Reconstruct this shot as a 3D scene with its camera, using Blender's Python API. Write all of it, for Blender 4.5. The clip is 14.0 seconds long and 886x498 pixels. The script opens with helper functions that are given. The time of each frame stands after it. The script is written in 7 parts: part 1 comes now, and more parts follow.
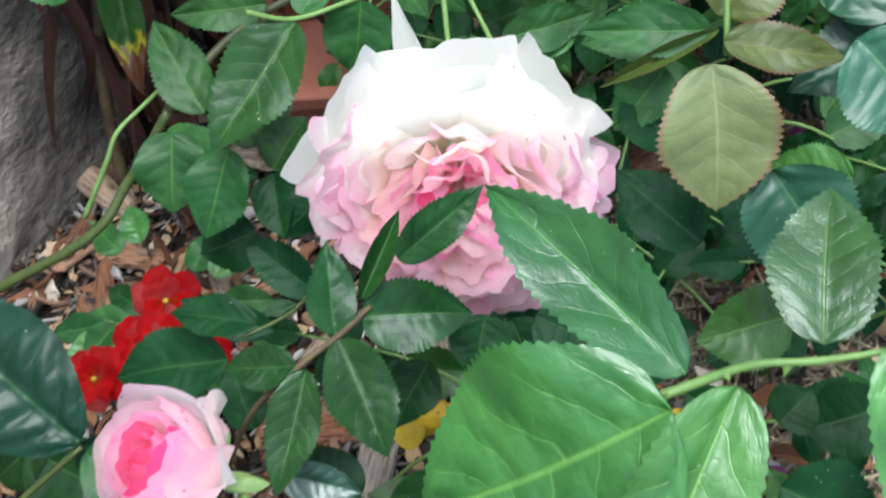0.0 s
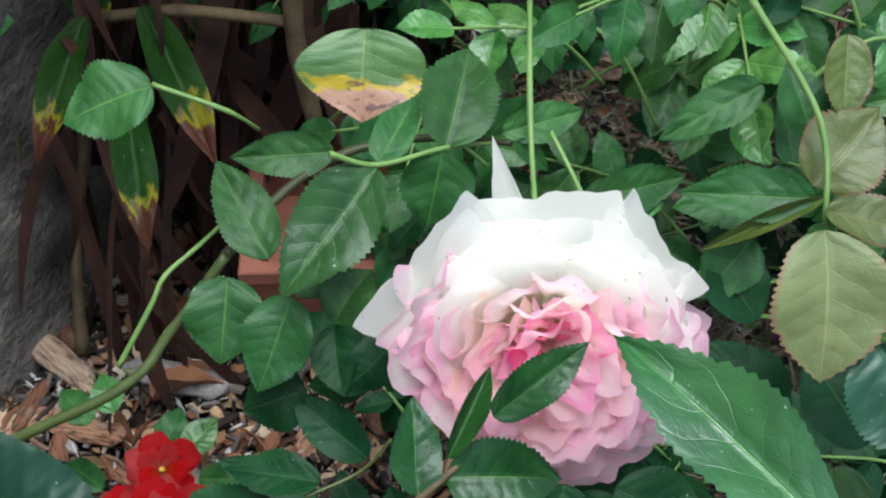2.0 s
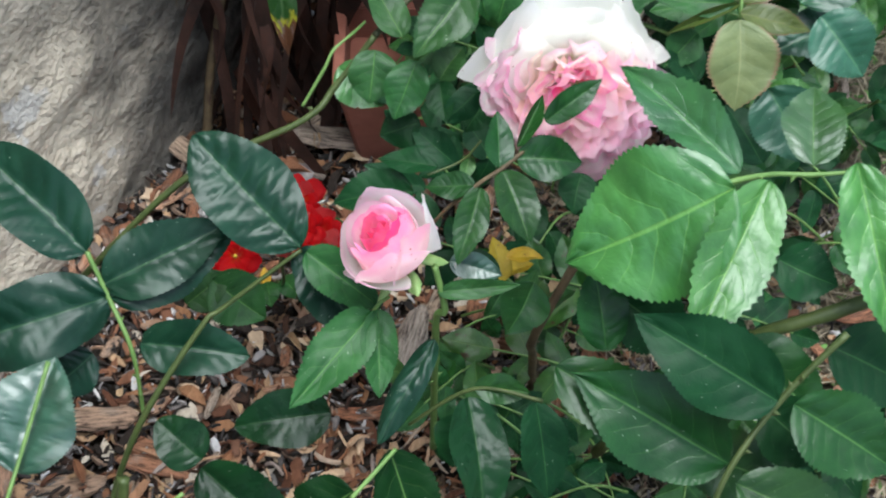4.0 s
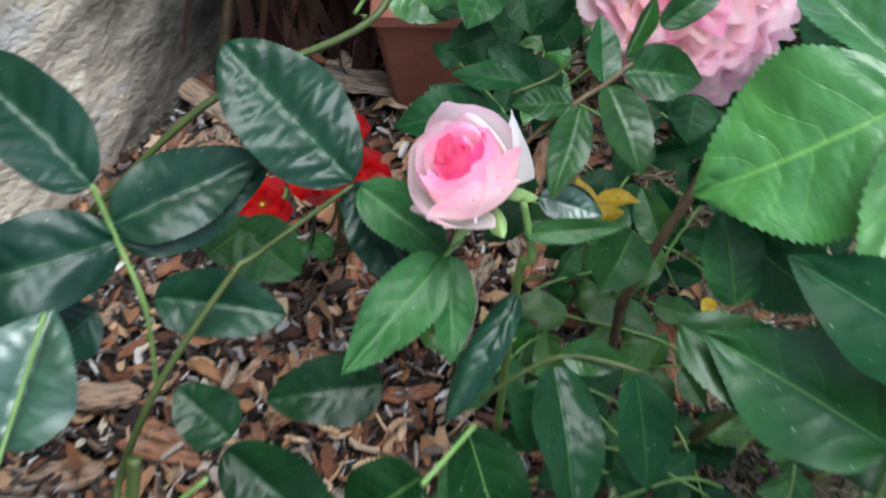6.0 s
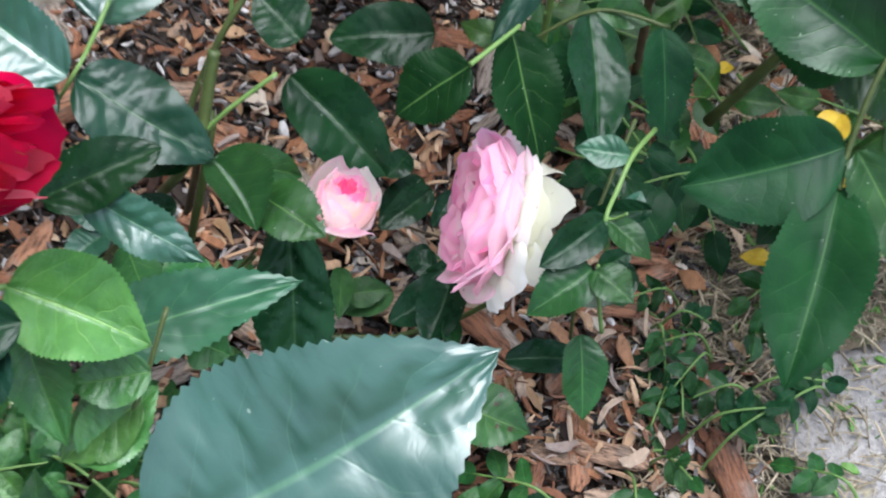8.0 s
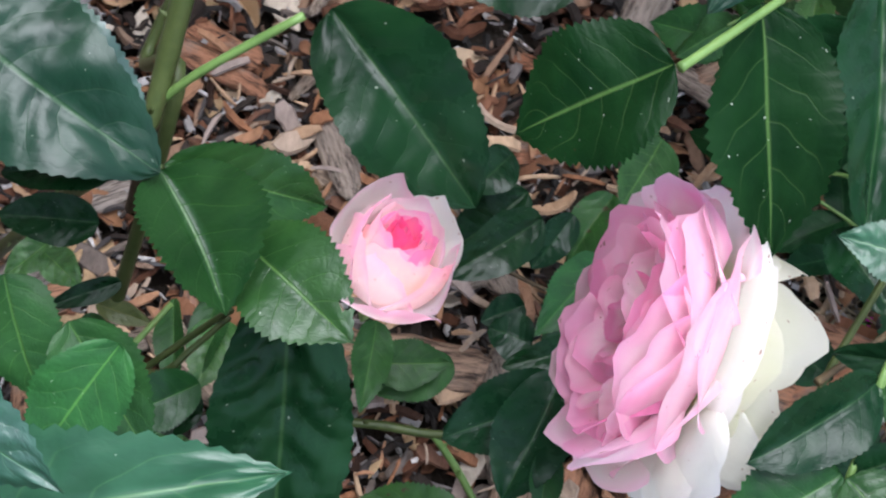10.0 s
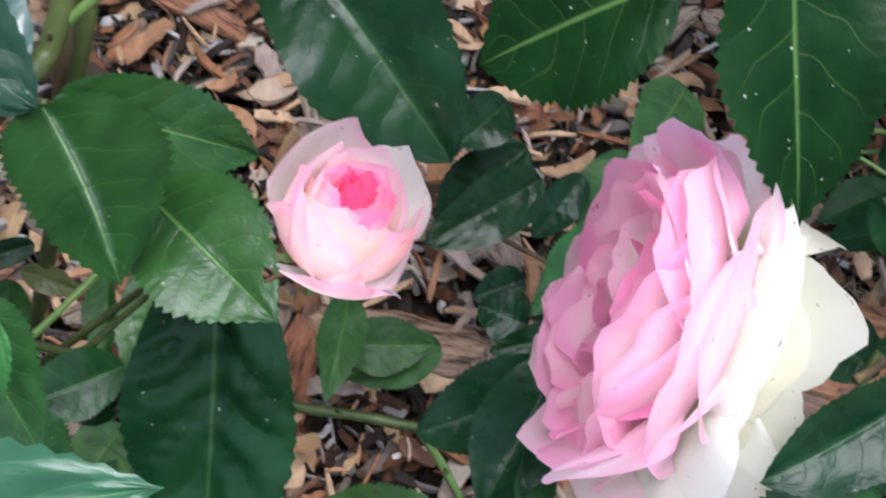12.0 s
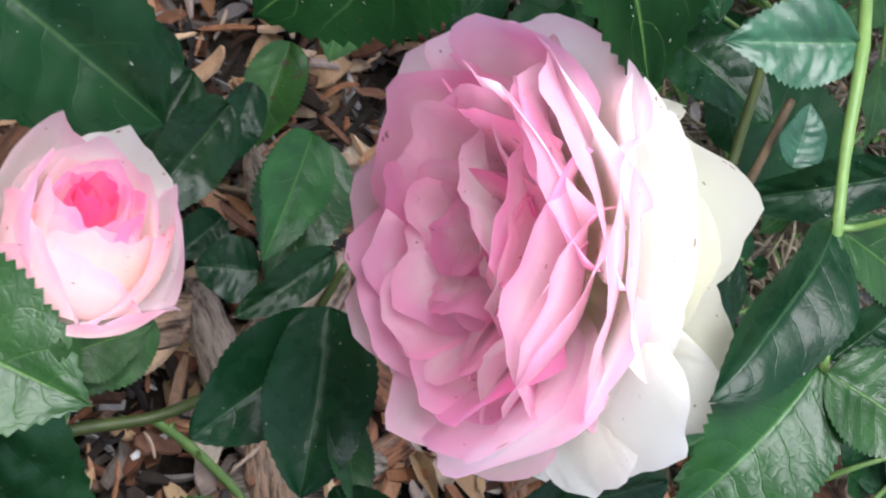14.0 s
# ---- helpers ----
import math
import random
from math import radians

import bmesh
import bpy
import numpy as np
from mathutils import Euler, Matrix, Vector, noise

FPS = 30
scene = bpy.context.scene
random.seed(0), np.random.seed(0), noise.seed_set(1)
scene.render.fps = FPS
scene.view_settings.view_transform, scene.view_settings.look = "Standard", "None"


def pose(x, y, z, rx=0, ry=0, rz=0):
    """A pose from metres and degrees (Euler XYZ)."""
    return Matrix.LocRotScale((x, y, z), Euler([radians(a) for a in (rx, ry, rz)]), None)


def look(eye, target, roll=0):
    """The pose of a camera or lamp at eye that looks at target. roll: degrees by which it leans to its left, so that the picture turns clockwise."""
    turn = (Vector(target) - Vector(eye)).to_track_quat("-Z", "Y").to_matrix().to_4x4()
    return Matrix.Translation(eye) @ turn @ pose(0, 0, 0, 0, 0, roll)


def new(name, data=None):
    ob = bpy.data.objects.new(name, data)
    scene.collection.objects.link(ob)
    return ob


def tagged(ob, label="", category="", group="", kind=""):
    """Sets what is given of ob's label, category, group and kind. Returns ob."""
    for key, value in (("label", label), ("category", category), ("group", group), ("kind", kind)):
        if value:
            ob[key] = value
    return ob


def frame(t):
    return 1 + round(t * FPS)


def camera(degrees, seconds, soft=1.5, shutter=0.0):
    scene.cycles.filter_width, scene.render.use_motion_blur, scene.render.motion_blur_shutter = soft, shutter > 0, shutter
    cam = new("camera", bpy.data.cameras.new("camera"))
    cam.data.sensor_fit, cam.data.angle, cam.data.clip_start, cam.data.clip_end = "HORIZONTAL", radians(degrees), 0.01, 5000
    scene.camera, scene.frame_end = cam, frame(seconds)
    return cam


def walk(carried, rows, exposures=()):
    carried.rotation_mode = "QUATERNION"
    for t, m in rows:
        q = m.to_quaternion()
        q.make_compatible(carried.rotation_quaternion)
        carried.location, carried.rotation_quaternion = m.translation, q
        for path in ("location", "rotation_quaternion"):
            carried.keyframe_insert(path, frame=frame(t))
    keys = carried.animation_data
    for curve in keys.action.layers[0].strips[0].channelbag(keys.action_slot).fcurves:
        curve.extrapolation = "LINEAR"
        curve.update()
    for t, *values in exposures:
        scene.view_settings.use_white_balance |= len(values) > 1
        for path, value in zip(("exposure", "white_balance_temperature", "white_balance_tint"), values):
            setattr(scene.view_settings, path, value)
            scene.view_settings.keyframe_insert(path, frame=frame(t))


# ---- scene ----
import collections

cam = camera(30, 14.0, soft=2.1, shutter=0.3)
PATH = [
    (0, pose(0.1928, -0.0459, 0.8346, 30.17, 8.91, -2.72)),
    (0.5, pose(0.1715, -0.0156, 0.7813, 33.11, 6.58, -3.49)),
    (1, pose(0.1413, -0.035, 0.7905, 34.94, 4.15, -4.72)),
    (1.5, pose(0.0941, -0.1297, 0.8875, 36.08, 2.05, -4.82)),
    (2, pose(0.1058, -0.0459, 0.8066, 38, 2.56, -3.39)),
    (2.5, pose(0.1042, -0.1049, 0.8744, 37.74, 3.14, -4.19)),
    (3, pose(0.0593, -0.3884, 1.112, 39.55, 1.4, -4.04)),
    (3.2, pose(0.0493, -0.4507, 1.179, 38.6, 1.09, -3.34)),
    (5.5, pose(-0.0117, -0.0546, 0.6958, 35.11, -2.74, -4.87)),
    (6, pose(-0.0194, -0.2676, 0.8902, 36.33, -1.17, -3.68)),
    (6.5, pose(-0.0163, -0.5222, 1.06, 38.91, -0.66, -1.35)),
    (6.8, pose(0, -0.6378, 1.1227, 40, -0, -0)),
    (7, pose(0.0149, -0.67, 1.0981, 40.84, 0.7, 0.72)),
    (7.2, pose(0.0059, -0.655, 1.0568, 40.62, 0.16, 0.89)),
    (9.5, pose(-0.0872, -0.1787, 0.5786, 30.15, -9.97, 0.94)),
    (10, pose(-0.0579, -0.1904, 0.5869, 30.91, -7.25, 7.52)),
    (10.5, pose(-0.0362, -0.1954, 0.5837, 31.82, -5.77, 11.13)),
    (11, pose(-0.0328, -0.1919, 0.5725, 31.58, -3.96, 12.95)),
    (11.5, pose(-0.0266, -0.1684, 0.5425, 32.28, -4.02, 12.37)),
    (12, pose(-0.0290, -0.1461, 0.5182, 29.78, -5.69, 9.50)),
    (12.5, pose(-0.0500, -0.1260, 0.5117, 26.71, -8.14, 4.23)),
    (13, pose(-0.0764, -0.1172, 0.5082, 26.34, -8.66, -5.06)),
    (13.5, pose(-0.0914, -0.1001, 0.4885, 27.66, -11.36, -11.84)),
    (14, pose(-0.0864, -0.0883, 0.4639, 27.61, -13.29, -14.36)),
]

# the film's camera meters and balances its picture anew as it moves on
METERING = ((0.0, 1.60, 5900, 4), (1.5, 1.56, 5900, 4), (2.0, 1.40, 5900, 3), (3.2, 1.50, 5950, 5), (5.5, 1.48, 5900, 4), (7.0, 1.72, 5850, 6), (9.5, 1.62, 5850, 13), (11.0, 1.62, 5800, 13), (12.5, 1.82, 5950, 13), (14.0, 1.82, 6000, 12))
walk(cam, PATH, METERING)

# ---------------------------------------------------------------- light
world = bpy.data.worlds.new("sky")
scene.world = world
world.use_nodes = True
wt = world.node_tree
sky = wt.nodes.new("ShaderNodeTexSky")
sky.sky_type = "NISHITA"
sky.sun_disc = False
sky.sun_elevation = radians(82)
sky.sun_rotation = radians(100)
sky.air_density, sky.dust_density, sky.ozone_density = 1.0, 3.0, 1.0
haze = wt.nodes.new("ShaderNodeHueSaturation")  # thin high cloud takes most of the blue out
haze.inputs["Saturation"].default_value = 0.6
wt.links.new(sky.outputs["Color"], haze.inputs["Color"])
wt.links.new(haze.outputs["Color"], wt.nodes["Background"].inputs["Color"])
wt.nodes["Background"].inputs["Strength"].default_value = 0.14

sun = new("sun", bpy.data.lights.new("sun", "SUN"))
sun.data.energy = 2.1
sun.data.angle = radians(40)
sun.data.color = (1.0, 0.98, 0.95)
sun.matrix_world = look((0.14, -0.16, 1.5), (0, 0, 0))


# ---------------------------------------------------------------- material helpers
def material(name, rough=0.5, metal=0.0):
    m = bpy.data.materials.new(name)
    m.use_nodes = True
    b = m.node_tree.nodes["Principled BSDF"]
    b.inputs["Roughness"].default_value = rough
    b.inputs["Metallic"].default_value = metal
    return m, m.node_tree, b


def math_node(nt, op, a, b=0.0, c=None, clamp=False):
    n = nt.nodes.new("ShaderNodeMath")
    n.operation = op
    n.use_clamp = clamp
    for i, v in enumerate((a, b) if c is None else (a, b, c)):
        if isinstance(v, (int, float)):
            n.inputs[i].default_value = v
        else:
            nt.links.new(v, n.inputs[i])
    return n.outputs[0]


def ramp(nt, fac, stops):
    n = nt.nodes.new("ShaderNodeValToRGB")
    e = n.color_ramp.elements
    while len(e) < len(stops):
        e.new(0.5)
    for el, (pos, col) in zip(e, stops):
        el.position = pos
        el.color = (*col, 1) if len(col) == 3 else col
    nt.links.new(fac, n.inputs["Fac"])
    return n.outputs["Color"]


def mixcol(nt, fac, a, b, mode="MIX"):
    n = nt.nodes.new("ShaderNodeMix")
    n.data_type = "RGBA"
    n.blend_type = mode
    for sock, v in ((n.inputs["Factor"], fac), (n.inputs["A"], a), (n.inputs["B"], b)):
        if isinstance(v, (int, float)):
            sock.default_value = v
        elif isinstance(v, tuple):
            sock.default_value = (*v, 1)
        else:
            nt.links.new(v, sock)
    return [o for o in n.outputs if o.type == "RGBA"][0]


def noise_tex(nt, scale, detail=4.0, rough=0.55, vec=None, dist=0.0):
    n = nt.nodes.new("ShaderNodeTexNoise")
    n.inputs["Scale"].default_value = scale
    n.inputs["Detail"].default_value = detail
    n.inputs["Roughness"].default_value = rough
    n.inputs["Distortion"].default_value = dist
    if vec is not None:
        nt.links.new(vec, n.inputs["Vector"])
    return n.outputs["Fac"]


def smooth(nt, x, lo, hi):
    n = nt.nodes.new("ShaderNodeMapRange")
    n.interpolation_type = "SMOOTHSTEP"
    n.inputs["From Min"].default_value = lo
    n.inputs["From Max"].default_value = hi
    nt.links.new(x, n.inputs["Value"])
    return n.outputs["Result"]


def bump(nt, bsdf, height, strength, dist):
    n = nt.nodes.new("ShaderNodeBump")
    n.inputs["Strength"].default_value = strength
    n.inputs["Distance"].default_value = dist
    nt.links.new(height, n.inputs["Height"])
    nt.links.new(n.outputs["Normal"], bsdf.inputs["Normal"])


def translucent(nt, bsdf, color, amount):
    """Lets part of the light through a thin leaf or petal."""
    tr = nt.nodes.new("ShaderNodeBsdfTranslucent")
    mx = nt.nodes.new("ShaderNodeMixShader")
    mx.inputs[0].default_value = amount
    nt.links.new(color, tr.inputs["Color"])
    nt.links.new(bsdf.outputs[0], mx.inputs[1])
    nt.links.new(tr.outputs[0], mx.inputs[2])
    nt.links.new(mx.outputs[0], nt.nodes["Material Output"].inputs["Surface"])


def leaf_material(name, dark, light, rib, rough=0.38, spots=0.0, tip=None, edge=None, gloss=0.36, veined=0.22, yellowed=0.8, relief=0.5, tip_from=0.50):
    """A rose leaf: midrib and side veins by the leaf's own length and width, mottling, fine pale specks."""
    m, nt, b = material(name, rough)
    uv = nt.nodes.new("ShaderNodeTexCoord")
    sep = nt.nodes.new("ShaderNodeSeparateXYZ")
    nt.links.new(uv.outputs["UV"], sep.inputs[0])
    u, v = sep.outputs[0], sep.outputs[1]
    x = math_node(nt, "MULTIPLY", math_node(nt, "ABSOLUTE", math_node(nt, "SUBTRACT", u, 0.5)), 2.0)
    info = nt.nodes.new("ShaderNodeObjectInfo")
    rnd = info.outputs["Random"]
    shift = nt.nodes.new("ShaderNodeVectorMath")
    shift.operation = "MULTIPLY_ADD"
    shift.inputs[1].default_value = (0.6, 1.0, 1.0)
    nt.links.new(uv.outputs["UV"], shift.inputs[0])
    comb = nt.nodes.new("ShaderNodeCombineXYZ")
    nt.links.new(math_node(nt, "MULTIPLY", rnd, 37.0), comb.inputs[2])
    nt.links.new(comb.outputs[0], shift.inputs[2])
    vec = shift.outputs[0]
    mott = noise_tex(nt, 4.0, 4, 0.6, vec)
    fine = noise_tex(nt, 45.0, 3, 0.6, vec)
    col = ramp(nt, mott, [(0.3, dark), (0.72, light)])
    # side veins, by the blade's own vein map
    vmap = nt.nodes.new("ShaderNodeUVMap")
    vmap.uv_map = "Veins"
    vsep = nt.nodes.new("ShaderNodeSeparateXYZ")
    nt.links.new(vmap.outputs[0], vsep.inputs[0])
    tri = math_node(nt, "ABSOLUTE", math_node(nt, "SUBTRACT", math_node(nt, "FRACT", math_node(nt, "ADD", vsep.outputs[0], 0.5)), 0.5))
    vein = math_node(nt, "MULTIPLY", math_node(nt, "SUBTRACT", 1.0, smooth(nt, tri, 0.0, 0.045)), math_node(nt, "SUBTRACT", 1.0, smooth(nt, x, 0.45, 0.98)))
    mid = math_node(nt, "SUBTRACT", 1.0, smooth(nt, x, 0.008, 0.045))
    col = mixcol(nt, math_node(nt, "MULTIPLY", vein, veined), col, rib)
    col = mixcol(nt, math_node(nt, "MULTIPLY", mid, 0.5), col, rib)
    if edge:
        col = mixcol(nt, math_node(nt, "MULTIPLY", smooth(nt, x, 0.82, 1.0), 0.7), col, edge)
    if tip:
        wav = math_node(nt, "ADD", v, math_node(nt, "MULTIPLY", math_node(nt, "SUBTRACT", noise_tex(nt, 6.0, 3, 0.6, vec), 0.5), 0.55))
        col = mixcol(nt, math_node(nt, "MULTIPLY", smooth(nt, wav, tip_from, tip_from + 0.10), yellowed), col, (0.34, 0.28, 0.012))
        col = mixcol(nt, smooth(nt, wav, tip_from + 0.13, tip_from + 0.17), col, tip)
        burn = math_node(nt, "MULTIPLY", smooth(nt, noise_tex(nt, 9.0, 3, 0.6, vec), 0.58, 0.64), smooth(nt, wav, tip_from - 0.05, tip_from + 0.06))
        col = mixcol(nt, math_node(nt, "MULTIPLY", burn, 0.8), col, (0.075, 0.05, 0.045))
    if spots:
        sp = smooth(nt, noise_tex(nt, 7.0, 3, 0.65, vec), 0.72 - spots, 0.76 - spots)
        col = mixcol(nt, math_node(nt, "MULTIPLY", sp, 0.85), col, (0.045, 0.02, 0.012))
    speck = smooth(nt, noise_tex(nt, 38.0, 1, 0.4, vec), 0.775, 0.80)
    col = mixcol(nt, math_node(nt, "MULTIPLY", speck, 0.35), col, (0.42, 0.47, 0.38))
    hsv = nt.nodes.new("ShaderNodeHueSaturation")
    nt.links.new(math_node(nt, "ADD", 0.483, math_node(nt, "MULTIPLY", rnd, 0.026)), hsv.inputs["Hue"])
    nt.links.new(math_node(nt, "ADD", 0.78, math_node(nt, "MULTIPLY", math_node(nt, "FRACT", math_node(nt, "MULTIPLY", rnd, 7.3)), 0.42)), hsv.inputs["Value"])
    nt.links.new(col, hsv.inputs["Color"])
    nt.links.new(hsv.outputs[0], b.inputs["Base Color"])
    nt.links.new(math_node(nt, "ADD", rough - 0.06, math_node(nt, "MULTIPLY", mott, 0.16)), b.inputs["Roughness"])
    # fine net of veinlets, soft unevenness, sunken veins
    cells = nt.nodes.new("ShaderNodeTexVoronoi")
    cells.feature = "DISTANCE_TO_EDGE"
    cells.inputs["Scale"].default_value = 19.0
    warp = nt.nodes.new("ShaderNodeVectorMath")
    warp.operation = "MULTIPLY_ADD"
    nz = nt.nodes.new("ShaderNodeTexNoise")
    nz.inputs["Scale"].default_value = 9.0
    nt.links.new(vec, nz.inputs["Vector"])
    nt.links.new(nz.outputs["Color"], warp.inputs[0])
    warp.inputs[1].default_value = (0.12, 0.12, 0.12)
    nt.links.new(vec, warp.inputs[2])
    nt.links.new(warp.outputs[0], cells.inputs["Vector"])
    net = smooth(nt, cells.outputs["Distance"], 0.0, 0.22)
    hgt = math_node(nt, "ADD", math_node(nt, "MULTIPLY", net, 0.05), math_node(nt, "MULTIPLY", fine, 0.03))
    hgt = math_node(nt, "ADD", hgt, math_node(nt, "MULTIPLY", noise_tex(nt, 6.0, 2, 0.4, vec), 0.7))
    hgt = math_node(nt, "SUBTRACT", hgt, math_node(nt, "MULTIPLY", vein, 0.12))
    hgt = math_node(nt, "SUBTRACT", hgt, math_node(nt, "MULTIPLY", mid, 0.25))
    # cushions raised between the side veins
    cushion = math_node(nt, "MULTIPLY", smooth(nt, tri, 0.0, 0.42), math_node(nt, "SUBTRACT", 1.0, smooth(nt, x, 0.6, 1.0)))
    hgt = math_node(nt, "ADD", hgt, math_node(nt, "MULTIPLY", cushion, 0.05))
    bump(nt, b, hgt, relief, 0.0014)
    b.inputs["Specular IOR Level"].default_value = gloss
    translucent(nt, b, hsv.outputs[0], 0.12)
    return m


def petal_material(name, base, mid, tip, rough=0.55):
    """A soft petal: cream towards its foot, its own colour above, deeper at the rim, faint lengthwise veins."""
    m, nt, b = material(name, rough)
    uv = nt.nodes.new("ShaderNodeTexCoord")
    sep = nt.nodes.new("ShaderNodeSeparateXYZ")
    nt.links.new(uv.outputs["UV"], sep.inputs[0])
    u, v = sep.outputs[0], sep.outputs[1]
    info = nt.nodes.new("ShaderNodeObjectInfo")
    rnd = info.outputs["Random"]
    comb = nt.nodes.new("ShaderNodeCombineXYZ")
    nt.links.new(math_node(nt, "MULTIPLY", u, 9.0), comb.inputs[0])
    nt.links.new(math_node(nt, "MULTIPLY", v, 1.4), comb.inputs[1])
    nt.links.new(math_node(nt, "MULTIPLY", rnd, 29.0), comb.inputs[2])
    streak = noise_tex(nt, 2.2, 4, 0.6, comb.outputs[0])
    comb2 = nt.nodes.new("ShaderNodeCombineXYZ")
    nt.links.new(u, comb2.inputs[0])
    nt.links.new(v, comb2.inputs[1])
    nt.links.new(math_node(nt, "MULTIPLY", rnd, 53.0), comb2.inputs[2])
    blot = noise_tex(nt, 2.4, 3, 0.5, comb2.outputs[0])
    vv = math_node(nt, "ADD", v, math_node(nt, "MULTIPLY", math_node(nt, "SUBTRACT", blot, 0.5), 0.7))
    col = ramp(nt, vv, [(0.1, base), (0.5, mid), (0.78, mid), (1.02, tip)])
    col = mixcol(nt, math_node(nt, "MULTIPLY", smooth(nt, streak, 0.5, 0.75), 0.22), col, tip)
    fleck = smooth(nt, noise_tex(nt, 19.0, 2, 0.5, comb2.outputs[0]), 0.720, 0.740)
    col = mixcol(nt, math_node(nt, "MULTIPLY", fleck, 0.75), col, (0.32, 0.13, 0.06))
    hsv = nt.nodes.new("ShaderNodeHueSaturation")
    nt.links.new(math_node(nt, "ADD", 0.85, math_node(nt, "MULTIPLY", rnd, 0.3)), hsv.inputs["Saturation"])
    nt.links.new(col, hsv.inputs["Color"])
    nt.links.new(hsv.outputs[0], b.inputs["Base Color"])
    crease = noise_tex(nt, 5.0, 3, 0.5, comb2.outputs[0], 0.6)
    bump(nt, b, math_node(nt, "ADD", math_node(nt, "ADD", streak, math_node(nt, "MULTIPLY", blot, 2.0)), math_node(nt, "MULTIPLY", crease, 1.6)), 0.45, 0.0014)
    b.inputs["Specular IOR Level"].default_value = 0.25
    b.inputs["Sheen Weight"].default_value = 0.15
    translucent(nt, b, hsv.outputs[0], 0.80)
    return m


def plain_material(name, lo, hi, scale, rough=0.7, strength=0.4, dist=0.003, random_value=0.0, island=False):
    """Two tones by noise at two scales, with relief."""
    m, nt, b = material(name, rough)
    tc = nt.nodes.new("ShaderNodeTexCoord")
    vec = tc.outputs["Object"]
    a = noise_tex(nt, scale, 6, 0.62, vec)
    c = noise_tex(nt, scale * 6, 4, 0.6, vec)
    f = math_node(nt, "ADD", math_node(nt, "MULTIPLY", a, 0.7), math_node(nt, "MULTIPLY", c, 0.3))
    col = ramp(nt, f, [(0.32, lo), (0.68, hi)])
    if random_value:
        if island:
            g = nt.nodes.new("ShaderNodeNewGeometry")
            rnd = g.outputs["Random Per Island"]
        else:
            g = nt.nodes.new("ShaderNodeObjectInfo")
            rnd = g.outputs["Random"]
        hsv = nt.nodes.new("ShaderNodeHueSaturation")
        nt.links.new(math_node(nt, "ADD", 1.0 - random_value / 2, math_node(nt, "MULTIPLY", rnd, random_value)), hsv.inputs["Value"])
        nt.links.new(col, hsv.inputs["Color"])
        col = hsv.outputs[0]
    nt.links.new(col, b.inputs["Base Color"])
    b.inputs["Specular IOR Level"].default_value = 0.25
    bump(nt, b, f, strength, dist)
    return m


def litter_material(name, tones, scale):
    """Loose bits, each in one of several tones, with grain."""
    m, nt, b = material(name, 0.9)
    tc = nt.nodes.new("ShaderNodeTexCoord")
    g = nt.nodes.new("ShaderNodeNewGeometry")
    rnd = g.outputs["Random Per Island"]
    n = nt.nodes.new("ShaderNodeValToRGB")
    n.color_ramp.interpolation = "CONSTANT"
    e = n.color_ramp.elements
    while len(e) < len(tones):
        e.new(0.5)
    for k, (el, tone) in enumerate(zip(e, tones)):
        el.position = k / len(tones)
        el.color = (*tone, 1)
    nt.links.new(rnd, n.inputs["Fac"])
    mp = nt.nodes.new("ShaderNodeMapping")
    mp.inputs["Scale"].default_value = (1.0, 0.35, 1.0)
    nt.links.new(tc.outputs["Object"], mp.inputs["Vector"])
    grain = noise_tex(nt, scale * 1.6, 6, 0.7, mp.outputs[0])
    hsv = nt.nodes.new("ShaderNodeHueSaturation")
    nt.links.new(math_node(nt, "ADD", 0.35, math_node(nt, "MULTIPLY", grain, 1.3)), hsv.inputs["Value"])
    nt.links.new(n.outputs["Color"], hsv.inputs["Color"])
    nt.links.new(hsv.outputs[0], b.inputs["Base Color"])
    b.inputs["Specular IOR Level"].default_value = 0.2
    bump(nt, b, grain, 0.7, 0.003)
    return m


# ---------------------------------------------------------------- materials
LEAF_DARK = leaf_material("leaf_dark_glossy", (0.0026, 0.0150, 0.0056), (0.0058, 0.0275, 0.0090), (0.028, 0.068, 0.022), 0.26, gloss=0.14, veined=0.08, relief=0.28)
LEAF_VEINED = leaf_material("leaf_dark_pale_veined", (0.0020, 0.0115, 0.0034), (0.0046, 0.0205, 0.0058), (0.060, 0.130, 0.032), 0.36, gloss=0.06, veined=0.15, relief=0.40, spots=0.03)
# base colour tinted blue to imitate sky reflected in the gloss
LEAF_GLOSS = leaf_material("leaf_quilted_glossy", (0.0032, 0.0180, 0.0100), (0.0074, 0.0330, 0.0180), (0.036, 0.085, 0.036), 0.32, gloss=0.23, veined=0.12, relief=0.28)
LEAF_GREEN = leaf_material("leaf_green", (0.0092, 0.0430, 0.0096), (0.0230, 0.0860, 0.0195), (0.080, 0.185, 0.036), 0.42, gloss=0.20, relief=0.5)
LEAF_LIGHT = leaf_material("leaf_fresh_green", (0.0170, 0.0760, 0.0130), (0.0520, 0.1560, 0.0300), (0.140, 0.280, 0.055), 0.34, gloss=0.50, veined=0.28, relief=0.8)
# these two also carry the sky's bluish sheen in their base colour
LEAF_BLUE = leaf_material("leaf_sky_tinted_glossy", (0.0095, 0.0440, 0.0220), (0.0220, 0.0820, 0.0420), (0.070, 0.160, 0.060), 0.38, gloss=0.42, relief=0.22)
LEAF_SHEEN = leaf_material("leaf_sky_sheen_bluish", (0.0080, 0.0400, 0.0240), (0.0190, 0.0740, 0.0460), (0.070, 0.160, 0.070), 0.36, gloss=0.95, veined=0.14, relief=0.35)
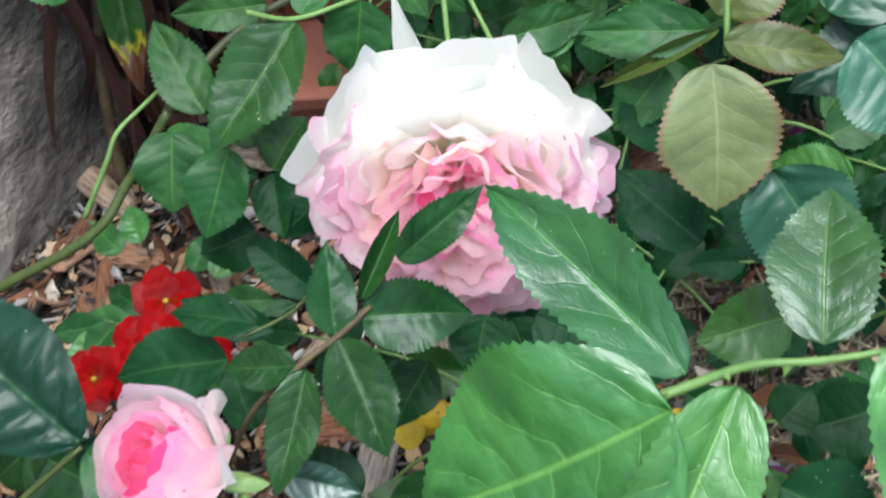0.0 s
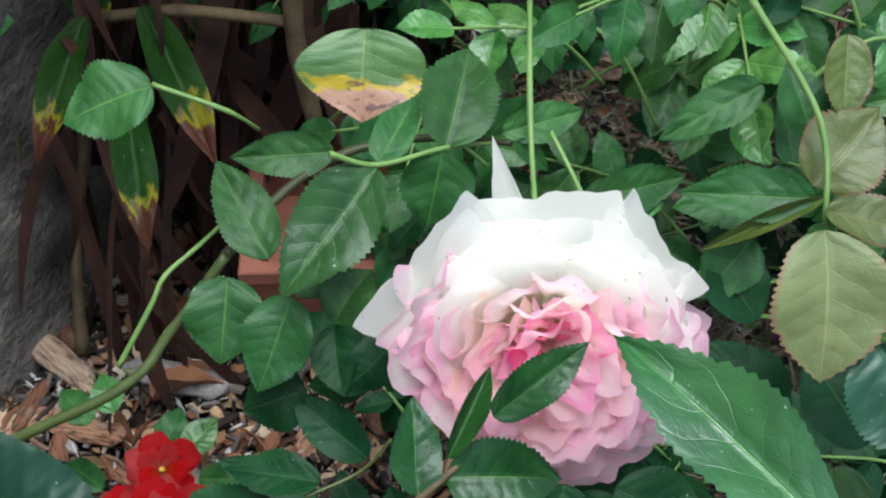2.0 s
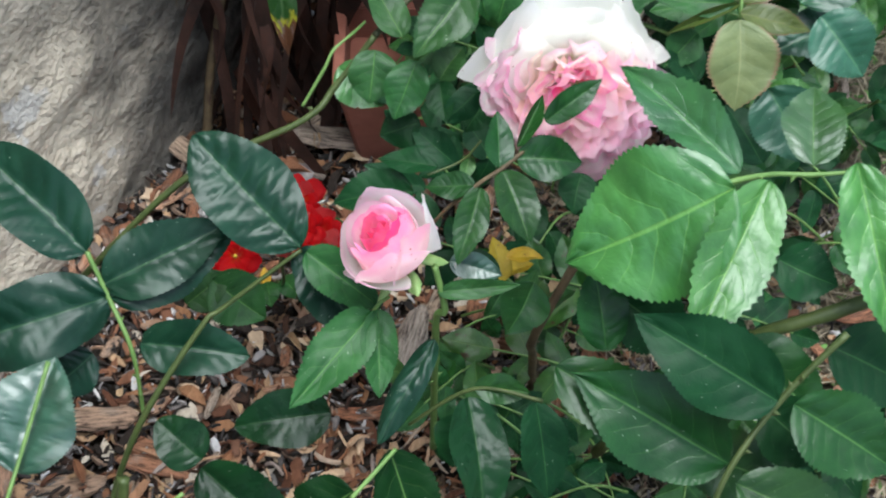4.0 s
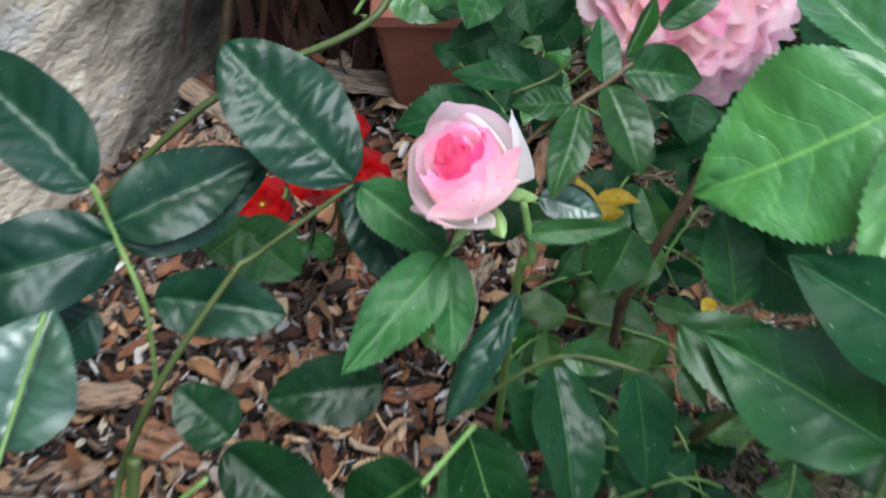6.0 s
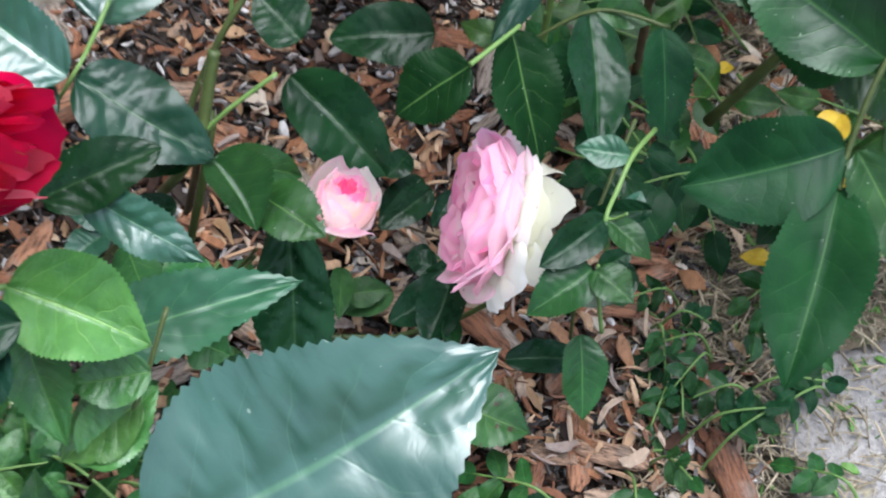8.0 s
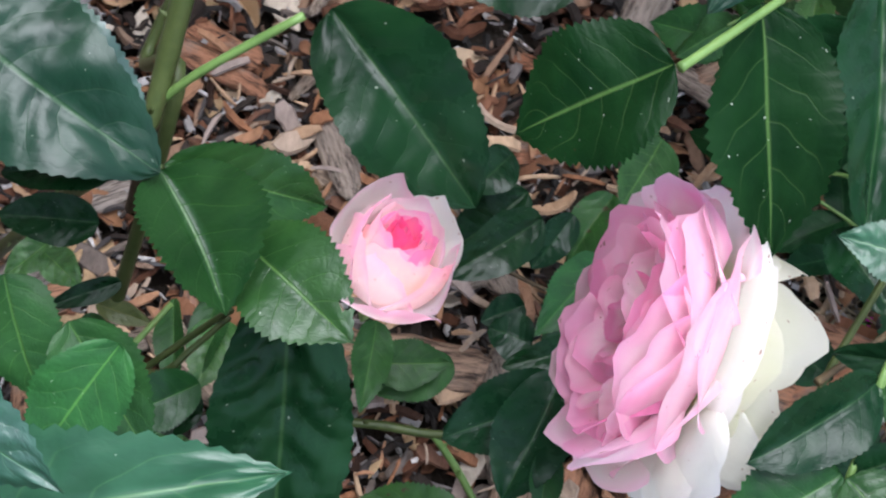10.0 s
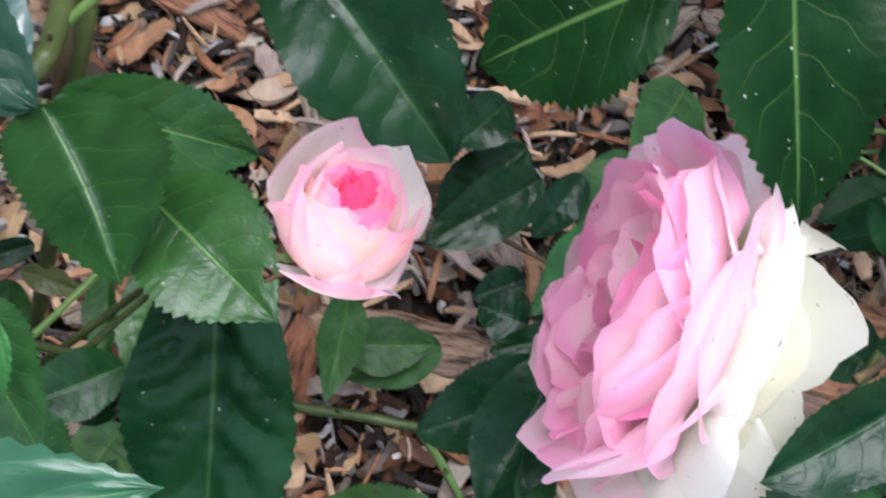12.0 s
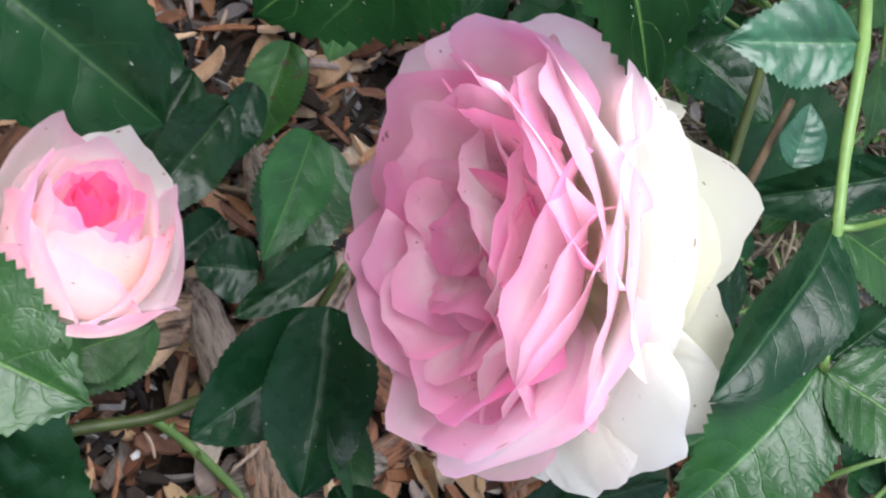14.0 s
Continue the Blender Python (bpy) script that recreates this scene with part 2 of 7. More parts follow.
# darker copy of the green leaf, with the bushes' shade put into its colour
LEAF_SHADED = leaf_material("leaf_shaded_matte", (0.0030, 0.0210, 0.0065), (0.0075, 0.0400, 0.0110), (0.036, 0.095, 0.028), 0.46, gloss=0.12, veined=0.12)
LEAF_CRISP = leaf_material("leaf_crisp_green", (0.0125, 0.0480, 0.0125), (0.0290, 0.0930, 0.0255), (0.085, 0.200, 0.050), 0.34, gloss=0.50, veined=0.10, relief=0.8)
LEAF_MID = leaf_material("leaf_mid_green", (0.0056, 0.0290, 0.0066), (0.0135, 0.0560, 0.0115), (0.060, 0.145, 0.032), 0.30, gloss=0.22, veined=0.18, relief=0.40)
LEAF_PALE = leaf_material("leaf_underside_pale", (0.0792, 0.1122, 0.0396), (0.1386, 0.1716, 0.0660), (0.2112, 0.2376, 0.1056), 0.5, edge=(0.1650, 0.0726, 0.0462))
LEAF_OLIVE = leaf_material("leaf_olive", (0.0297, 0.0495, 0.0079), (0.0627, 0.0891, 0.0158), (0.1452, 0.1452, 0.0396), 0.42, edge=(0.1056, 0.0396, 0.0198))
LEAF_SPOT = leaf_material("leaf_black_spotted", (0.0119, 0.0495, 0.0073), (0.0264, 0.0858, 0.0119), (0.0924, 0.1650, 0.0297), 0.36, spots=0.09)
LEAF_YELLOW = leaf_material("leaf_yellow", (0.2970, 0.1980, 0.0079), (0.4356, 0.3168, 0.0165), (0.3300, 0.2772, 0.0528), 0.5, spots=0.06)
LEAF_SICK = leaf_material("leaf_yellow_brown_tip", (0.0330, 0.0924, 0.0264), (0.0660, 0.1518, 0.0396), (0.1320, 0.1980, 0.0528), 0.4, tip=(0.30, 0.185, 0.115), yellowed=0.95, tip_from=0.52)
STRAP_GREEN = leaf_material("strap_leaf", (0.0045, 0.0190, 0.0025), (0.0120, 0.0370, 0.0050), (0.0280, 0.0600, 0.0100), 0.45, tip=(0.045, 0.017, 0.008), yellowed=0.35, gloss=0.14, tip_from=0.60)
PETAL_WHITE = petal_material("petal_white", (0.86, 0.88, 0.66), (0.91, 0.90, 0.84), (0.91, 0.88, 0.87))
PETAL_CREAM = petal_material("petal_cream", (0.66, 0.69, 0.42), (0.73, 0.73, 0.58), (0.78, 0.76, 0.68))
PETAL_PALE = petal_material("petal_pale_pink", (0.97, 0.91, 0.82), (0.97, 0.86, 0.86), (0.95, 0.66, 0.78))
PETAL_PINK = petal_material("petal_pink", (0.98, 0.82, 0.78), (0.98, 0.76, 0.82), (0.95, 0.46, 0.70))
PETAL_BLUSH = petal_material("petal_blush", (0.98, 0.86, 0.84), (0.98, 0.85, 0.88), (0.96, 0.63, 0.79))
PETAL_PEACH = petal_material("petal_peach", (0.95, 0.78, 0.50), (0.95, 0.82, 0.72), (0.95, 0.66, 0.72))
PETAL_DEEP = petal_material("petal_deep_pink", (0.88, 0.48, 0.42), (0.88, 0.28, 0.43), (0.86, 0.19, 0.42))
PETAL_LILAC = petal_material("petal_lilac", (0.95, 0.88, 0.86), (0.96, 0.84, 0.87), (0.92, 0.55, 0.74))
PETAL_FRILL = petal_material("petal_frilled_pale", (0.94, 0.90, 0.84), (0.95, 0.90, 0.88), (0.87, 0.55, 0.70))
PETAL_RED = petal_material("petal_crimson", (0.62, 0.006, 0.06), (0.70, 0.004, 0.065), (0.42, 0.002, 0.045), 0.4)
PETAL_SCARLET = petal_material("petal_scarlet", (0.62, 0.10, 0.06), (0.66, 0.014, 0.018), (0.58, 0.008, 0.016), 0.5)
PETAL_MAGENTA = petal_material("petal_magenta", (0.6, 0.2, 0.5), (0.55, 0.08, 0.45), (0.5, 0.06, 0.4), 0.5)
STEM_GREEN = plain_material("stem_green", (0.024, 0.038, 0.010), (0.058, 0.076, 0.022), 60, 0.45, 0.2, 0.001)
STEM_OLIVE = plain_material("stem_olive_brown", (0.014, 0.018, 0.007), (0.042, 0.046, 0.018), 60, 0.55, 0.35, 0.0015)
STEM_PALE = plain_material("stem_pale_green", (0.065, 0.125, 0.030), (0.120, 0.195, 0.055), 60, 0.45, 0.2, 0.001)
STEM_BROWN = plain_material("stem_brown", (0.0315, 0.0210, 0.0126), (0.0980, 0.0700, 0.0350), 70, 0.7, 0.4, 0.002)
SEPAL = plain_material("sepal_green", (0.0975, 0.1650, 0.0450), (0.1875, 0.2700, 0.0975), 80, 0.5, 0.2, 0.001)
def ground_material():
    """Dark crumbly soil in the bed; beside it a pale thatch of dead grass with a ragged margin."""
    m, nt, b = material("soil", 0.95)
    tc = nt.nodes.new("ShaderNodeTexCoord")
    vec = tc.outputs["Object"]
    sep = nt.nodes.new("ShaderNodeSeparateXYZ")
    nt.links.new(vec, sep.inputs[0])
    big, fine = noise_tex(nt, 30.0, 6, 0.62, vec), noise_tex(nt, 240.0, 4, 0.65, vec)
    f = math_node(nt, "ADD", math_node(nt, "MULTIPLY", big, 0.6), math_node(nt, "MULTIPLY", fine, 0.4))
    soil = ramp(nt, f, [(0.32, (0.0108, 0.0078, 0.0060)), (0.68, (0.0450, 0.0348, 0.0270))])
    thatch = ramp(nt, f, [(0.36, (0.055, 0.042, 0.028)), (0.64, (0.25, 0.205, 0.145))])
    thatch = mixcol(nt, math_node(nt, "MULTIPLY", smooth(nt, noise_tex(nt, 60.0, 4, 0.6, vec), 0.56, 0.66), 0.6), thatch, (0.05, 0.085, 0.025))
    margin = math_node(nt, "ADD", sep.outputs[0], math_node(nt, "MULTIPLY", math_node(nt, "SUBTRACT", noise_tex(nt, 12.0, 4, 0.6, vec), 0.5), 0.22))
    nt.links.new(mixcol(nt, smooth(nt, margin, 0.15, 0.25), soil, thatch), b.inputs["Base Color"])
    b.inputs["Specular IOR Level"].default_value = 0.2
    bump(nt, b, f, 0.8, 0.01)
    return m


SOIL = ground_material()
BARK_CHIP = litter_material("bark_chip", ((0.085, 0.036, 0.020), (0.030, 0.016, 0.011), (0.16, 0.072, 0.040), (0.05, 0.025, 0.016), (0.21, 0.13, 0.085), (0.12, 0.095, 0.080), (0.035, 0.026, 0.021), (0.12, 0.052, 0.029), (0.022, 0.016, 0.013)), 160)
DRY_LEAF = litter_material("dry_leaf_litter", ((0.30, 0.19, 0.11), (0.20, 0.10, 0.05), (0.38, 0.28, 0.19), (0.16, 0.075, 0.04), (0.34, 0.23, 0.13), (0.42, 0.36, 0.29)), 140)
PALE_CHIP = litter_material("pale_wood_chip", ((0.36, 0.23, 0.14), (0.22, 0.10, 0.05), (0.36, 0.27, 0.20), (0.30, 0.16, 0.09), (0.44, 0.30, 0.19), (0.14, 0.07, 0.045), (0.28, 0.22, 0.19)), 150)
GREY_BIT = litter_material("grey_litter", ((0.12, 0.105, 0.10), (0.03, 0.026, 0.024), (0.24, 0.22, 0.21), (0.07, 0.06, 0.056), (0.42, 0.40, 0.39), (0.18, 0.12, 0.085), (0.045, 0.038, 0.036), (0.02, 0.018, 0.017)), 200)
def bark_material():
    """Split bark, each piece in its own tone from terracotta brown to weathered grey, with long fibres."""
    m, nt, b = material("bark_piece", 0.9)
    tc = nt.nodes.new("ShaderNodeTexCoord")
    mp = nt.nodes.new("ShaderNodeMapping")
    mp.inputs["Scale"].default_value = (9.0, 1.2, 9.0)
    nt.links.new(tc.outputs["Object"], mp.inputs["Vector"])
    fib = noise_tex(nt, 3.2, 6, 0.68, mp.outputs[0])
    blot = noise_tex(nt, 3.0, 4, 0.6, tc.outputs["Object"])
    rnd = nt.nodes.new("ShaderNodeObjectInfo").outputs["Random"]
    tone = ramp(nt, rnd, [(0.0, (0.10, 0.05, 0.030)), (0.25, (0.28, 0.12, 0.065)), (0.5, (0.36, 0.18, 0.105)), (0.75, (0.34, 0.25, 0.18)), (1.0, (0.26, 0.23, 0.205))])
    dark = mixcol(nt, smooth(nt, fib, 0.30, 0.62), (0.022, 0.014, 0.010), tone)
    nt.links.new(mixcol(nt, math_node(nt, "MULTIPLY", smooth(nt, blot, 0.52, 0.68), 0.45), dark, (0.24, 0.20, 0.165)), b.inputs["Base Color"])
    b.inputs["Specular IOR Level"].default_value = 0.2
    bump(nt, b, fib, 0.9, 0.0025)
    return m


BARK_PIECE = bark_material()
STRAW = plain_material("dry_grass", (0.1300, 0.1050, 0.0680), (0.3100, 0.2600, 0.1800), 60, 0.8, 0.3, 0.001, 0.8, True)
GRASS = plain_material("green_weeds", (0.0375, 0.0900, 0.0150), (0.0975, 0.1950, 0.0375), 60, 0.55, 0.2, 0.001, 0.8, True)
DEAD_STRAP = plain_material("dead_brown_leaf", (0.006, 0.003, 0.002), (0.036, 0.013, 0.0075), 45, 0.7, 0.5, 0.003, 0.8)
def wall_material():
    """Cream cement render; from a ragged line on weathered grey, darkened by painted plant shade."""
    m, nt, b = material("weathered_wall", 0.95)
    tc = nt.nodes.new("ShaderNodeTexCoord")
    vec = tc.outputs["Object"]
    sep = nt.nodes.new("ShaderNodeSeparateXYZ")
    nt.links.new(vec, sep.inputs[0])
    big, fine = noise_tex(nt, 16.0, 6, 0.62, vec), noise_tex(nt, 90.0, 5, 0.6, vec)
    mid = noise_tex(nt, 38.0, 5, 0.6, vec)
    cream = ramp(nt, math_node(nt, "ADD", math_node(nt, "MULTIPLY", big, 0.6), math_node(nt, "MULTIPLY", fine, 0.4)), [(0.33, (0.35, 0.295, 0.220)), (0.66, (0.62, 0.540, 0.425))])
    chip = smooth(nt, noise_tex(nt, 21.0, 4, 0.6, vec), 0.60, 0.635)
    cream = mixcol(nt, math_node(nt, "MULTIPLY", chip, 0.55), cream, (0.58, 0.57, 0.55))
    # this tone holds both grey weathering and the shade of plants overhead
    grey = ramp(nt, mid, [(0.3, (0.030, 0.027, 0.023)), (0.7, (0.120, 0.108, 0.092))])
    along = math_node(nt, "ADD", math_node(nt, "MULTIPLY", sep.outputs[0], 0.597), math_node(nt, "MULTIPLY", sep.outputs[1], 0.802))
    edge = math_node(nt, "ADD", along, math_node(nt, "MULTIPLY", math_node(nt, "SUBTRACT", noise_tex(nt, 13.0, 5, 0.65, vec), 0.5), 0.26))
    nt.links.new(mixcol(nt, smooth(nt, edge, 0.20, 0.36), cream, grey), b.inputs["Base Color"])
    pit = math_node(nt, "ADD", math_node(nt, "ADD", math_node(nt, "MULTIPLY", big, 1.0), math_node(nt, "MULTIPLY", mid, 0.6)), math_node(nt, "MULTIPLY", fine, 0.3))
    bump(nt, b, pit, 1.0, 0.012)
    return m


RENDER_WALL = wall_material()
GREY_WOOD = plain_material("grey_wood", (0.10, 0.085, 0.085), (0.27, 0.24, 0.23), 8, 0.9, 0.6, 0.004)
TERRACOTTA = plain_material("terracotta", (0.1680, 0.0595, 0.0406), (0.2380, 0.0910, 0.0630), 25, 0.85, 0.25, 0.002)
DRY_TAN = plain_material("dry_tan_leaf", (0.20, 0.115, 0.055), (0.40, 0.27, 0.15), 60, 0.75, 0.5, 0.002, 0.5)
DRY_CURL = plain_material("dry_curled_leaf", (0.1120, 0.0420, 0.0210), (0.2800, 0.1330, 0.0700), 40, 0.75, 0.5, 0.003, 0.9)
def paving_material():
    """Old concrete: grey, pitted, with pale and dark lichen blotches."""
    m, nt, b = material("paving_stone", 0.92)
    tc = nt.nodes.new("ShaderNodeTexCoord")
    vec = tc.outputs["Object"]
    big, mid, fine = noise_tex(nt, 14.0, 5, 0.6, vec), noise_tex(nt, 55.0, 5, 0.65, vec), noise_tex(nt, 240.0, 3, 0.6, vec)
    col = ramp(nt, math_node(nt, "ADD", math_node(nt, "MULTIPLY", big, 0.55), math_node(nt, "MULTIPLY", fine, 0.45)), [(0.34, (0.095, 0.088, 0.085)), (0.66, (0.26, 0.245, 0.23))])
    col = mixcol(nt, math_node(nt, "MULTIPLY", smooth(nt, mid, 0.58, 0.68), 0.7), col, (0.34, 0.335, 0.30))
    col = mixcol(nt, math_node(nt, "MULTIPLY", smooth(nt, noise_tex(nt, 30.0, 6, 0.7, vec), 0.60, 0.68), 0.75), col, (0.055, 0.05, 0.04))
    col = mixcol(nt, math_node(nt, "MULTIPLY", smooth(nt, noise_tex(nt, 22.0, 4, 0.6, vec, 1.0), 0.64, 0.70), 0.5), col, (0.24, 0.20, 0.08))
    nt.links.new(col, b.inputs["Base Color"])
    bump(nt, b, math_node(nt, "ADD", math_node(nt, "ADD", mid, fine), big), 0.9, 0.004)
    return m


PAVING = paving_material()


# ---------------------------------------------------------------- mesh helpers
def finish(bm, name, mat, smooth_faces=True):
    me = bpy.data.meshes.new(name)
    bm.to_mesh(me)
    bm.free()
    me.materials.append(mat)
    if smooth_faces:
        me.polygons.foreach_set("use_smooth", [True] * len(me.polygons))
    return me


def part(name, data, parent, label="", m=None):
    ob = new(name, data)
    ob.parent = parent
    if m is not None:
        ob.matrix_basis = m
    if label:
        ob["label"] = label
    return ob


def grid_mesh(name, nu, nv, place, mat, vein=None):
    """A sheet of nu by nv cells; place(u, v) gives each corner for u and v from 0 to 1."""
    bm = bmesh.new()
    uvl = bm.loops.layers.uv.new("UVMap")
    uv2 = bm.loops.layers.uv.new("Veins") if vein else None
    vs = [[bm.verts.new(place(i / nu, j / nv)) for i in range(nu + 1)] for j in range(nv + 1)]
    for j in range(nv):
        for i in range(nu):
            f = bm.faces.new((vs[j][i], vs[j][i + 1], vs[j + 1][i + 1], vs[j + 1][i]))
            for lp, (a, b) in zip(f.loops, ((i, j), (i + 1, j), (i + 1, j + 1), (i, j + 1))):
                lp[uvl].uv = (a / nu, b / nv)
                if vein:
                    q = vein(a / nu, b / nv) if a * 2 != nu else vein((a + (0.01 if i * 2 >= nu else -0.01)) / nu, b / nv)
                    lp[uv2].uv = q
    return finish(bm, name, mat)


def tube_mesh(name, points, r0, r1, mat, sides=8, knots=0.0):
    """A stem through the points, tapering, with slight swellings."""
    pts = [Vector(p) for p in points]
    fine = []
    for k in range(len(pts) - 1):
        a, b, c, d = pts[max(k - 1, 0)], pts[k], pts[k + 1], pts[min(k + 2, len(pts) - 1)]
        for s in range(6):
            t = s / 6
            fine.append(0.5 * ((2 * b) + (c - a) * t + (2 * a - 5 * b + 4 * c - d) * t * t + (3 * b - a - 3 * c + d) * t ** 3))
    fine.append(pts[-1])
    bm = bmesh.new()
    rings = []
    for k, p in enumerate(fine):
        d = (fine[min(k + 1, len(fine) - 1)] - fine[max(k - 1, 0)]).normalized()
        x = d.orthogonal().normalized() if k == 0 else (rings[-1][1] - d * rings[-1][1].dot(d)).normalized()
        y = d.cross(x)
        r = r0 + (r1 - r0) * k / (len(fine) - 1)
        r *= 1 + knots * (noise.noise(p * 60) + (0.5 if k % 6 == 0 else 0))
        rings.append(([bm.verts.new(p + r * (x * math.cos(a) + y * math.sin(a))) for a in (2 * math.pi * i / sides for i in range(sides))], x))
    for (ra, _), (rb, _) in zip(rings, rings[1:]):
        for i in range(sides):
            bm.faces.new((ra[i], ra[(i + 1) % sides], rb[(i + 1) % sides], rb[i]))
    bm.faces.new(rings[0][0][::-1])
    bm.faces.new(rings[-1][0])
    return finish(bm, name, mat)


# ---------------------------------------------------------------- leaves
def leaf_mesh(name, mat, fold, curl, wave, full, seed, rows=66, cols=12, eaten=None, keenness=1.0):
    """One leaflet, 1 long along y and 1 wide, rounded at its foot and pointed at its tip, toothed along its rim,
    folded along the midrib, quilted between its veins; eaten: where along it and how deep a caterpillar took a bite."""
    rng = random.Random(seed)
    teeth = rows // 3
    side = rng.uniform(-0.06, 0.06)
    ph = rng.uniform(0, 6)
    swell = rng.uniform(0.012, 0.022) * (3.6 if full == 1.0 else 2.0 if mat in (LEAF_GLOSS, LEAF_SHEEN, LEAF_BLUE) else 1.2 if mat == LEAF_DARK else 1.5 if mat == LEAF_LIGHT else 0.7)
    count = rng.uniform(5.5, 7.5)
    bite = 0.0 if mat in (STRAP_GREEN, DRY_CURL, DRY_TAN) else keenness * (0.55 if mat in (LEAF_DARK, LEAF_GLOSS) else 1.15)
    keen = rng.uniform(0.34, 0.52) * (0.25 if mat in (LEAF_DARK, LEAF_GLOSS) else 1.0)

    def vein(u, v):
        s = u * 2 - 1
        off = 0.0 if s > 0 else 0.45
        q = count * v ** 1.08 - 1.5 * abs(s) ** 1.25 + off + 0.55 * noise.noise((v * 3.1, off * 9, ph * 2)) + 0.2 * noise.noise((s * 3, v * 8, ph))
        return (q + 3.0, abs(s))

    def place(u, v):
        s = u * 2 - 1
        w = 0.5 * math.sin(math.pi * min(1, v ** full)) ** (0.54 + keen * v ** 1.5) if 0 < v < 1 else 0.0
        w *= 1 + 0.05 * math.sin(v * 5 + ph) + 0.03 * math.sin(v * 11 + ph * 2) * (1 if s > 0 else -1)
        tooth = (v * teeth) % 1.0
        rim = abs(s) ** 6
        x = s * w * (1 - 0.10 * bite * rim * tooth)
        y = v + 0.014 * bite * rim * (1 - tooth)
        a = abs(s) * w
        z = fold * a - curl * (v - 0.25) ** 2 - 0.35 * curl * a * a
        z += wave * math.sin(v * 9 + ph + (0 if s > 0 else 1.4)) * a * 1.6
        q = vein(u, v)[0]
        z += swell * abs(math.sin(q * math.pi)) ** 0.7 * math.sin(math.pi * abs(s) ** 0.75) * (1 - v * 0.5)
        z += 0.020 * noise.noise((s * 1.6, v * 2.6, ph * 3)) + 0.007 * noise.noise((s * 4, v * 7, ph * 5))
        if eaten and s > 0:
            x *= 1 - eaten[1] * max(0.0, 1 - ((v - eaten[0]) / 0.17) ** 2) ** 0.5 if abs(v - eaten[0]) < 0.17 else 1.0
        x += side * math.sin(v * math.pi) * 0.5
        return (x, y, z)

    return grid_mesh(name, cols, rows, place, mat, vein)


SHAPES = ((0.22, 0.12, 0.05, 0.80), (0.35, 0.30, 0.06, 0.86), (0.10, 0.20, 0.09, 0.76), (0.55, 0.15, 0.05, 0.82), (-0.10, 0.28, 0.07, 0.80), (0.9, 0.18, 0.04, 0.84), (1.2, 0.9, 0.14, 0.82), (0.5, -0.9, 0.2, 0.9), (0.14, 0.10, 0.04, 1.0))
LEAVES = {}


def leaf(bush, base, tip, width, facing, mat, shape=0, name="leaf", label="", small=False, eaten=None):
    """Hangs a leaflet on a bush from its foot to its tip, its upper side facing the given way."""
    key = (mat.name, shape, int(abs(base[0] * 977 + base[1] * 1409 + base[2] * 643)) % 4, small, width > 0.044, eaten)
    if key not in LEAVES:
        LEAVES[key] = leaf_mesh("leaflet", mat, *SHAPES[shape], seed=len(LEAVES), rows=30 if small else 90 if width > 0.044 else 66, cols=8 if small else 12, eaten=eaten, keenness=0.6 if width > 0.044 else 1.0)
    base, tip = Vector(base), Vector(tip)
    y = tip - base
    length = y.length
    y = y / length
    z = Vector(facing)
    z = (z - y * z.dot(y)).normalized()
    x = y.cross(z)
    m = Matrix((x, y, z)).transposed().to_4x4()
    m.translation = base
    m = m @ Matrix.Diagonal((width, length, 0.5 * (width + length), 1))
    return part(name, LEAVES[key], bush, label, Matrix.Translation(-bush.location) @ m)


THORNS = {}


def thorn_mesh(mat):
    """A hooked prickle, 1 high along z, on an oval foot."""
    if mat.name not in THORNS:
        def place(u, v):
            a = u * 2 * math.pi
            r = 0.34 * (1 - v) ** 1.3
            return (r * math.cos(a), 1.7 * r * math.sin(a) - 0.45 * v * v, v)
        THORNS[mat.name] = grid_mesh("thorn", 6, 4, place, mat)
    return THORNS[mat.name]


def stem(bush, points, r0, r1, mat, name="stem", label=""):
    ob = part(name, tube_mesh(name, points, r0, r1, mat, 10, 0.16), bush, label, Matrix.Translation(-bush.location))
    if r0 >= 0.0015 and name == "stem":
        rng = random.Random(int(abs(points[0][0] * 9999)) + len(points))
        for a, b in zip(points, points[1:]):
            a, b = Vector(a), Vector(b)
            d = (b - a).normalized()
            for _ in range(max(1, int((b - a).length / 0.022))):
                side = (d.orthogonal() + d.cross(d.orthogonal()) * rng.uniform(-3, 3)).normalized() * rng.choice((-1, 1))
                m = Matrix((d.cross(side), d, side)).transposed().to_4x4()
                m.translation = a.lerp(b, rng.uniform(0.15, 0.85)) + side * r1 * 0.6
                part("thorn", thorn_mesh(mat), ob, "", m @ Matrix.Scale(rng.uniform(0.0025, 0.0042), 4))
    return ob


def plant(name, foot, label, category, group=""):
    ob = new(name)
    ob.location = foot
    ob.empty_display_size = 0.02
    return tagged(ob, label, category, group)


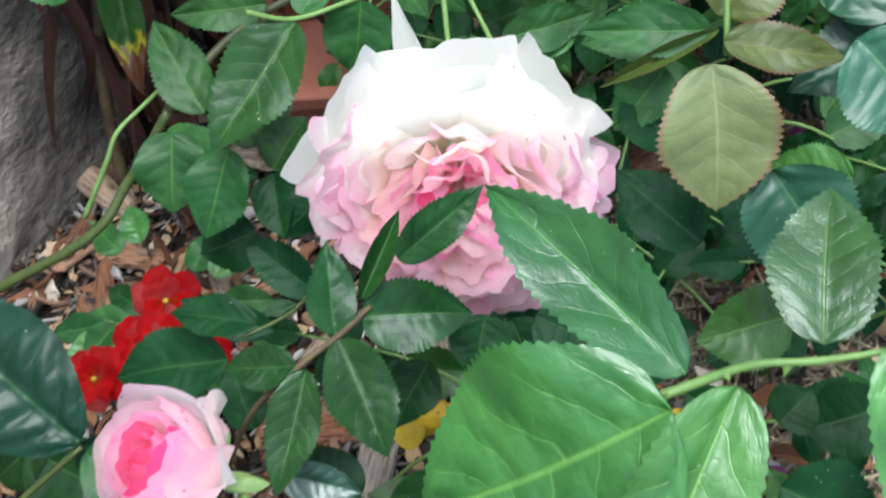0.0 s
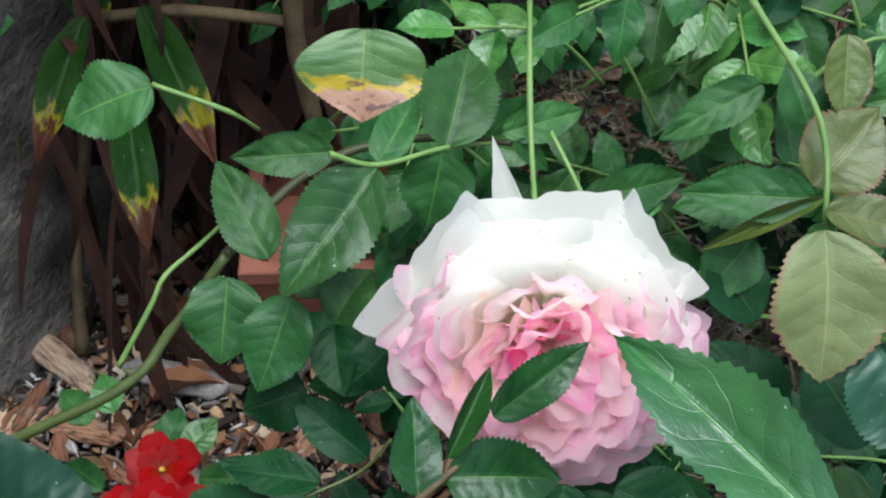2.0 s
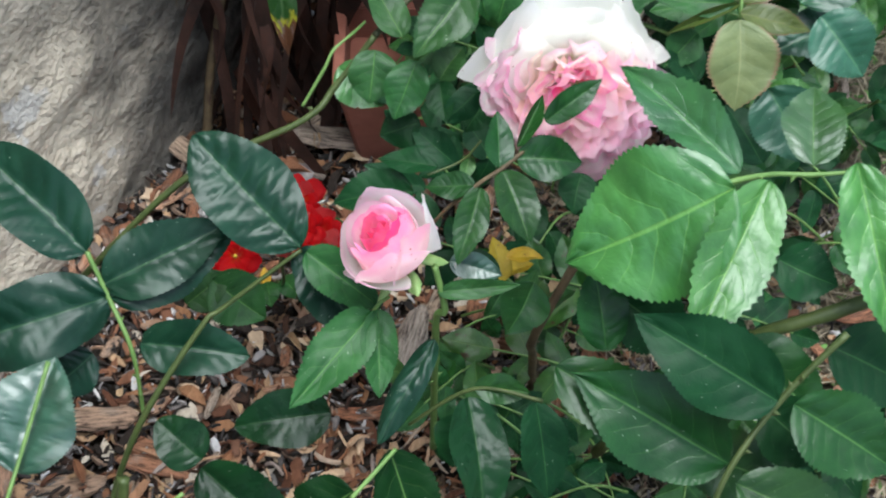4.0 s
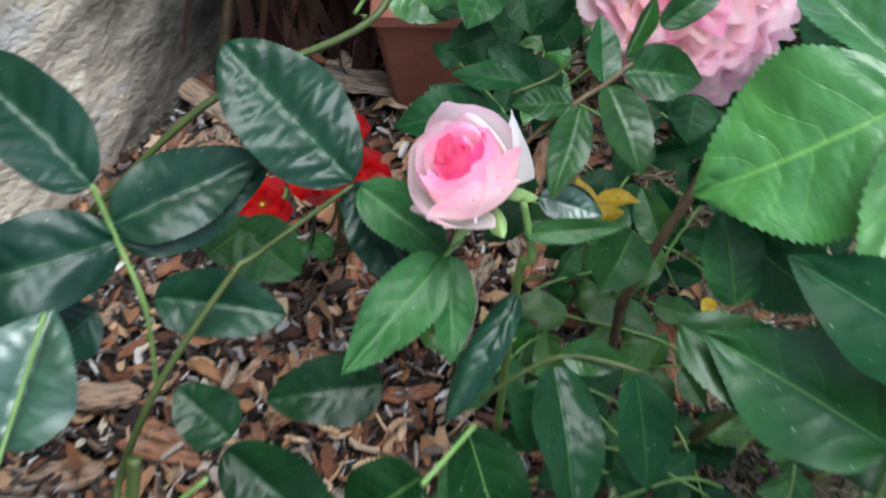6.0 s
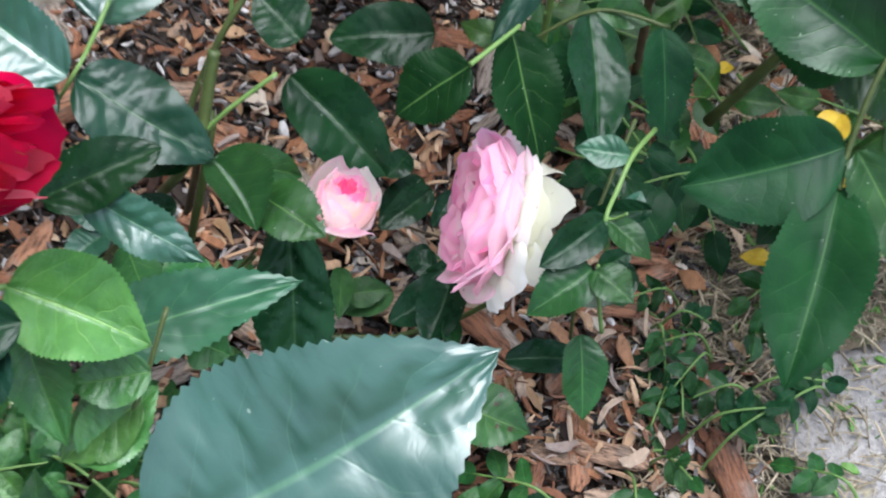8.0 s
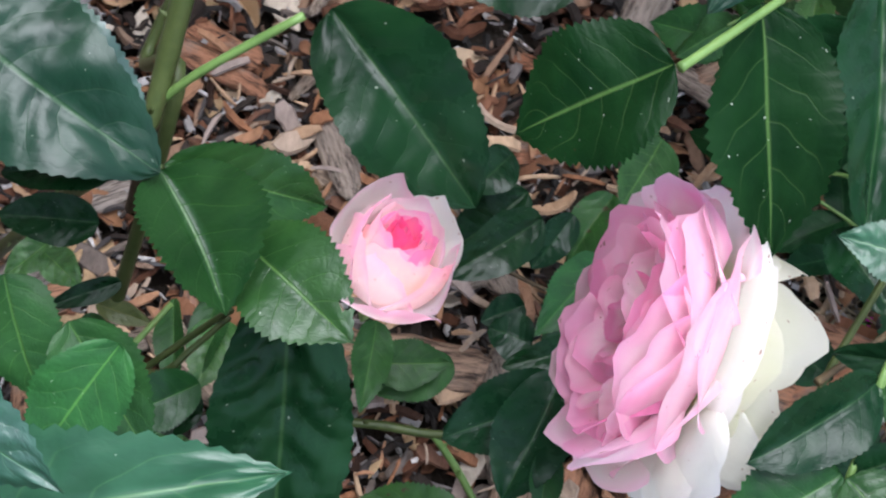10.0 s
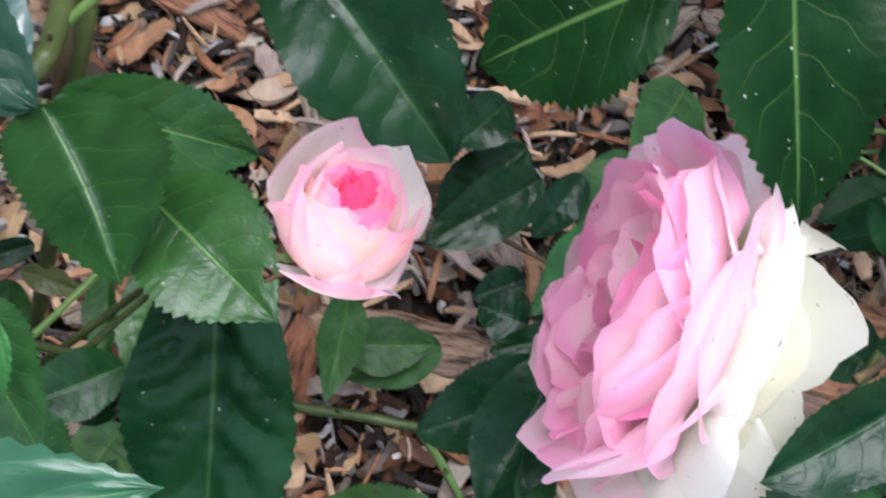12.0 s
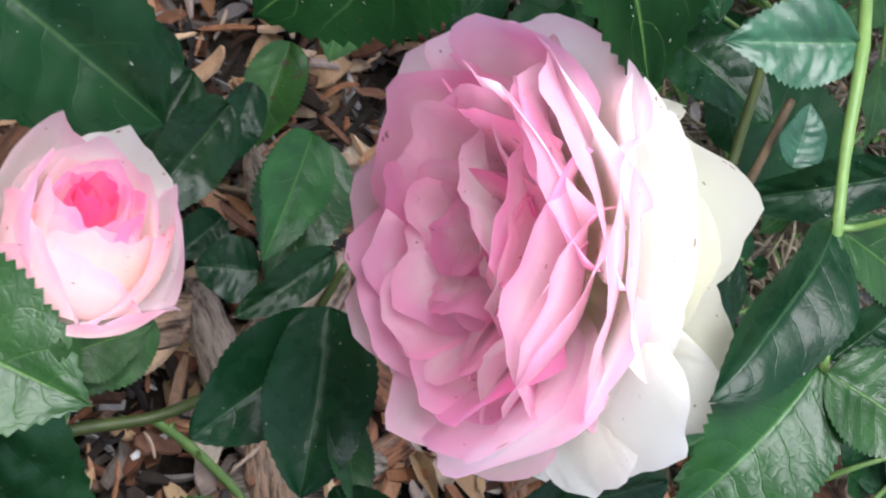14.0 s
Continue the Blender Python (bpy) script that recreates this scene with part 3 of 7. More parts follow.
# ---------------------------------------------------------------- roses
def petal_mesh(name, mat, size, foot, mid, rim, span, roll=0.1, ruffle=0.04, point=0.0, seed=0, round_off=0.42, chord=0.0):
    """A petal wrapped round the flower's axis, z: its section runs from foot over mid to rim, each (radius, height) in flower sizes;
    span: degrees that it wraps at its widest. The rim rolls outwards and is wavy; chord 1 draws it straight across."""
    rng = random.Random(seed)
    p1, p2, p3 = rng.uniform(0, 6), rng.uniform(0, 6), rng.uniform(0, 6)
    tilt = rng.uniform(-0.08, 0.08)

    def place(u, v):
        s = math.sin((u * 2 - 1) * math.pi / 2)
        top = 1 - round_off * 1.7 * (1 - math.sqrt(max(0.0, 1 - s * s * 0.995))) + tilt * s + point * max(0.0, 1 - abs(s) * 1.6) ** 1.5 + (0.028 * math.sin(s * 6.3 + p2) + 0.018 * math.sin(s * 13 + p3)) * (1 - s * s)
        t = v * top
        r = (1 - t) ** 2 * foot[0] + 2 * t * (1 - t) * mid[0] + t * t * rim[0]
        z = (1 - t) ** 2 * foot[1] + 2 * t * (1 - t) * mid[1] + t * t * rim[1]
        e = max(0.0, (v - 0.55) / 0.45) ** 2
        dr, dz = rim[0] - mid[0], rim[1] - mid[1]
        dl = math.hypot(dr, dz) + 1e-6
        wob = 0.035 * math.sin(v * 5.2 + p1) * (1 - s * s) * v + ruffle * v ** 1.6 * (math.sin(s * 4.4 + p1) + 0.4 * math.sin(s * 8.1 + p2) + 0.08 * math.sin(s * 15 + p3)) + 0.02 * math.sin(s * 2 + v * 3 + p3)
        r += roll * e * dz / dl + wob * dz / dl
        z += -roll * e * dr / dl - wob * dr / dl - roll * 0.5 * e
        wrap = radians(span) * 0.5 * (0.35 + 0.65 * math.sin(min(1.0, v * 1.25) * math.pi / 2)) * (1 - 0.10 * v ** 6)
        a = s * wrap + 0.05 * math.sin(v * 4 + p2)
        # wide petals flatten towards their sides
        flat = (1 + 0.10 * s * s * v) * (1 + chord * (1 / max(0.5, math.cos(a)) - 1) * v)
        return (size * r * flat * math.cos(a), size * r * flat * math.sin(a), size * z)

    return grid_mesh(name, 20, 12, place, mat)


def frame_of(center, axis, up):
    z = Vector(axis).normalized()
    y = Vector(up)
    y = (y - z * y.dot(z)).normalized()
    x = y.cross(z)
    m = Matrix((x, y, z)).transposed().to_4x4()
    m.translation = Vector(center)
    return m


def flower_heart(parent, name, m, radius, length, mat, label):
    """The green cup under the petals; its origin carries the flower."""
    def place(u, v):
        a = u * 2 * math.pi
        r = radius * (0.25 + 0.75 * math.sin(min(1.0, v) * math.pi * 0.62))
        return (r * math.cos(a), r * math.sin(a), (v - 1.0) * length)
    return part(name, grid_mesh("calyx", 14, 8, place, mat), parent, label, Matrix.Translation(-parent.location) @ m)


def whorl(flower, mat, size, n, start, spread, foot, mid, rim, span, roll=0.1, ruffle=0.04, point=0.0, seed=0, jitter=1.0, round_off=0.42, chord=0.0):
    """A ring of petals, from the angle start over spread degrees."""
    rng = random.Random(seed)
    kinds = [petal_mesh("petal", mat, size, foot, mid, rim, span, roll, ruffle, point, seed * 7 + k, round_off, chord) for k in range(min(n, 4))]
    for k in range(n):
        phi = start + spread * k / (n if spread >= 359 else max(1, n - 1)) + rng.uniform(-7, 7) * jitter
        s = rng.uniform(0.94, 1.06)
        lean = pose(0, 0, 0, rng.uniform(-5, 5) * jitter, rng.uniform(-6, 6) * jitter, 0)
        part("petal", kinds[k % len(kinds)], flower, "", pose(0, 0, 0, 0, 0, phi) @ lean @ Matrix.Diagonal((s, s, s, 1)))


def sepal(flower, phi, size, foot, mid, rim, span=40):
    me = petal_mesh("sepal", SEPAL, size, foot, mid, rim, span, 0.05, 0.02, 0.5, int(phi) + 5)
    part("sepal", me, flower, "", pose(0, 0, 0, 0, 0, phi))


# ---------------------------------------------------------------- ground, wall, pot
def thing(name, data, label, category, kind="", m=None, group=""):
    ob = new(name, data)
    if m is not None:
        ob.matrix_world = m
    return tagged(ob, label, category, group, kind)


def ground_sheet():
    bm = bmesh.new()
    xs = [-400, -40, -8, -2] + [-1.2 + 0.03 * i for i in range(81)] + [2, 8, 40, 400]
    ys = [-400, -40, -8, -2] + [-1.2 + 0.03 * i for i in range(101)] + [2.6, 8, 40, 400]
    vs = [[bm.verts.new((x, y, 0.010 * noise.noise((x * 7, y * 7, 0)) + 0.006 * noise.noise((x * 23, y * 23, 4)) - 0.006)) for x in xs] for y in ys]
    for j in range(len(ys) - 1):
        for i in range(len(xs) - 1):
            bm.faces.new((vs[j][i], vs[j][i + 1], vs[j + 1][i + 1], vs[j + 1][i]))
    return finish(bm, "ground", SOIL)


GROUND = thing("ground", ground_sheet(), "dark bare garden soil under bark mulch", "ground", "structure")


def scatter_mesh(name, count, place, size, mat, flat, seed, kind="chip"):
    """Many loose bits in one mesh: place(rng) gives each one's spot; size its longest side."""
    rng = random.Random(seed)
    verts, faces = [], []
    for _ in range(count):
        x, y, z = place(rng)
        s = rng.uniform(*size)
        asp = rng.choice((0.10, 0.16, 0.24, 0.42)) * rng.uniform(0.8, 1.2) if kind == "chip" else rng.uniform(0.35, 0.6) if kind == "leaf" else 0.05
        rot = Euler((rng.uniform(-0.5, 0.5), rng.uniform(-0.5, 0.5), rng.uniform(0, 6.3))).to_matrix()
        o = len(verts)
        n = 5
        bow = rng.uniform(-0.25, 0.25) * s
        for k in range(n):
            t = k / (n - 1) - 0.5
            wd = asp * s * 0.5 * (1 - abs(2 * t) ** (2.2 if kind == "leaf" else 5) * (0.9 if kind == "leaf" else 0.45)) * rng.uniform(0.7, 1.15)
            zz = bow * (1 - 4 * t * t)
            th = flat * s
            sk = rng.uniform(-0.05, 0.05) * s
            for q in ((-wd, t * s + sk, zz - th), (wd, t * s - sk, zz - th + rng.uniform(-0.1, 0.1) * s * 0.5), (wd * 0.8, t * s, zz + th), (-wd * 0.8, t * s + sk, zz + th)):
                v = rot @ Vector(q)
                verts.append((x + v.x, y + v.y, z + max(v.z, -z)))
        for k in range(n - 1):
            a, b = o + 4 * k, o + 4 * k + 4
            for i in range(4):
                faces.append((a + i, a + (i + 1) % 4, b + (i + 1) % 4, b + i))
        faces.append((o, o + 3, o + 2, o + 1))
        faces.append((o + 4 * n - 4, o + 4 * n - 3, o + 4 * n - 2, o + 4 * n - 1))
    me = bpy.data.meshes.new(name)
    me.from_pydata(verts, [], faces)
    me.materials.append(mat)
    return me


def bed(rng):
    """A spot in the planted bed, between wall and paving."""
    while True:
        x, y = rng.uniform(-0.38, 0.42), rng.uniform(-0.12, 0.78)
        if x > -0.30 + (y - 0.30) * 0.75 - 0.02 and not (x > 0.2 and y < 0.16) and (x < 0.17 or rng.random() < 0.3):
            return x, y, rng.uniform(0.0, 0.016)


def lawn(rng):
    x, y = 0.12 + 0.6 * rng.random() ** 1.2, rng.uniform(-0.35, 0.75)
    on_slab = x > 0.245 and y < 0.115
    if on_slab and rng.random() > 0.06 + 0.5 * max(0.0, 1 - min(x - 0.245, 0.115 - y) / 0.05):
        return lawn(rng)
    return x, y, 0.008 if on_slab else rng.uniform(0.0, 0.010)


def bark_piece_mesh(name, seed):
    """A split strip of bark, 1 long, rough along its grain, frayed at both ends."""
    rng = random.Random(seed)
    o = rng.uniform(0, 50)
    wide, bow = rng.uniform(0.20, 0.36), rng.uniform(-0.10, 0.10)

    def place(u, v):
        a = u * 2 * math.pi
        ends = (0.55 + 0.45 * math.sin(math.pi * v) ** 0.4) * (1 + 0.35 * noise.noise((v * 4, o, 0)))
        x = 0.5 * wide * ends * math.copysign(abs(math.cos(a)) ** 0.6, math.cos(a))
        z = 0.055 * math.copysign(abs(math.sin(a)) ** 0.6, math.sin(a)) * (1 + 0.6 * noise.noise((u * 9, v * 3, o)))
        if v in (0.0, 1.0):
            x, z = x * 0.5, z * 0.2
        fray = 0.05 * noise.noise((u * 7, o, 5)) if v in (0.0, 1.0) else 0.0
        return (x + 0.05 * noise.noise((v * 2, o, 9)), v - 0.5 + fray, z + bow * (1 - 4 * (v - 0.5) ** 2))

    return grid_mesh(name, 10, 8, place, BARK_PIECE)


BARK_KINDS = [bark_piece_mesh("bark_piece", 300 + k) for k in range(7)]


def lay_bark(count, seed):
    """The larger bark pieces lie singly on the mulch."""
    rng = random.Random(seed)
    for _ in range(count):
        x, y, _z = bed(rng)
        size = rng.choice((rng.uniform(0.014, 0.034), rng.uniform(0.030, 0.075)))
        part("bark_piece", rng.choice(BARK_KINDS), GROUND, "", pose(x, y, 0.012 + rng.uniform(0, 0.008), rng.uniform(-14, 14), rng.uniform(-14, 14), rng.uniform(0, 360)) @ Matrix.Scale(size, 4))


thing("bark_mulch", scatter_mesh("bark_mulch", 6500, bed, (0.004, 0.024), BARK_CHIP, 0.05, 1), "reddish brown bark chip mulch on the soil", "mulch", "stuff")
thing("wood_chips", scatter_mesh("wood_chips", 620, lambda rng: (rng.uniform(-0.16, 0.14), rng.uniform(-0.02, 0.24), rng.uniform(0.012, 0.026)), (0.006, 0.022), PALE_CHIP, 0.04, 17), "pale beige and orange wood chips among the mulch", "mulch", "stuff")
thing("leaf_litter", scatter_mesh("leaf_litter", 2200, bed, (0.006, 0.026), DRY_LEAF, 0.012, 2, "leaf"), "dry tan fallen leaves scattered over the mulch", "leaf litter", "stuff")
thing("grey_litter", scatter_mesh("grey_litter", 15000, bed, (0.002, 0.013), GREY_BIT, 0.10, 3), "grey weathered wood bits in the mulch", "mulch", "stuff")
thing("dry_grass", scatter_mesh("dry_grass", 24000, lawn, (0.006, 0.030), STRAW, 0.015, 4, "blade"), "dry straw coloured grass beside the bed", "grass", "stuff")
thing("green_weeds", scatter_mesh("green_weeds", 4200, lawn, (0.003, 0.012), GRASS, 0.03, 5), "tiny green weeds in the dry grass", "weeds", "stuff")

WALL_A, WALL_B = Vector((-0.36, 0.215, 0)), Vector((0.18, 0.94, 0))


def wall_mesh():
    """A thick wall with a lumpy hand-thrown face, standing along the bed."""
    d = (WALL_B - WALL_A).normalized()
    n = Vector((-d.y, d.x, 0))
    a, length = WALL_A - d * 2.4, 6.0
    bm = bmesh.new()
    cols, rowsn = 340, 90
    vs = []
    for j in range(rowsn + 1):
        row = []
        for i in range(cols + 1):
            p = a + d * (length * i / cols) + Vector((0, 0, -0.05 + 1.6 * j / rowsn))
            h = 0.010 * noise.noise(p * 9) + 0.008 * noise.noise(p * 27) + 0.004 * noise.noise(p * 70)
            row.append(bm.verts.new(p - n * h))
        vs.append(row)
    for j in range(rowsn):
        for i in range(cols):
            bm.faces.new((vs[j][i], vs[j][i + 1], vs[j + 1][i + 1], vs[j + 1][i]))
    back = [bm.verts.new(p) for p in (a + n * 0.25 + Vector((0, 0, -0.05)), a + d * length + n * 0.25 + Vector((0, 0, -0.05)), a + d * length + n * 0.25 + Vector((0, 0, 1.55)), a + n * 0.25 + Vector((0, 0, 1.55)))]
    bm.faces.new(back[::-1])
    top = vs[-1]
    bm.faces.new([*top, back[2], back[3]])
    bm.faces.new([*[r[0] for r in vs], back[3], back[0]])
    bm.faces.new([*[r[-1] for r in vs][::-1], back[1], back[2]])
    return finish(bm, "wall", RENDER_WALL)


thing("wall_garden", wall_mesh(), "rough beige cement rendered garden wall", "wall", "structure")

# ---------------------------------------------------------------- rose bush with the large hanging bloom
pink_bush = plant("rose_bush", (0.10, 0.45, 0), "rose bush with serrated green leaves and a full blown blush bloom", "rose bush", "pink rose bushes")
leaf(pink_bush, (0.205, 0.157, 0.409), (0.153, 0.218, 0.428), 0.0309, (-0.01, -0.39, 0.92), LEAF_CRISP, 1)
leaf(pink_bush, (0.200, 0.145, 0.413), (0.117, 0.138, 0.366), 0.0760, (-0.02, -0.54, 0.84), LEAF_LIGHT, 2)
leaf(pink_bush, (0.219, 0.153, 0.407), (0.173, 0.076, 0.370), 0.0383, (0.04, -0.68, 0.73), LEAF_LIGHT, 0)
leaf(pink_bush, (0.245, 0.166, 0.400), (0.255, 0.216, 0.405), 0.0355, (-0.10, -0.28, 0.96), LEAF_CRISP, 0)
leaf(pink_bush, (0.267, 0.166, 0.401), (0.279, 0.089, 0.353), 0.0339, (-0.14, -0.62, 0.77), LEAF_LIGHT, 0)
leaf(pink_bush, (0.317, 0.161, 0.399), (0.337, 0.102, 0.365), 0.0322, (0.22, -0.55, 0.80), LEAF_LIGHT, 0)
leaf(pink_bush, (0.317, 0.162, 0.400), (0.347, 0.210, 0.413), 0.0413, (0.15, -0.55, 0.82), LEAF_GREEN, 0)
leaf(pink_bush, (0.070, 0.353, 0.359), (0.032, 0.354, 0.359), 0.0174, (0.06, -0.65, 0.76), LEAF_GREEN, 0)
leaf(pink_bush, (0.086, 0.325, 0.381), (0.051, 0.287, 0.363), 0.0296, (0.08, -0.41, 0.91), LEAF_MID, 0)
leaf(pink_bush, (0.086, 0.333, 0.374), (0.101, 0.357, 0.380), 0.0158, (0.02, -0.45, 0.89), LEAF_GREEN, 0)
leaf(pink_bush, (0.110, 0.336, 0.376), (0.122, 0.371, 0.391), 0.0307, (0.08, -0.68, 0.73), LEAF_GREEN, 1)
leaf(pink_bush, (0.109, 0.335, 0.376), (0.101, 0.320, 0.351), 0.0267, (0.14, -0.51, 0.85), LEAF_GREEN, 0)
leaf(pink_bush, (0.130, 0.339, 0.378), (0.160, 0.350, 0.375), 0.0143, (-0.11, -0.67, 0.73), LEAF_GREEN, 0)
leaf(pink_bush, (0.134, 0.336, 0.377), (0.146, 0.334, 0.362), 0.0083, (0.18, -0.55, 0.82), LEAF_GREEN, 0)
leaf(pink_bush, (0.046, 0.309, 0.355), (0.029, 0.344, 0.370), 0.0218, (0.12, -0.41, 0.90), LEAF_GREEN, 0)
leaf(pink_bush, (0.030, 0.311, 0.344), (0.025, 0.287, 0.325), 0.0300, (0.12, -0.40, 0.91), LEAF_GREEN, 2)
leaf(pink_bush, (0.053, 0.298, 0.347), (0.038, 0.273, 0.327), 0.0265, (-0.04, -0.43, 0.90), LEAF_GREEN, 2)
leaf(pink_bush, (0.066, 0.296, 0.332), (0.080, 0.310, 0.344), 0.0210, (-0.01, -0.39, 0.92), LEAF_GREEN, 1)
leaf(pink_bush, (0.053, 0.305, 0.339), (0.076, 0.323, 0.341), 0.0151, (0.18, -0.66, 0.73), LEAF_GREEN, 0)
leaf(pink_bush, (0.066, 0.295, 0.332), (0.068, 0.270, 0.325), 0.0188, (-0.18, -0.61, 0.77), LEAF_SHADED, 0)
leaf(pink_bush, (0.089, 0.285, 0.336), (0.066, 0.270, 0.324), 0.0186, (0.23, -0.56, 0.80), LEAF_SHADED, 4)
leaf(pink_bush, (0.054, 0.284, 0.310), (0.030, 0.279, 0.306), 0.0264, (0.06, -0.60, 0.80), LEAF_SHADED, 4)
leaf(pink_bush, (0.074, 0.263, 0.294), (0.048, 0.283, 0.309), 0.0183, (0.01, -0.57, 0.82), LEAF_SHADED, 0)
leaf(pink_bush, (0.055, 0.253, 0.286), (0.020, 0.266, 0.296), 0.0162, (-0.07, -0.50, 0.86), LEAF_SHADED, 0)
leaf(pink_bush, (0.084, 0.402, 0.372), (0.080, 0.375, 0.350), 0.0486, (0.06, -0.40, 0.91), LEAF_SICK, 0)
leaf(pink_bush, (0.006, 0.376, 0.376), (-0.028, 0.368, 0.370), 0.0307, (0.11, -0.39, 0.91), LEAF_GREEN, 2)
leaf(pink_bush, (0.229, 0.293, 0.386), (0.185, 0.298, 0.389), 0.0185, (-0.01, -0.53, 0.85), LEAF_GREEN, 0)
leaf(pink_bush, (0.227, 0.273, 0.395), (0.224, 0.235, 0.365), 0.0418, (0.08, -0.51, 0.86), LEAF_PALE, 1)
leaf(pink_bush, (0.233, 0.293, 0.379), (0.274, 0.287, 0.369), 0.0181, (0.15, -0.38, 0.91), LEAF_OLIVE, 0)
leaf(pink_bush, (0.249, 0.349, 0.404), (0.246, 0.325, 0.385), 0.0182, (0.22, -0.53, 0.82), LEAF_OLIVE, 0)
leaf(pink_bush, (0.233, 0.309, 0.373), (0.258, 0.329, 0.388), 0.0306, (-0.02, -0.46, 0.89), LEAF_OLIVE, 0)
leaf(pink_bush, (0.232, 0.293, 0.386), (0.190, 0.282, 0.377), 0.0063, (-0.13, -0.59, 0.80), LEAF_OLIVE, 3)
leaf(pink_bush, (0.237, 0.328, 0.375), (0.230, 0.349, 0.392), 0.0214, (0.24, -0.53, 0.82), LEAF_GREEN, 0)
leaf(pink_bush, (0.158, 0.310, 0.374), (0.192, 0.321, 0.369), 0.0164, (0.02, -0.69, 0.72), LEAF_GREEN, 0)
leaf(pink_bush, (0.223, 0.351, 0.380), (0.185, 0.338, 0.370), 0.0169, (-0.03, -0.51, 0.86), LEAF_GREEN, 0)
leaf(pink_bush, (0.297, 0.305, 0.354), (0.255, 0.290, 0.350), 0.0296, (-0.11, -0.36, 0.93), LEAF_BLUE, 0)
leaf(pink_bush, (0.271, 0.251, 0.349), (0.241, 0.256, 0.355), 0.0210, (0.17, -0.57, 0.80), LEAF_LIGHT, 1)
leaf(pink_bush, (0.184, 0.316, 0.364), (0.156, 0.314, 0.366), 0.0181, (0.18, -0.43, 0.88), LEAF_LIGHT, 1)
leaf(pink_bush, (0.227, 0.311, 0.367), (0.186, 0.307, 0.370), 0.0217, (0.20, -0.47, 0.86), LEAF_GREEN, 0)
leaf(pink_bush, (0.214, 0.304, 0.353), (0.193, 0.286, 0.345), 0.0221, (0.23, -0.34, 0.91), LEAF_GREEN, 0)
leaf(pink_bush, (0.243, 0.249, 0.365), (0.262, 0.216, 0.339), 0.0405, (-0.26, -0.65, 0.72), LEAF_BLUE, 0)
leaf(pink_bush, (0.270, 0.305, 0.372), (0.314, 0.335, 0.397), 0.0454, (0.08, -0.39, 0.92), LEAF_BLUE, 0)
leaf(pink_bush, (0.276, 0.285, 0.382), (0.300, 0.258, 0.361), 0.0409, (-0.14, -0.55, 0.83), LEAF_BLUE, 1)
leaf(pink_bush, (0.345, 0.307, 0.402), (0.319, 0.259, 0.363), 0.0334, (0.03, -0.60, 0.80), LEAF_LIGHT, 0)
leaf(pink_bush, (0.342, 0.261, 0.365), (0.369, 0.286, 0.385), 0.0334, (-0.09, -0.60, 0.80), LEAF_LIGHT, 0)
stem(pink_bush, ((0.188, 0.150, 0.406), (0.204, 0.154, 0.407), (0.224, 0.162, 0.400), (0.244, 0.162, 0.398), (0.268, 0.164, 0.396)), .0016, .0011, STEM_PALE)
stem(pink_bush, ((0.317, 0.162, 0.400), (0.338, 0.160, 0.398), (0.431, 0.166, 0.278)), .0016, .0012, STEM_BROWN)
stem(pink_bush, ((-0.278, 0.198, 0.156), (-0.181, 0.230, 0.210), (-0.088, 0.270, 0.283), (-0.014, 0.288, 0.312), (0.006, 0.303, 0.324), (0.030, 0.317, 0.349)), .0022, .0018, STEM_GREEN)
stem(pink_bush, ((0.030, 0.317, 0.349), (0.051, 0.340, 0.354), (0.075, 0.357, 0.354), (0.105, 0.359, 0.356), (0.134, 0.349, 0.361)), .0020, .0012, STEM_OLIVE)
stem(pink_bush, ((-0.014, 0.298, 0.313), (-0.000, 0.311, 0.330), (0.006, 0.319, 0.337), (0.018, 0.330, 0.339), (0.025, 0.342, 0.335)), .0011, .0008, STEM_PALE)
stem(pink_bush, ((0.006, 0.376, 0.377), (0.032, 0.367, 0.370), (0.041, 0.375, 0.350)), .001, .0008, STEM_PALE)
stem(pink_bush, ((0.071, 0.323, 0.392), (0.086, 0.326, 0.381), (0.110, 0.336, 0.376), (0.127, 0.346, 0.365)), .001, .0008, STEM_PALE)
stem(pink_bush, ((0.140, 0.304, 0.356), (0.139, 0.312, 0.369), (0.140, 0.341, 0.385), (0.144, 0.386, 0.395)), .0012, .001, STEM_PALE)
stem(pink_bush, ((0.158, 0.304, 0.357), (0.155, 0.307, 0.377), (0.146, 0.329, 0.388)), .001, .0008, STEM_PALE)
stem(pink_bush, ((0.215, 0.353, 0.420), (0.235, 0.320, 0.394), (0.234, 0.292, 0.372)), .0013, .001, STEM_PALE)
low_bush = plant("rose_bush", (0.12, 0.30, 0), "young rose shoot with fresh green leaflets below the large bloom", "rose bush", "pink rose bushes")
leaf(low_bush, (0.093, 0.212, 0.353), (0.094, 0.239, 0.369), 0.0174, (0.30, -0.25, 0.92), LEAF_MID, 0)
leaf(low_bush, (0.102, 0.217, 0.355), (0.139, 0.216, 0.350), 0.0265, (0.19, -0.54, 0.82), LEAF_MID, 1)
leaf(low_bush, (0.103, 0.222, 0.358), (0.119, 0.247, 0.371), 0.0091, (0.30, -0.26, 0.92), LEAF_MID, 5)
leaf(low_bush, (0.118, 0.228, 0.371), (0.149, 0.242, 0.387), 0.0162, (0.32, -0.40, 0.86), LEAF_MID, 0)
leaf(low_bush, (0.094, 0.211, 0.353), (0.107, 0.173, 0.340), 0.0240, (0.21, -0.52, 0.83), LEAF_MID, 1)
leaf(low_bush, (0.079, 0.204, 0.350), (0.052, 0.209, 0.345), 0.0156, (0.28, -0.40, 0.87), LEAF_MID, 0)
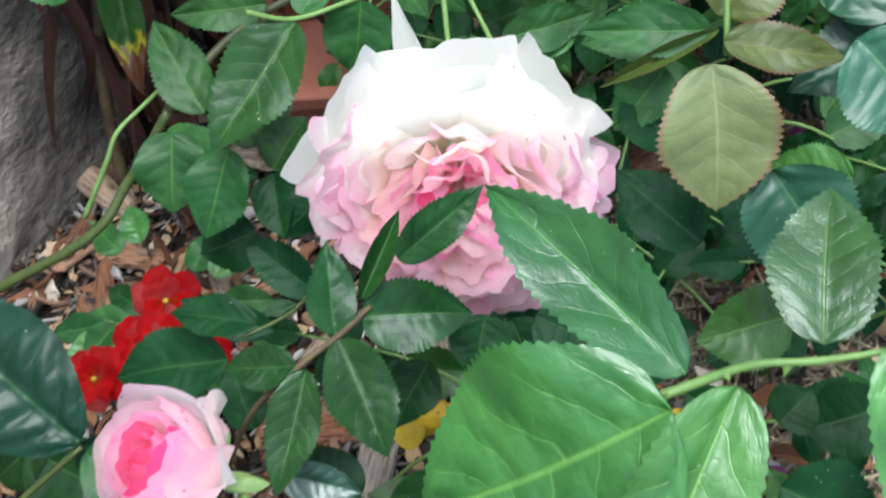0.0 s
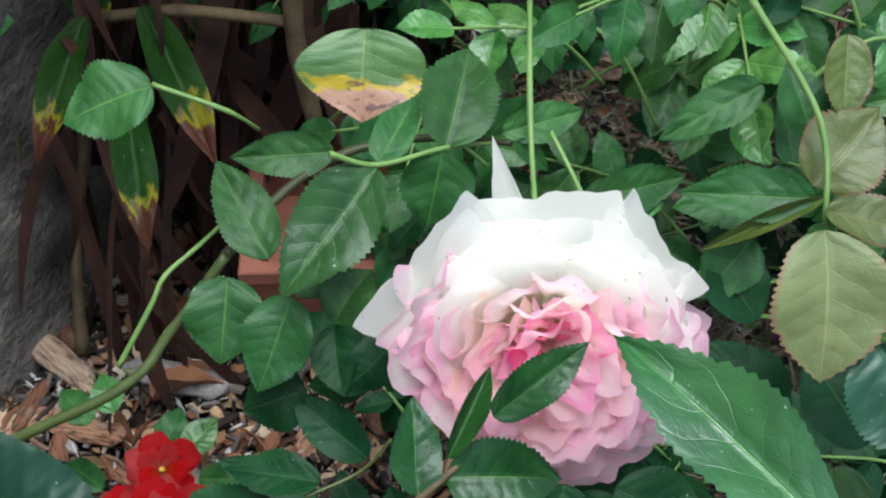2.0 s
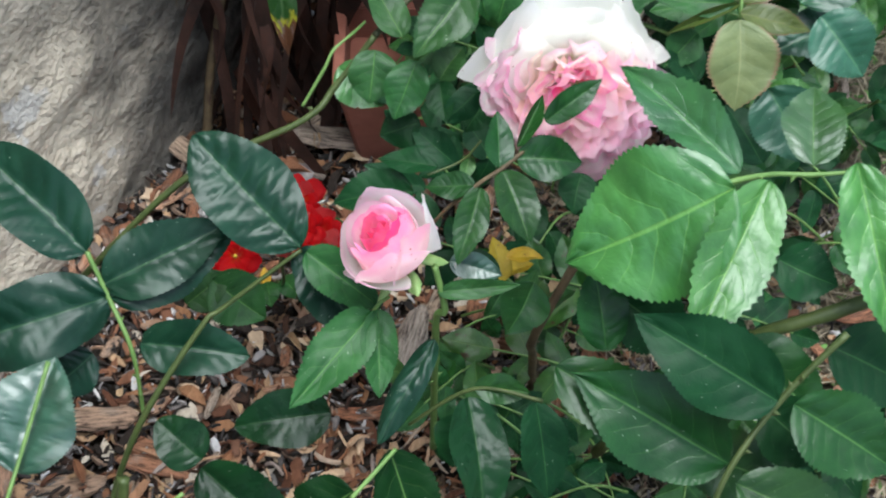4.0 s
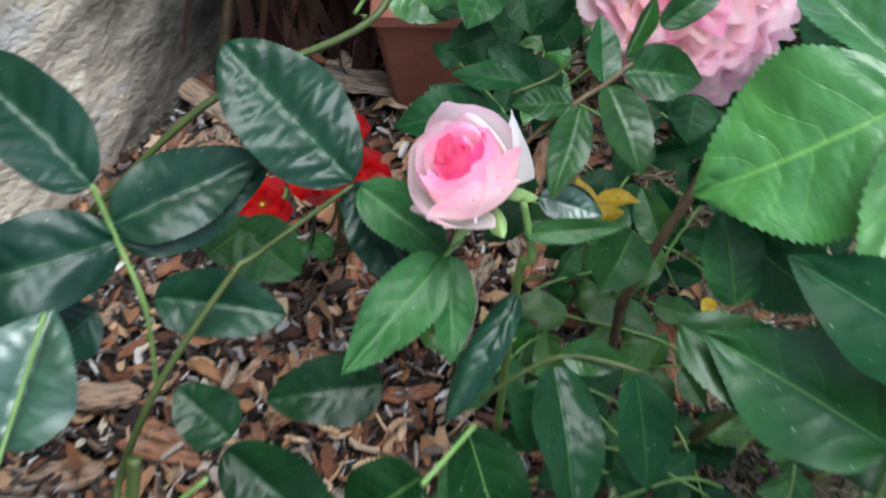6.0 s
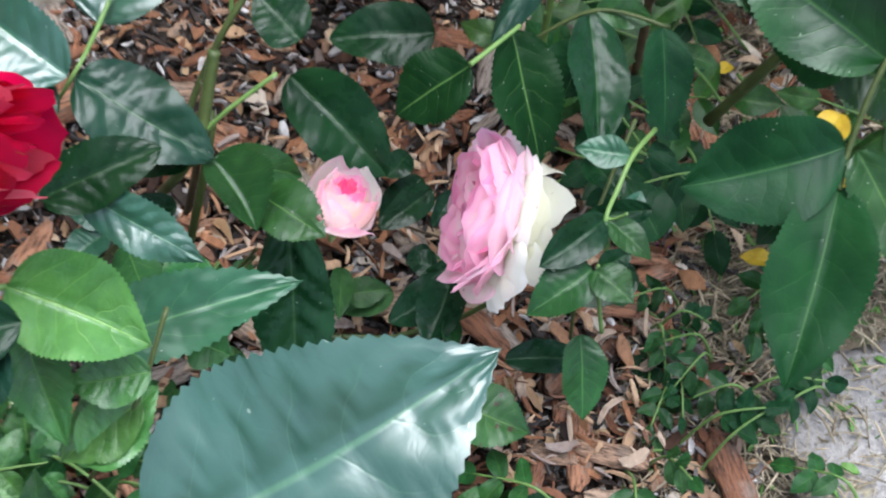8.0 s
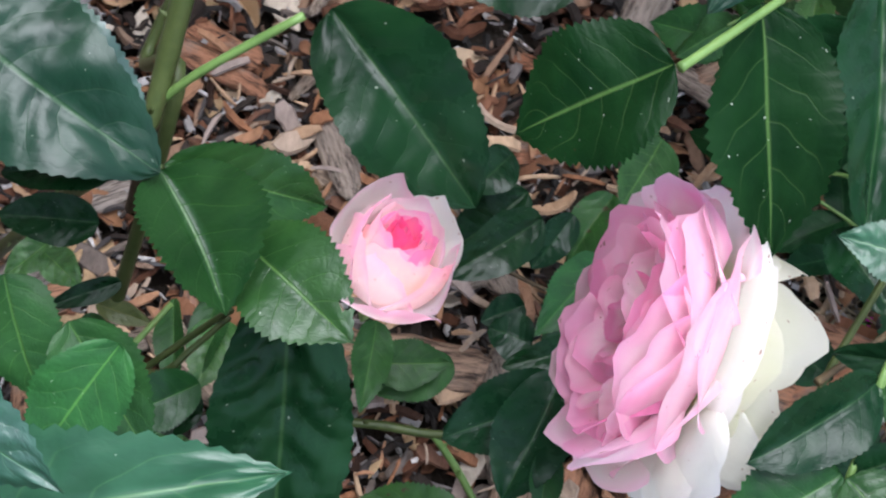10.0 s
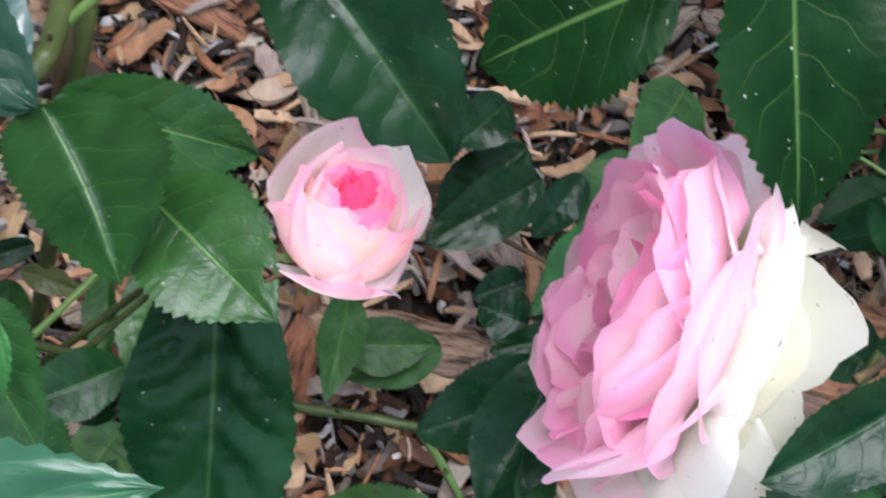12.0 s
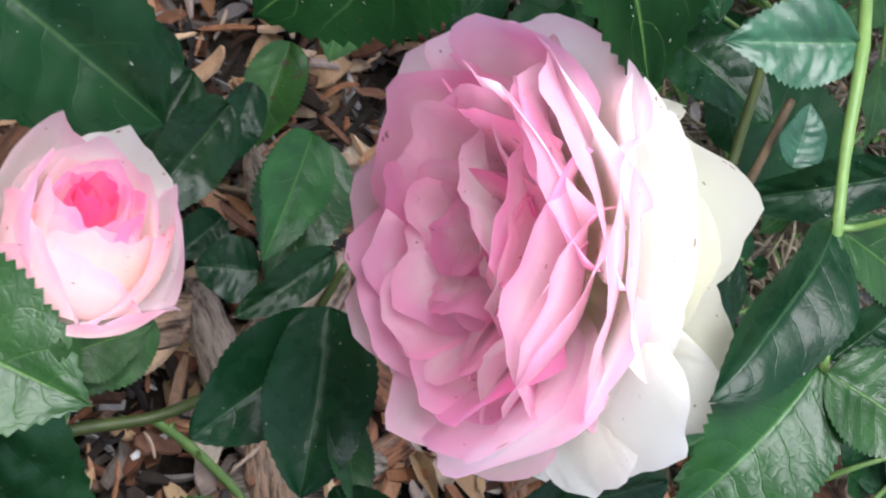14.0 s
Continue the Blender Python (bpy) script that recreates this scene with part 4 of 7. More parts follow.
leaf(low_bush, (0.082, 0.203, 0.349), (0.067, 0.167, 0.330), 0.0185, (-0.01, -0.56, 0.83), LEAF_MID, 0)
leaf(low_bush, (0.061, 0.231, 0.334), (0.028, 0.241, 0.332), 0.0161, (0.30, -0.25, 0.92), LEAF_SHADED, 0)
leaf(low_bush, (0.047, 0.225, 0.320), (0.001, 0.227, 0.315), 0.0286, (-0.06, -0.30, 0.95), LEAF_SHADED, 1)
leaf(low_bush, (0.141, 0.230, 0.323), (0.135, 0.210, 0.312), 0.0229, (0.06, -0.54, 0.84), LEAF_SHADED, 0)
leaf(low_bush, (0.158, 0.229, 0.320), (0.188, 0.213, 0.306), 0.0299, (0.03, -0.32, 0.95), LEAF_SHADED, 0)
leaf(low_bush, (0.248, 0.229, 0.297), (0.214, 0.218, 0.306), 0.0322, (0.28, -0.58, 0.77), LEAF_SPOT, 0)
leaf(low_bush, (0.205, 0.166, 0.378), (0.228, 0.151, 0.367), 0.0161, (0.16, -0.58, 0.80), LEAF_SHADED, 0)
leaf(low_bush, (0.055, 0.199, 0.315), (0.050, 0.220, 0.328), 0.0179, (0.22, -0.48, 0.85), LEAF_SHADED, 0)
leaf(low_bush, (0.090, 0.177, 0.298), (0.068, 0.192, 0.309), 0.0219, (0.31, -0.25, 0.92), LEAF_SHADED, 0)
leaf(low_bush, (0.118, 0.221, 0.309), (0.103, 0.201, 0.299), 0.0203, (0.14, -0.24, 0.96), LEAF_SHADED, 0)
leaf(low_bush, (0.148, 0.238, 0.303), (0.156, 0.213, 0.287), 0.0247, (0.01, -0.56, 0.83), LEAF_SHADED, 2)
leaf(low_bush, (0.194, 0.236, 0.296), (0.166, 0.223, 0.292), 0.0309, (0.15, -0.58, 0.80), LEAF_SHADED, 0)
leaf(low_bush, (0.239, 0.196, 0.278), (0.253, 0.206, 0.282), 0.0223, (-0.03, -0.44, 0.90), LEAF_SHADED, 0)
leaf(low_bush, (0.278, 0.204, 0.266), (0.248, 0.198, 0.266), 0.0309, (0.16, -0.54, 0.83), LEAF_SHADED, 0)
leaf(low_bush, (0.219, 0.250, 0.320), (0.192, 0.274, 0.337), 0.0261, (-0.08, -0.27, 0.96), LEAF_SHADED, 0)
leaf(low_bush, (0.252, 0.253, 0.294), (0.233, 0.283, 0.314), 0.0311, (0.05, -0.25, 0.97), LEAF_SHADED, 0)
leaf(low_bush, (0.213, 0.280, 0.338), (0.198, 0.300, 0.352), 0.0241, (0.31, -0.46, 0.83), LEAF_SHADED, 0)
leaf(low_bush, (0.172, 0.261, 0.287), (0.155, 0.240, 0.271), 0.0272, (-0.23, -0.44, 0.87), LEAF_SHADED, 0)
leaf(low_bush, (0.153, 0.271, 0.267), (0.148, 0.255, 0.256), 0.0207, (-0.18, -0.57, 0.81), LEAF_SHADED, 0)
leaf(low_bush, (0.170, 0.247, 0.253), (0.151, 0.231, 0.239), 0.0263, (0.02, -0.33, 0.94), LEAF_SHADED, 1)
leaf(low_bush, (0.097, 0.315, 0.293), (0.081, 0.300, 0.280), 0.0225, (-0.18, -0.40, 0.90), LEAF_SHADED, 0)
leaf(low_bush, (0.073, 0.323, 0.271), (0.056, 0.328, 0.272), 0.0253, (-0.12, -0.36, 0.93), LEAF_SHADED, 0)
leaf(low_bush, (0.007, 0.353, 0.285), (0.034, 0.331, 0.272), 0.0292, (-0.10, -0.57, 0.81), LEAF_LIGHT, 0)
leaf(low_bush, (0.025, 0.338, 0.276), (0.045, 0.333, 0.275), 0.0117, (-0.21, -0.40, 0.90), LEAF_SHADED, 0)
stem(low_bush, ((0.106, 0.220, 0.357), (0.094, 0.212, 0.353), (0.080, 0.204, 0.350), (0.056, 0.198, 0.326), (0.020, 0.202, 0.240)), .0012, .001, STEM_BROWN)
stem(low_bush, ((0.055, 0.227, 0.332), (0.074, 0.234, 0.334), (0.085, 0.238, 0.346)), .0007, .0006, STEM_GREEN)

bloom = flower_heart(pink_bush, "bloom", frame_of((0.1385, 0.281, 0.355), (-0.011, -0.939, 0.342), (0.119, 0.860, 0.497)), 0.010, 0.016, SEPAL, "full blown blush white rose with pink heart")
S = 0.0395
# white outer petals folded back over the top, straight-edged, with one narrow tip standing up
whorl(bloom, PETAL_WHITE, S, 1, 112, 360, (0.10, 0.0), (0.80, 0.40), (1.30, -0.02), 20, 0.03, 0.01, 0.20, 11, 0.1)
for phi, span, reach, seed in ((153, 74, 1.20, 23), (93, 62, 1.08, 24), (43, 54, 1.18, 25), (2, 54, 1.24, 26), (188, 40, 1.10, 27)):
    whorl(bloom, PETAL_WHITE, S, 1, phi, 360, (0.10, 0.02), (0.84, 0.60), (reach, 0.10), span, 0.03, 0.010, 0.0, seed, 0.1, 0.05, 0.9)
    whorl(bloom, PETAL_WHITE, S, 1, phi + 4, 360, (0.10, 0.04), (0.82, 0.66), (reach - 0.04, 0.34), span + 4, 0.04, 0.012, 0.0, seed + 20, 0.1, 0.08, 0.7)
whorl(bloom, PETAL_WHITE, S, 4, 10, 162, (0.10, 0.04), (0.80, 0.70), (1.08, 0.56), 84, 0.05, 0.016, 0.0, 84, 0.4, 0.16, 0.4)
whorl(bloom, PETAL_WHITE, S, 4, 20, 145, (0.10, 0.20), (0.72, 0.78), (0.98, 0.72), 78, 0.05, 0.03, 0.0, 86, 0.6, 0.2)
# pale petals at both sides, then the lower ones hang forward in frilled layers
for phi, seed in ((196, 71), (344, 72)):
    whorl(bloom, PETAL_WHITE, S, 1, phi, 360, (0.10, 0.02), (0.94, 0.20), (1.10, 0.60), 56, 0.08, 0.03, 0.0, seed, 0.3, 0.30)
whorl(bloom, PETAL_FRILL, S, 7, 190, 150, (0.10, 0.0), (0.95, 0.0), (1.16, 0.46), 50, 0.09, 0.09, 0.0, 13, 0.8, 0.15)
whorl(bloom, PETAL_FRILL, S, 9, 184, 152, (0.10, 0.02), (0.94, 0.05), (1.11, 0.62), 42, 0.09, 0.10, 0.0, 19, 1.0, 0.14)
whorl(bloom, PETAL_FRILL, S, 5, 252, 60, (0.10, 0.02), (1.12, 0.10), (1.46, 0.66), 38, 0.07, 0.08, 0.0, 22, 1.0, 0.14)
whorl(bloom, PETAL_FRILL, S, 10, 180, 168, (0.10, 0.05), (0.92, 0.14), (1.05, 0.76), 40, 0.09, 0.10, 0.0, 29, 1.2, 0.14)
HEART = ((PETAL_FRILL, 10, 0.98, 0.84, 46), (PETAL_FRILL, 10, 0.91, 0.90, 46), (PETAL_PALE, 9, 0.84, 0.94, 54), (PETAL_PEACH, 8, 0.76, 0.96, 58), (PETAL_PALE, 8, 0.68, 0.97, 60), (PETAL_PEACH, 7, 0.60, 0.97, 66),
         (PETAL_PALE, 7, 0.52, 0.96, 70), (PETAL_PEACH, 6, 0.44, 0.94, 76), (PETAL_PINK, 6, 0.35, 0.92, 80), (PETAL_PINK, 5, 0.26, 0.90, 90), (PETAL_PINK, 4, 0.17, 0.87, 110), (PETAL_DEEP, 3, 0.09, 0.85, 140))
for k, (mat, n, r, z, span) in enumerate(HEART):
    low = r > 0.55
    whorl(bloom, mat, S, n if not low else n - 2, 168 + 5 * (k % 3) if low else 31 * k, 200 if low else 360, (0.10, 0.06 + 0.04 * k), (r * 0.98, 0.22 + 0.035 * k), (r, z), span, 0.13, 0.06, 0.0, 100 + 3 * k, 1.2, 0.20)

# ---------------------------------------------------------------- rose bush with the half open bloom
bud_bush = plant("rose_bush", (-0.11, 0.20, 0), "rose bush with dark glossy leaves and a half open pink bloom", "rose bush", "pink rose bushes")
leaf(bud_bush, (-0.018, 0.213, 0.290), (-0.075, 0.264, 0.332), 0.0540, (-0.08, -0.44, 0.89), LEAF_GLOSS, 8)
leaf(bud_bush, (-0.133, 0.215, 0.262), (-0.062, 0.238, 0.282), 0.0405, (-0.12, -0.57, 0.81), LEAF_GLOSS, 0)
leaf(bud_bush, (-0.021, 0.218, 0.281), (0.013, 0.190, 0.250), 0.0307, (0.08, -0.66, 0.75), LEAF_GLOSS, 0)
leaf(bud_bush, (-0.015, 0.208, 0.293), (0.025, 0.176, 0.281), 0.0309, (-0.04, -0.41, 0.91), LEAF_GREEN, 1)
leaf(bud_bush, (0.021, 0.164, 0.294), (-0.026, 0.115, 0.280), 0.0311, (-0.15, -0.59, 0.79), LEAF_GREEN, 0)
leaf(bud_bush, (0.024, 0.165, 0.295), (0.022, 0.121, 0.275), 0.0220, (0.10, -0.60, 0.80), LEAF_GREEN, 0)
leaf(bud_bush, (0.054, 0.155, 0.277), (0.019, 0.106, 0.252), 0.0183, (-0.20, -0.51, 0.83), LEAF_GLOSS, 4)
leaf(bud_bush, (0.056, 0.163, 0.311), (0.101, 0.162, 0.315), 0.0119, (0.01, -0.62, 0.78), LEAF_GREEN, 0)
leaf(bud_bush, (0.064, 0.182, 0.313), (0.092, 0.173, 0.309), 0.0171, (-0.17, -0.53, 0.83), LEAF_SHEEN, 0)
leaf(bud_bush, (-0.141, 0.226, 0.278), (-0.202, 0.278, 0.318), 0.0478, (0.14, -0.56, 0.81), LEAF_GLOSS, 1)
leaf(bud_bush, (-0.131, 0.209, 0.257), (-0.239, 0.181, 0.247), 0.0518, (0.19, -0.66, 0.73), LEAF_GLOSS, 2)
leaf(bud_bush, (-0.130, 0.209, 0.257), (-0.060, 0.234, 0.279), 0.0388, (-0.10, -0.49, 0.86), LEAF_GLOSS, 4)
leaf(bud_bush, (-0.116, 0.193, 0.231), (-0.054, 0.178, 0.234), 0.0353, (0.17, -0.56, 0.81), LEAF_GLOSS, 1)
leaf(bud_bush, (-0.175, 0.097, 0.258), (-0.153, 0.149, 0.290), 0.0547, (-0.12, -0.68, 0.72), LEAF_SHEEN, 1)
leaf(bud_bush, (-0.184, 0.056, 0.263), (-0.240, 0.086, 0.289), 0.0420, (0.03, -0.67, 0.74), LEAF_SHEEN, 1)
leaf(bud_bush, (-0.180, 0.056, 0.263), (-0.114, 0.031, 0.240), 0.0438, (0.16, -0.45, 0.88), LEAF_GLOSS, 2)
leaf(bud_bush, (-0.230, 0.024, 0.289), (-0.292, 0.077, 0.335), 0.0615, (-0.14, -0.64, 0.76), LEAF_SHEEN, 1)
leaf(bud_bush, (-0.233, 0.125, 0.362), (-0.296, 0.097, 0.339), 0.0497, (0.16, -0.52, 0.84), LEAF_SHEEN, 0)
leaf(bud_bush, (-0.237, 0.100, 0.315), (-0.226, 0.144, 0.339), 0.0309, (0.16, -0.61, 0.77), LEAF_GLOSS, 0)
leaf(bud_bush, (-0.238, 0.099, 0.314), (-0.213, 0.085, 0.288), 0.0298, (-0.17, -0.63, 0.76), LEAF_GLOSS, 0)
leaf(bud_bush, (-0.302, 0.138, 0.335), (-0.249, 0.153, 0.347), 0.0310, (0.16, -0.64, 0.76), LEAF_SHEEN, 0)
leaf(bud_bush, (-0.191, 0.059, 0.252), (-0.233, 0.035, 0.245), 0.0387, (-0.10, -0.57, 0.81), LEAF_GLOSS, 0)
leaf(bud_bush, (-0.231, 0.261, 0.304), (-0.201, 0.283, 0.322), 0.0422, (-0.06, -0.57, 0.82), LEAF_GLOSS, 0)
leaf(bud_bush, (-0.145, 0.195, 0.220), (-0.174, 0.179, 0.206), 0.0314, (0.18, -0.65, 0.74), LEAF_GLOSS, 0)
leaf(bud_bush, (-0.079, 0.260, 0.197), (-0.047, 0.239, 0.181), 0.0372, (-0.24, -0.37, 0.90), LEAF_GREEN, 0)
leaf(bud_bush, (-0.096, 0.249, 0.187), (-0.070, 0.263, 0.199), 0.0289, (0.17, -0.38, 0.91), LEAF_GREEN, 0)
leaf(bud_bush, (-0.174, -0.134, 0.324), (-0.204, -0.158, 0.305), 0.0399, (-0.02, -0.42, 0.91), LEAF_GLOSS, 3)
leaf(bud_bush, (-0.271, 0.039, 0.250), (-0.300, 0.027, 0.240), 0.0401, (0.22, -0.64, 0.73), LEAF_GLOSS, 0)
leaf(bud_bush, (-0.017, 0.219, 0.276), (0.013, 0.175, 0.249), 0.0324, (-0.05, -0.57, 0.82), LEAF_GLOSS, 1)
stem(bud_bush, ((-0.018, 0.212, 0.289), (-0.065, 0.194, 0.261), (-0.077, 0.187, 0.255), (-0.117, 0.150, 0.212), (-0.141, 0.126, 0.156), (-0.122, 0.086, 0.198), (-0.153, 0.077, 0.022)), .0012, .0026, STEM_GREEN)
stem(bud_bush, ((-0.141, 0.227, 0.278), (-0.131, 0.209, 0.257), (-0.119, 0.183, 0.236), (-0.119, 0.169, 0.188)), .0016, .0012, STEM_PALE)
stem(bud_bush, ((-0.153, 0.142, 0.296), (-0.173, 0.090, 0.266), (-0.182, 0.056, 0.263), (-0.221, 0.077, 0.176)), .0012, .001, STEM_PALE)
stem(bud_bush, ((0.055, 0.169, 0.327), (0.060, 0.161, 0.297), (0.056, 0.165, 0.285), (0.055, 0.169, 0.238), (0.054, 0.176, 0.119)), .0018, .0022, STEM_PALE)
stem(bud_bush, ((0.030, 0.170, 0.299), (0.022, 0.165, 0.295), (0.007, 0.165, 0.257)), .001, .001, STEM_PALE)
stem(bud_bush, ((-0.238, 0.099, 0.314), (-0.236, 0.101, 0.276)), .001, .001, STEM_GREEN)


def cupped_rose(parent, m, size, label, seed, shut=1.0):
    """A rose just opening: wide outer petals wrapped round a tight deep pink spiral; shut below 1 draws the rims together."""
    b = flower_heart(parent, "bloom", m, 0.16 * size, 0.26 * size, SEPAL, label)

    def one(mat, phi, mid, rim, span, roll, k):
        if shut < 1 and 9 <= k <= 17:
            mat = PETAL_PEACH if k < 13 else PETAL_PINK
        whorl(b, mat, size, 1, phi, 360, (0.10, -0.10), mid, (rim[0] * shut, rim[1]), span, roll, 0.014, 0.02, seed + k, 0.3, 0.26 if k < 9 else 0.05)

    one(PETAL_PALE, 258, (1.10, -0.05), (0.980, 0.42), 116, 0.10, 0)
    one(PETAL_WHITE, 36, (1.06, 0.05), (0.900, 1.20), 78, 0.22, 1)
    one(PETAL_PALE, 98, (1.08, 0.08), (0.700, 1.26), 128, 0.08, 2)
    one(PETAL_PALE, 172, (1.12, 0.02), (0.700, 1.02), 132, 0.08, 3)
    one(PETAL_PALE, 335, (1.10, 0.05), (0.740, 1.04), 96, 0.12, 4)
    one(PETAL_PALE, 298, (1.10, 0.05), (0.670, 0.86), 124, 0.10, 5)
    one(PETAL_PALE, 222, (1.06, 0.05), (0.640, 0.84), 128, 0.08, 6)
    one(PETAL_PALE, 60, (0.98, 0.12), (0.620, 1.18), 136, 0.07, 7)
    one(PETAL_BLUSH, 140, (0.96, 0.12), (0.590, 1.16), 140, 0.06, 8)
    one(PETAL_PINK, 262, (0.92, 0.15), (0.550, 0.94), 150, 0.06, 9)
    one(PETAL_PINK, 12, (0.86, 0.18), (0.530, 1.10), 135, 0.06, 10)
    one(PETAL_PINK, 115, (0.80, 0.22), (0.490, 1.12), 150, 0.06, 11)
    one(PETAL_PINK, 215, (0.74, 0.25), (0.455, 1.00), 155, 0.05, 12)
    one(PETAL_DEEP, 330, (0.68, 0.25), (0.420, 1.04), 155, 0.05, 13)
    one(PETAL_PINK, 80, (0.62, 0.28), (0.385, 1.08), 160, 0.05, 14)
    one(PETAL_DEEP, 190, (0.56, 0.30), (0.350, 1.02), 165, 0.04, 15)
    one(PETAL_DEEP, 300, (0.50, 0.30), (0.315, 1.04), 170, 0.04, 16)
    one(PETAL_PINK, 55, (0.44, 0.32), (0.280, 1.07), 175, 0.04, 17)
    one(PETAL_DEEP, 165, (0.38, 0.34), (0.245, 1.04), 180, 0.03, 18)
    one(PETAL_DEEP, 280, (0.32, 0.36), (0.210, 1.04), 190, 0.03, 19)
    one(PETAL_DEEP, 30, (0.26, 0.38), (0.170, 1.06), 200, 0.02, 20)
    one(PETAL_DEEP, 140, (0.20, 0.40), (0.130, 1.05), 215, 0.02, 21)
    one(PETAL_DEEP, 260, (0.14, 0.40), (0.090, 1.04), 230, 0.01, 22)
    one(PETAL_DEEP, 20, (0.09, 0.40), (0.055, 1.05), 250, 0.01, 23)
    for k in range(5):
        sepal(b, k * 72 + 20, size, (0.14, -0.14), (0.5 * shut, -0.28), (0.72 * shut ** 3, -0.38 + 0.08 * (k % 3)))
    return b


half_open = cupped_rose(bud_bush, frame_of((0.036, 0.177, 0.326), (-0.397, 0.117, 0.911), (0.042, 0.817, 0.575)), 0.0268, "half open pink rose with deeper pink spiral heart", 31)

# ---------------------------------------------------------------- low rose bush with the sideways bloom
side_bush = plant("rose_bush", (0.0, 0.10, 0), "low rose bush with dark leaves and a sideways facing pink bloom", "rose bush", "pink rose bushes")
leaf(side_bush, (-0.084, 0.130, 0.192), (-0.031, 0.083, 0.171), 0.0440, (-0.15, -0.42, 0.90), LEAF_DARK, 1)
leaf(side_bush, (0.006, 0.066, 0.274), (-0.029, 0.056, 0.248), 0.0400, (-0.31, -0.45, 0.84), LEAF_VEINED, 0)
leaf(side_bush, (0.026, 0.087, 0.278), (0.045, 0.039, 0.237), 0.0370, (0.10, -0.45, 0.88), LEAF_VEINED, 1)
leaf(side_bush, (0.072, 0.140, 0.238), (0.079, 0.073, 0.209), 0.0362, (0.36, -0.64, 0.68), LEAF_DARK, 0)
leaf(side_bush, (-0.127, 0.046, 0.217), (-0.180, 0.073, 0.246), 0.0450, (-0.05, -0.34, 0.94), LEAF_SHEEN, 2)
leaf(side_bush, (-0.127, 0.038, 0.227), (-0.156, 0.033, 0.223), 0.0139, (-0.21, -0.35, 0.91), LEAF_DARK, 0)
leaf(side_bush, (-0.116, 0.040, 0.226), (-0.092, 0.010, 0.213), 0.0350, (0.30, -0.30, 0.90), LEAF_MID, 5)
leaf(side_bush, (-0.116, 0.045, 0.221), (-0.071, 0.054, 0.201), 0.0225, (0.15, -0.50, 0.85), LEAF_MID, 1)
holed_leaf = leaf(side_bush, (-0.094, 0.035, 0.208), (-0.060, 0.010, 0.209), 0.0330, (0.05, -0.40, 0.92), LEAF_MID, 0)
holed_leaf.data = holed_leaf.data.copy()
bm = bmesh.new()
bm.from_mesh(holed_leaf.data)
bmesh.ops.delete(bm, geom=[f for f in bm.faces if ((f.calc_center_median().x + 0.17) / 0.05) ** 2 + ((f.calc_center_median().y - 0.81) / 0.045) ** 2 < 1], context="FACES")
bm.to_mesh(holed_leaf.data)
bm.free()
leaf(side_bush, (-0.081, 0.046, 0.182), (-0.073, -0.014, 0.100), 0.0420, (0.02, -0.55, 0.84), LEAF_DARK, 8)
leaf(side_bush, (0.072, -0.003, 0.152), (0.076, -0.037, 0.123), 0.0273, (0.22, -0.60, 0.77), LEAF_MID, 0)
leaf(side_bush, (0.011, 0.001, 0.077), (0.055, -0.011, 0.066), 0.0360, (0.09, -0.44, 0.89), LEAF_SPOT, 0)
leaf(side_bush, (-0.007, 0.155, 0.204), (-0.064, 0.151, 0.201), 0.0353, (0.15, -0.51, 0.85), LEAF_DARK, 0)
leaf(side_bush, (-0.077, 0.106, 0.244), (-0.100, 0.124, 0.259), 0.0312, (0.13, -0.55, 0.83), LEAF_DARK, 0)
leaf(side_bush, (0.076, 0.148, 0.236), (0.108, 0.144, 0.232), 0.0180, (-0.18, -0.54, 0.82), LEAF_MID, 0)
leaf(side_bush, (0.012, -0.002, 0.075), (-0.016, -0.026, 0.054), 0.0360, (-0.23, -0.67, 0.71), LEAF_MID, 0)
leaf(side_bush, (0.029, 0.133, 0.070), (0.009, 0.095, 0.060), 0.0299, (0.15, -0.30, 0.94), LEAF_MID, 0)
leaf(side_bush, (0.028, 0.165, 0.070), (0.014, 0.138, 0.060), 0.0189, (-0.20, -0.40, 0.90), LEAF_SPOT, 1)
leaf(side_bush, (0.012, 0.146, 0.080), (0.000, 0.126, 0.070), 0.0141, (0.30, -0.41, 0.86), LEAF_DARK, 0)
leaf(side_bush, (0.015, 0.062, 0.100), (-0.025, 0.043, 0.090), 0.0278, (-0.10, -0.50, 0.86), LEAF_DARK, 0)
leaf(side_bush, (-0.008, 0.139, 0.100), (-0.031, 0.115, 0.090), 0.0216, (0.10, -0.50, 0.86), LEAF_DARK, 1)
leaf(side_bush, (-0.054, 0.081, 0.060), (-0.024, 0.087, 0.060), 0.0187, (0.10, -0.50, 0.86), LEAF_GREEN, 0)
leaf(side_bush, (-0.009, 0.026, 0.050), (-0.048, 0.034, 0.050), 0.0280, (0.05, -0.50, 0.86), LEAF_SPOT, 0)
leaf(side_bush, (0.010, 0.064, 0.110), (-0.004, 0.022, 0.100), 0.0272, (-0.20, -0.50, 0.84), LEAF_DARK, 1)
leaf(side_bush, (0.022, 0.123, 0.090), (0.002, 0.088, 0.090), 0.0199, (0.10, -0.40, 0.91), LEAF_GREEN, 0)
leaf(side_bush, (0.035, 0.158, 0.120), (0.023, 0.127, 0.120), 0.0244, (0.20, -0.40, 0.90), LEAF_GREEN, 0)
leaf(side_bush, (-0.000, 0.116, 0.060), (-0.015, 0.106, 0.060), 0.0131, (-0.10, -0.50, 0.86), LEAF_DARK, 0)
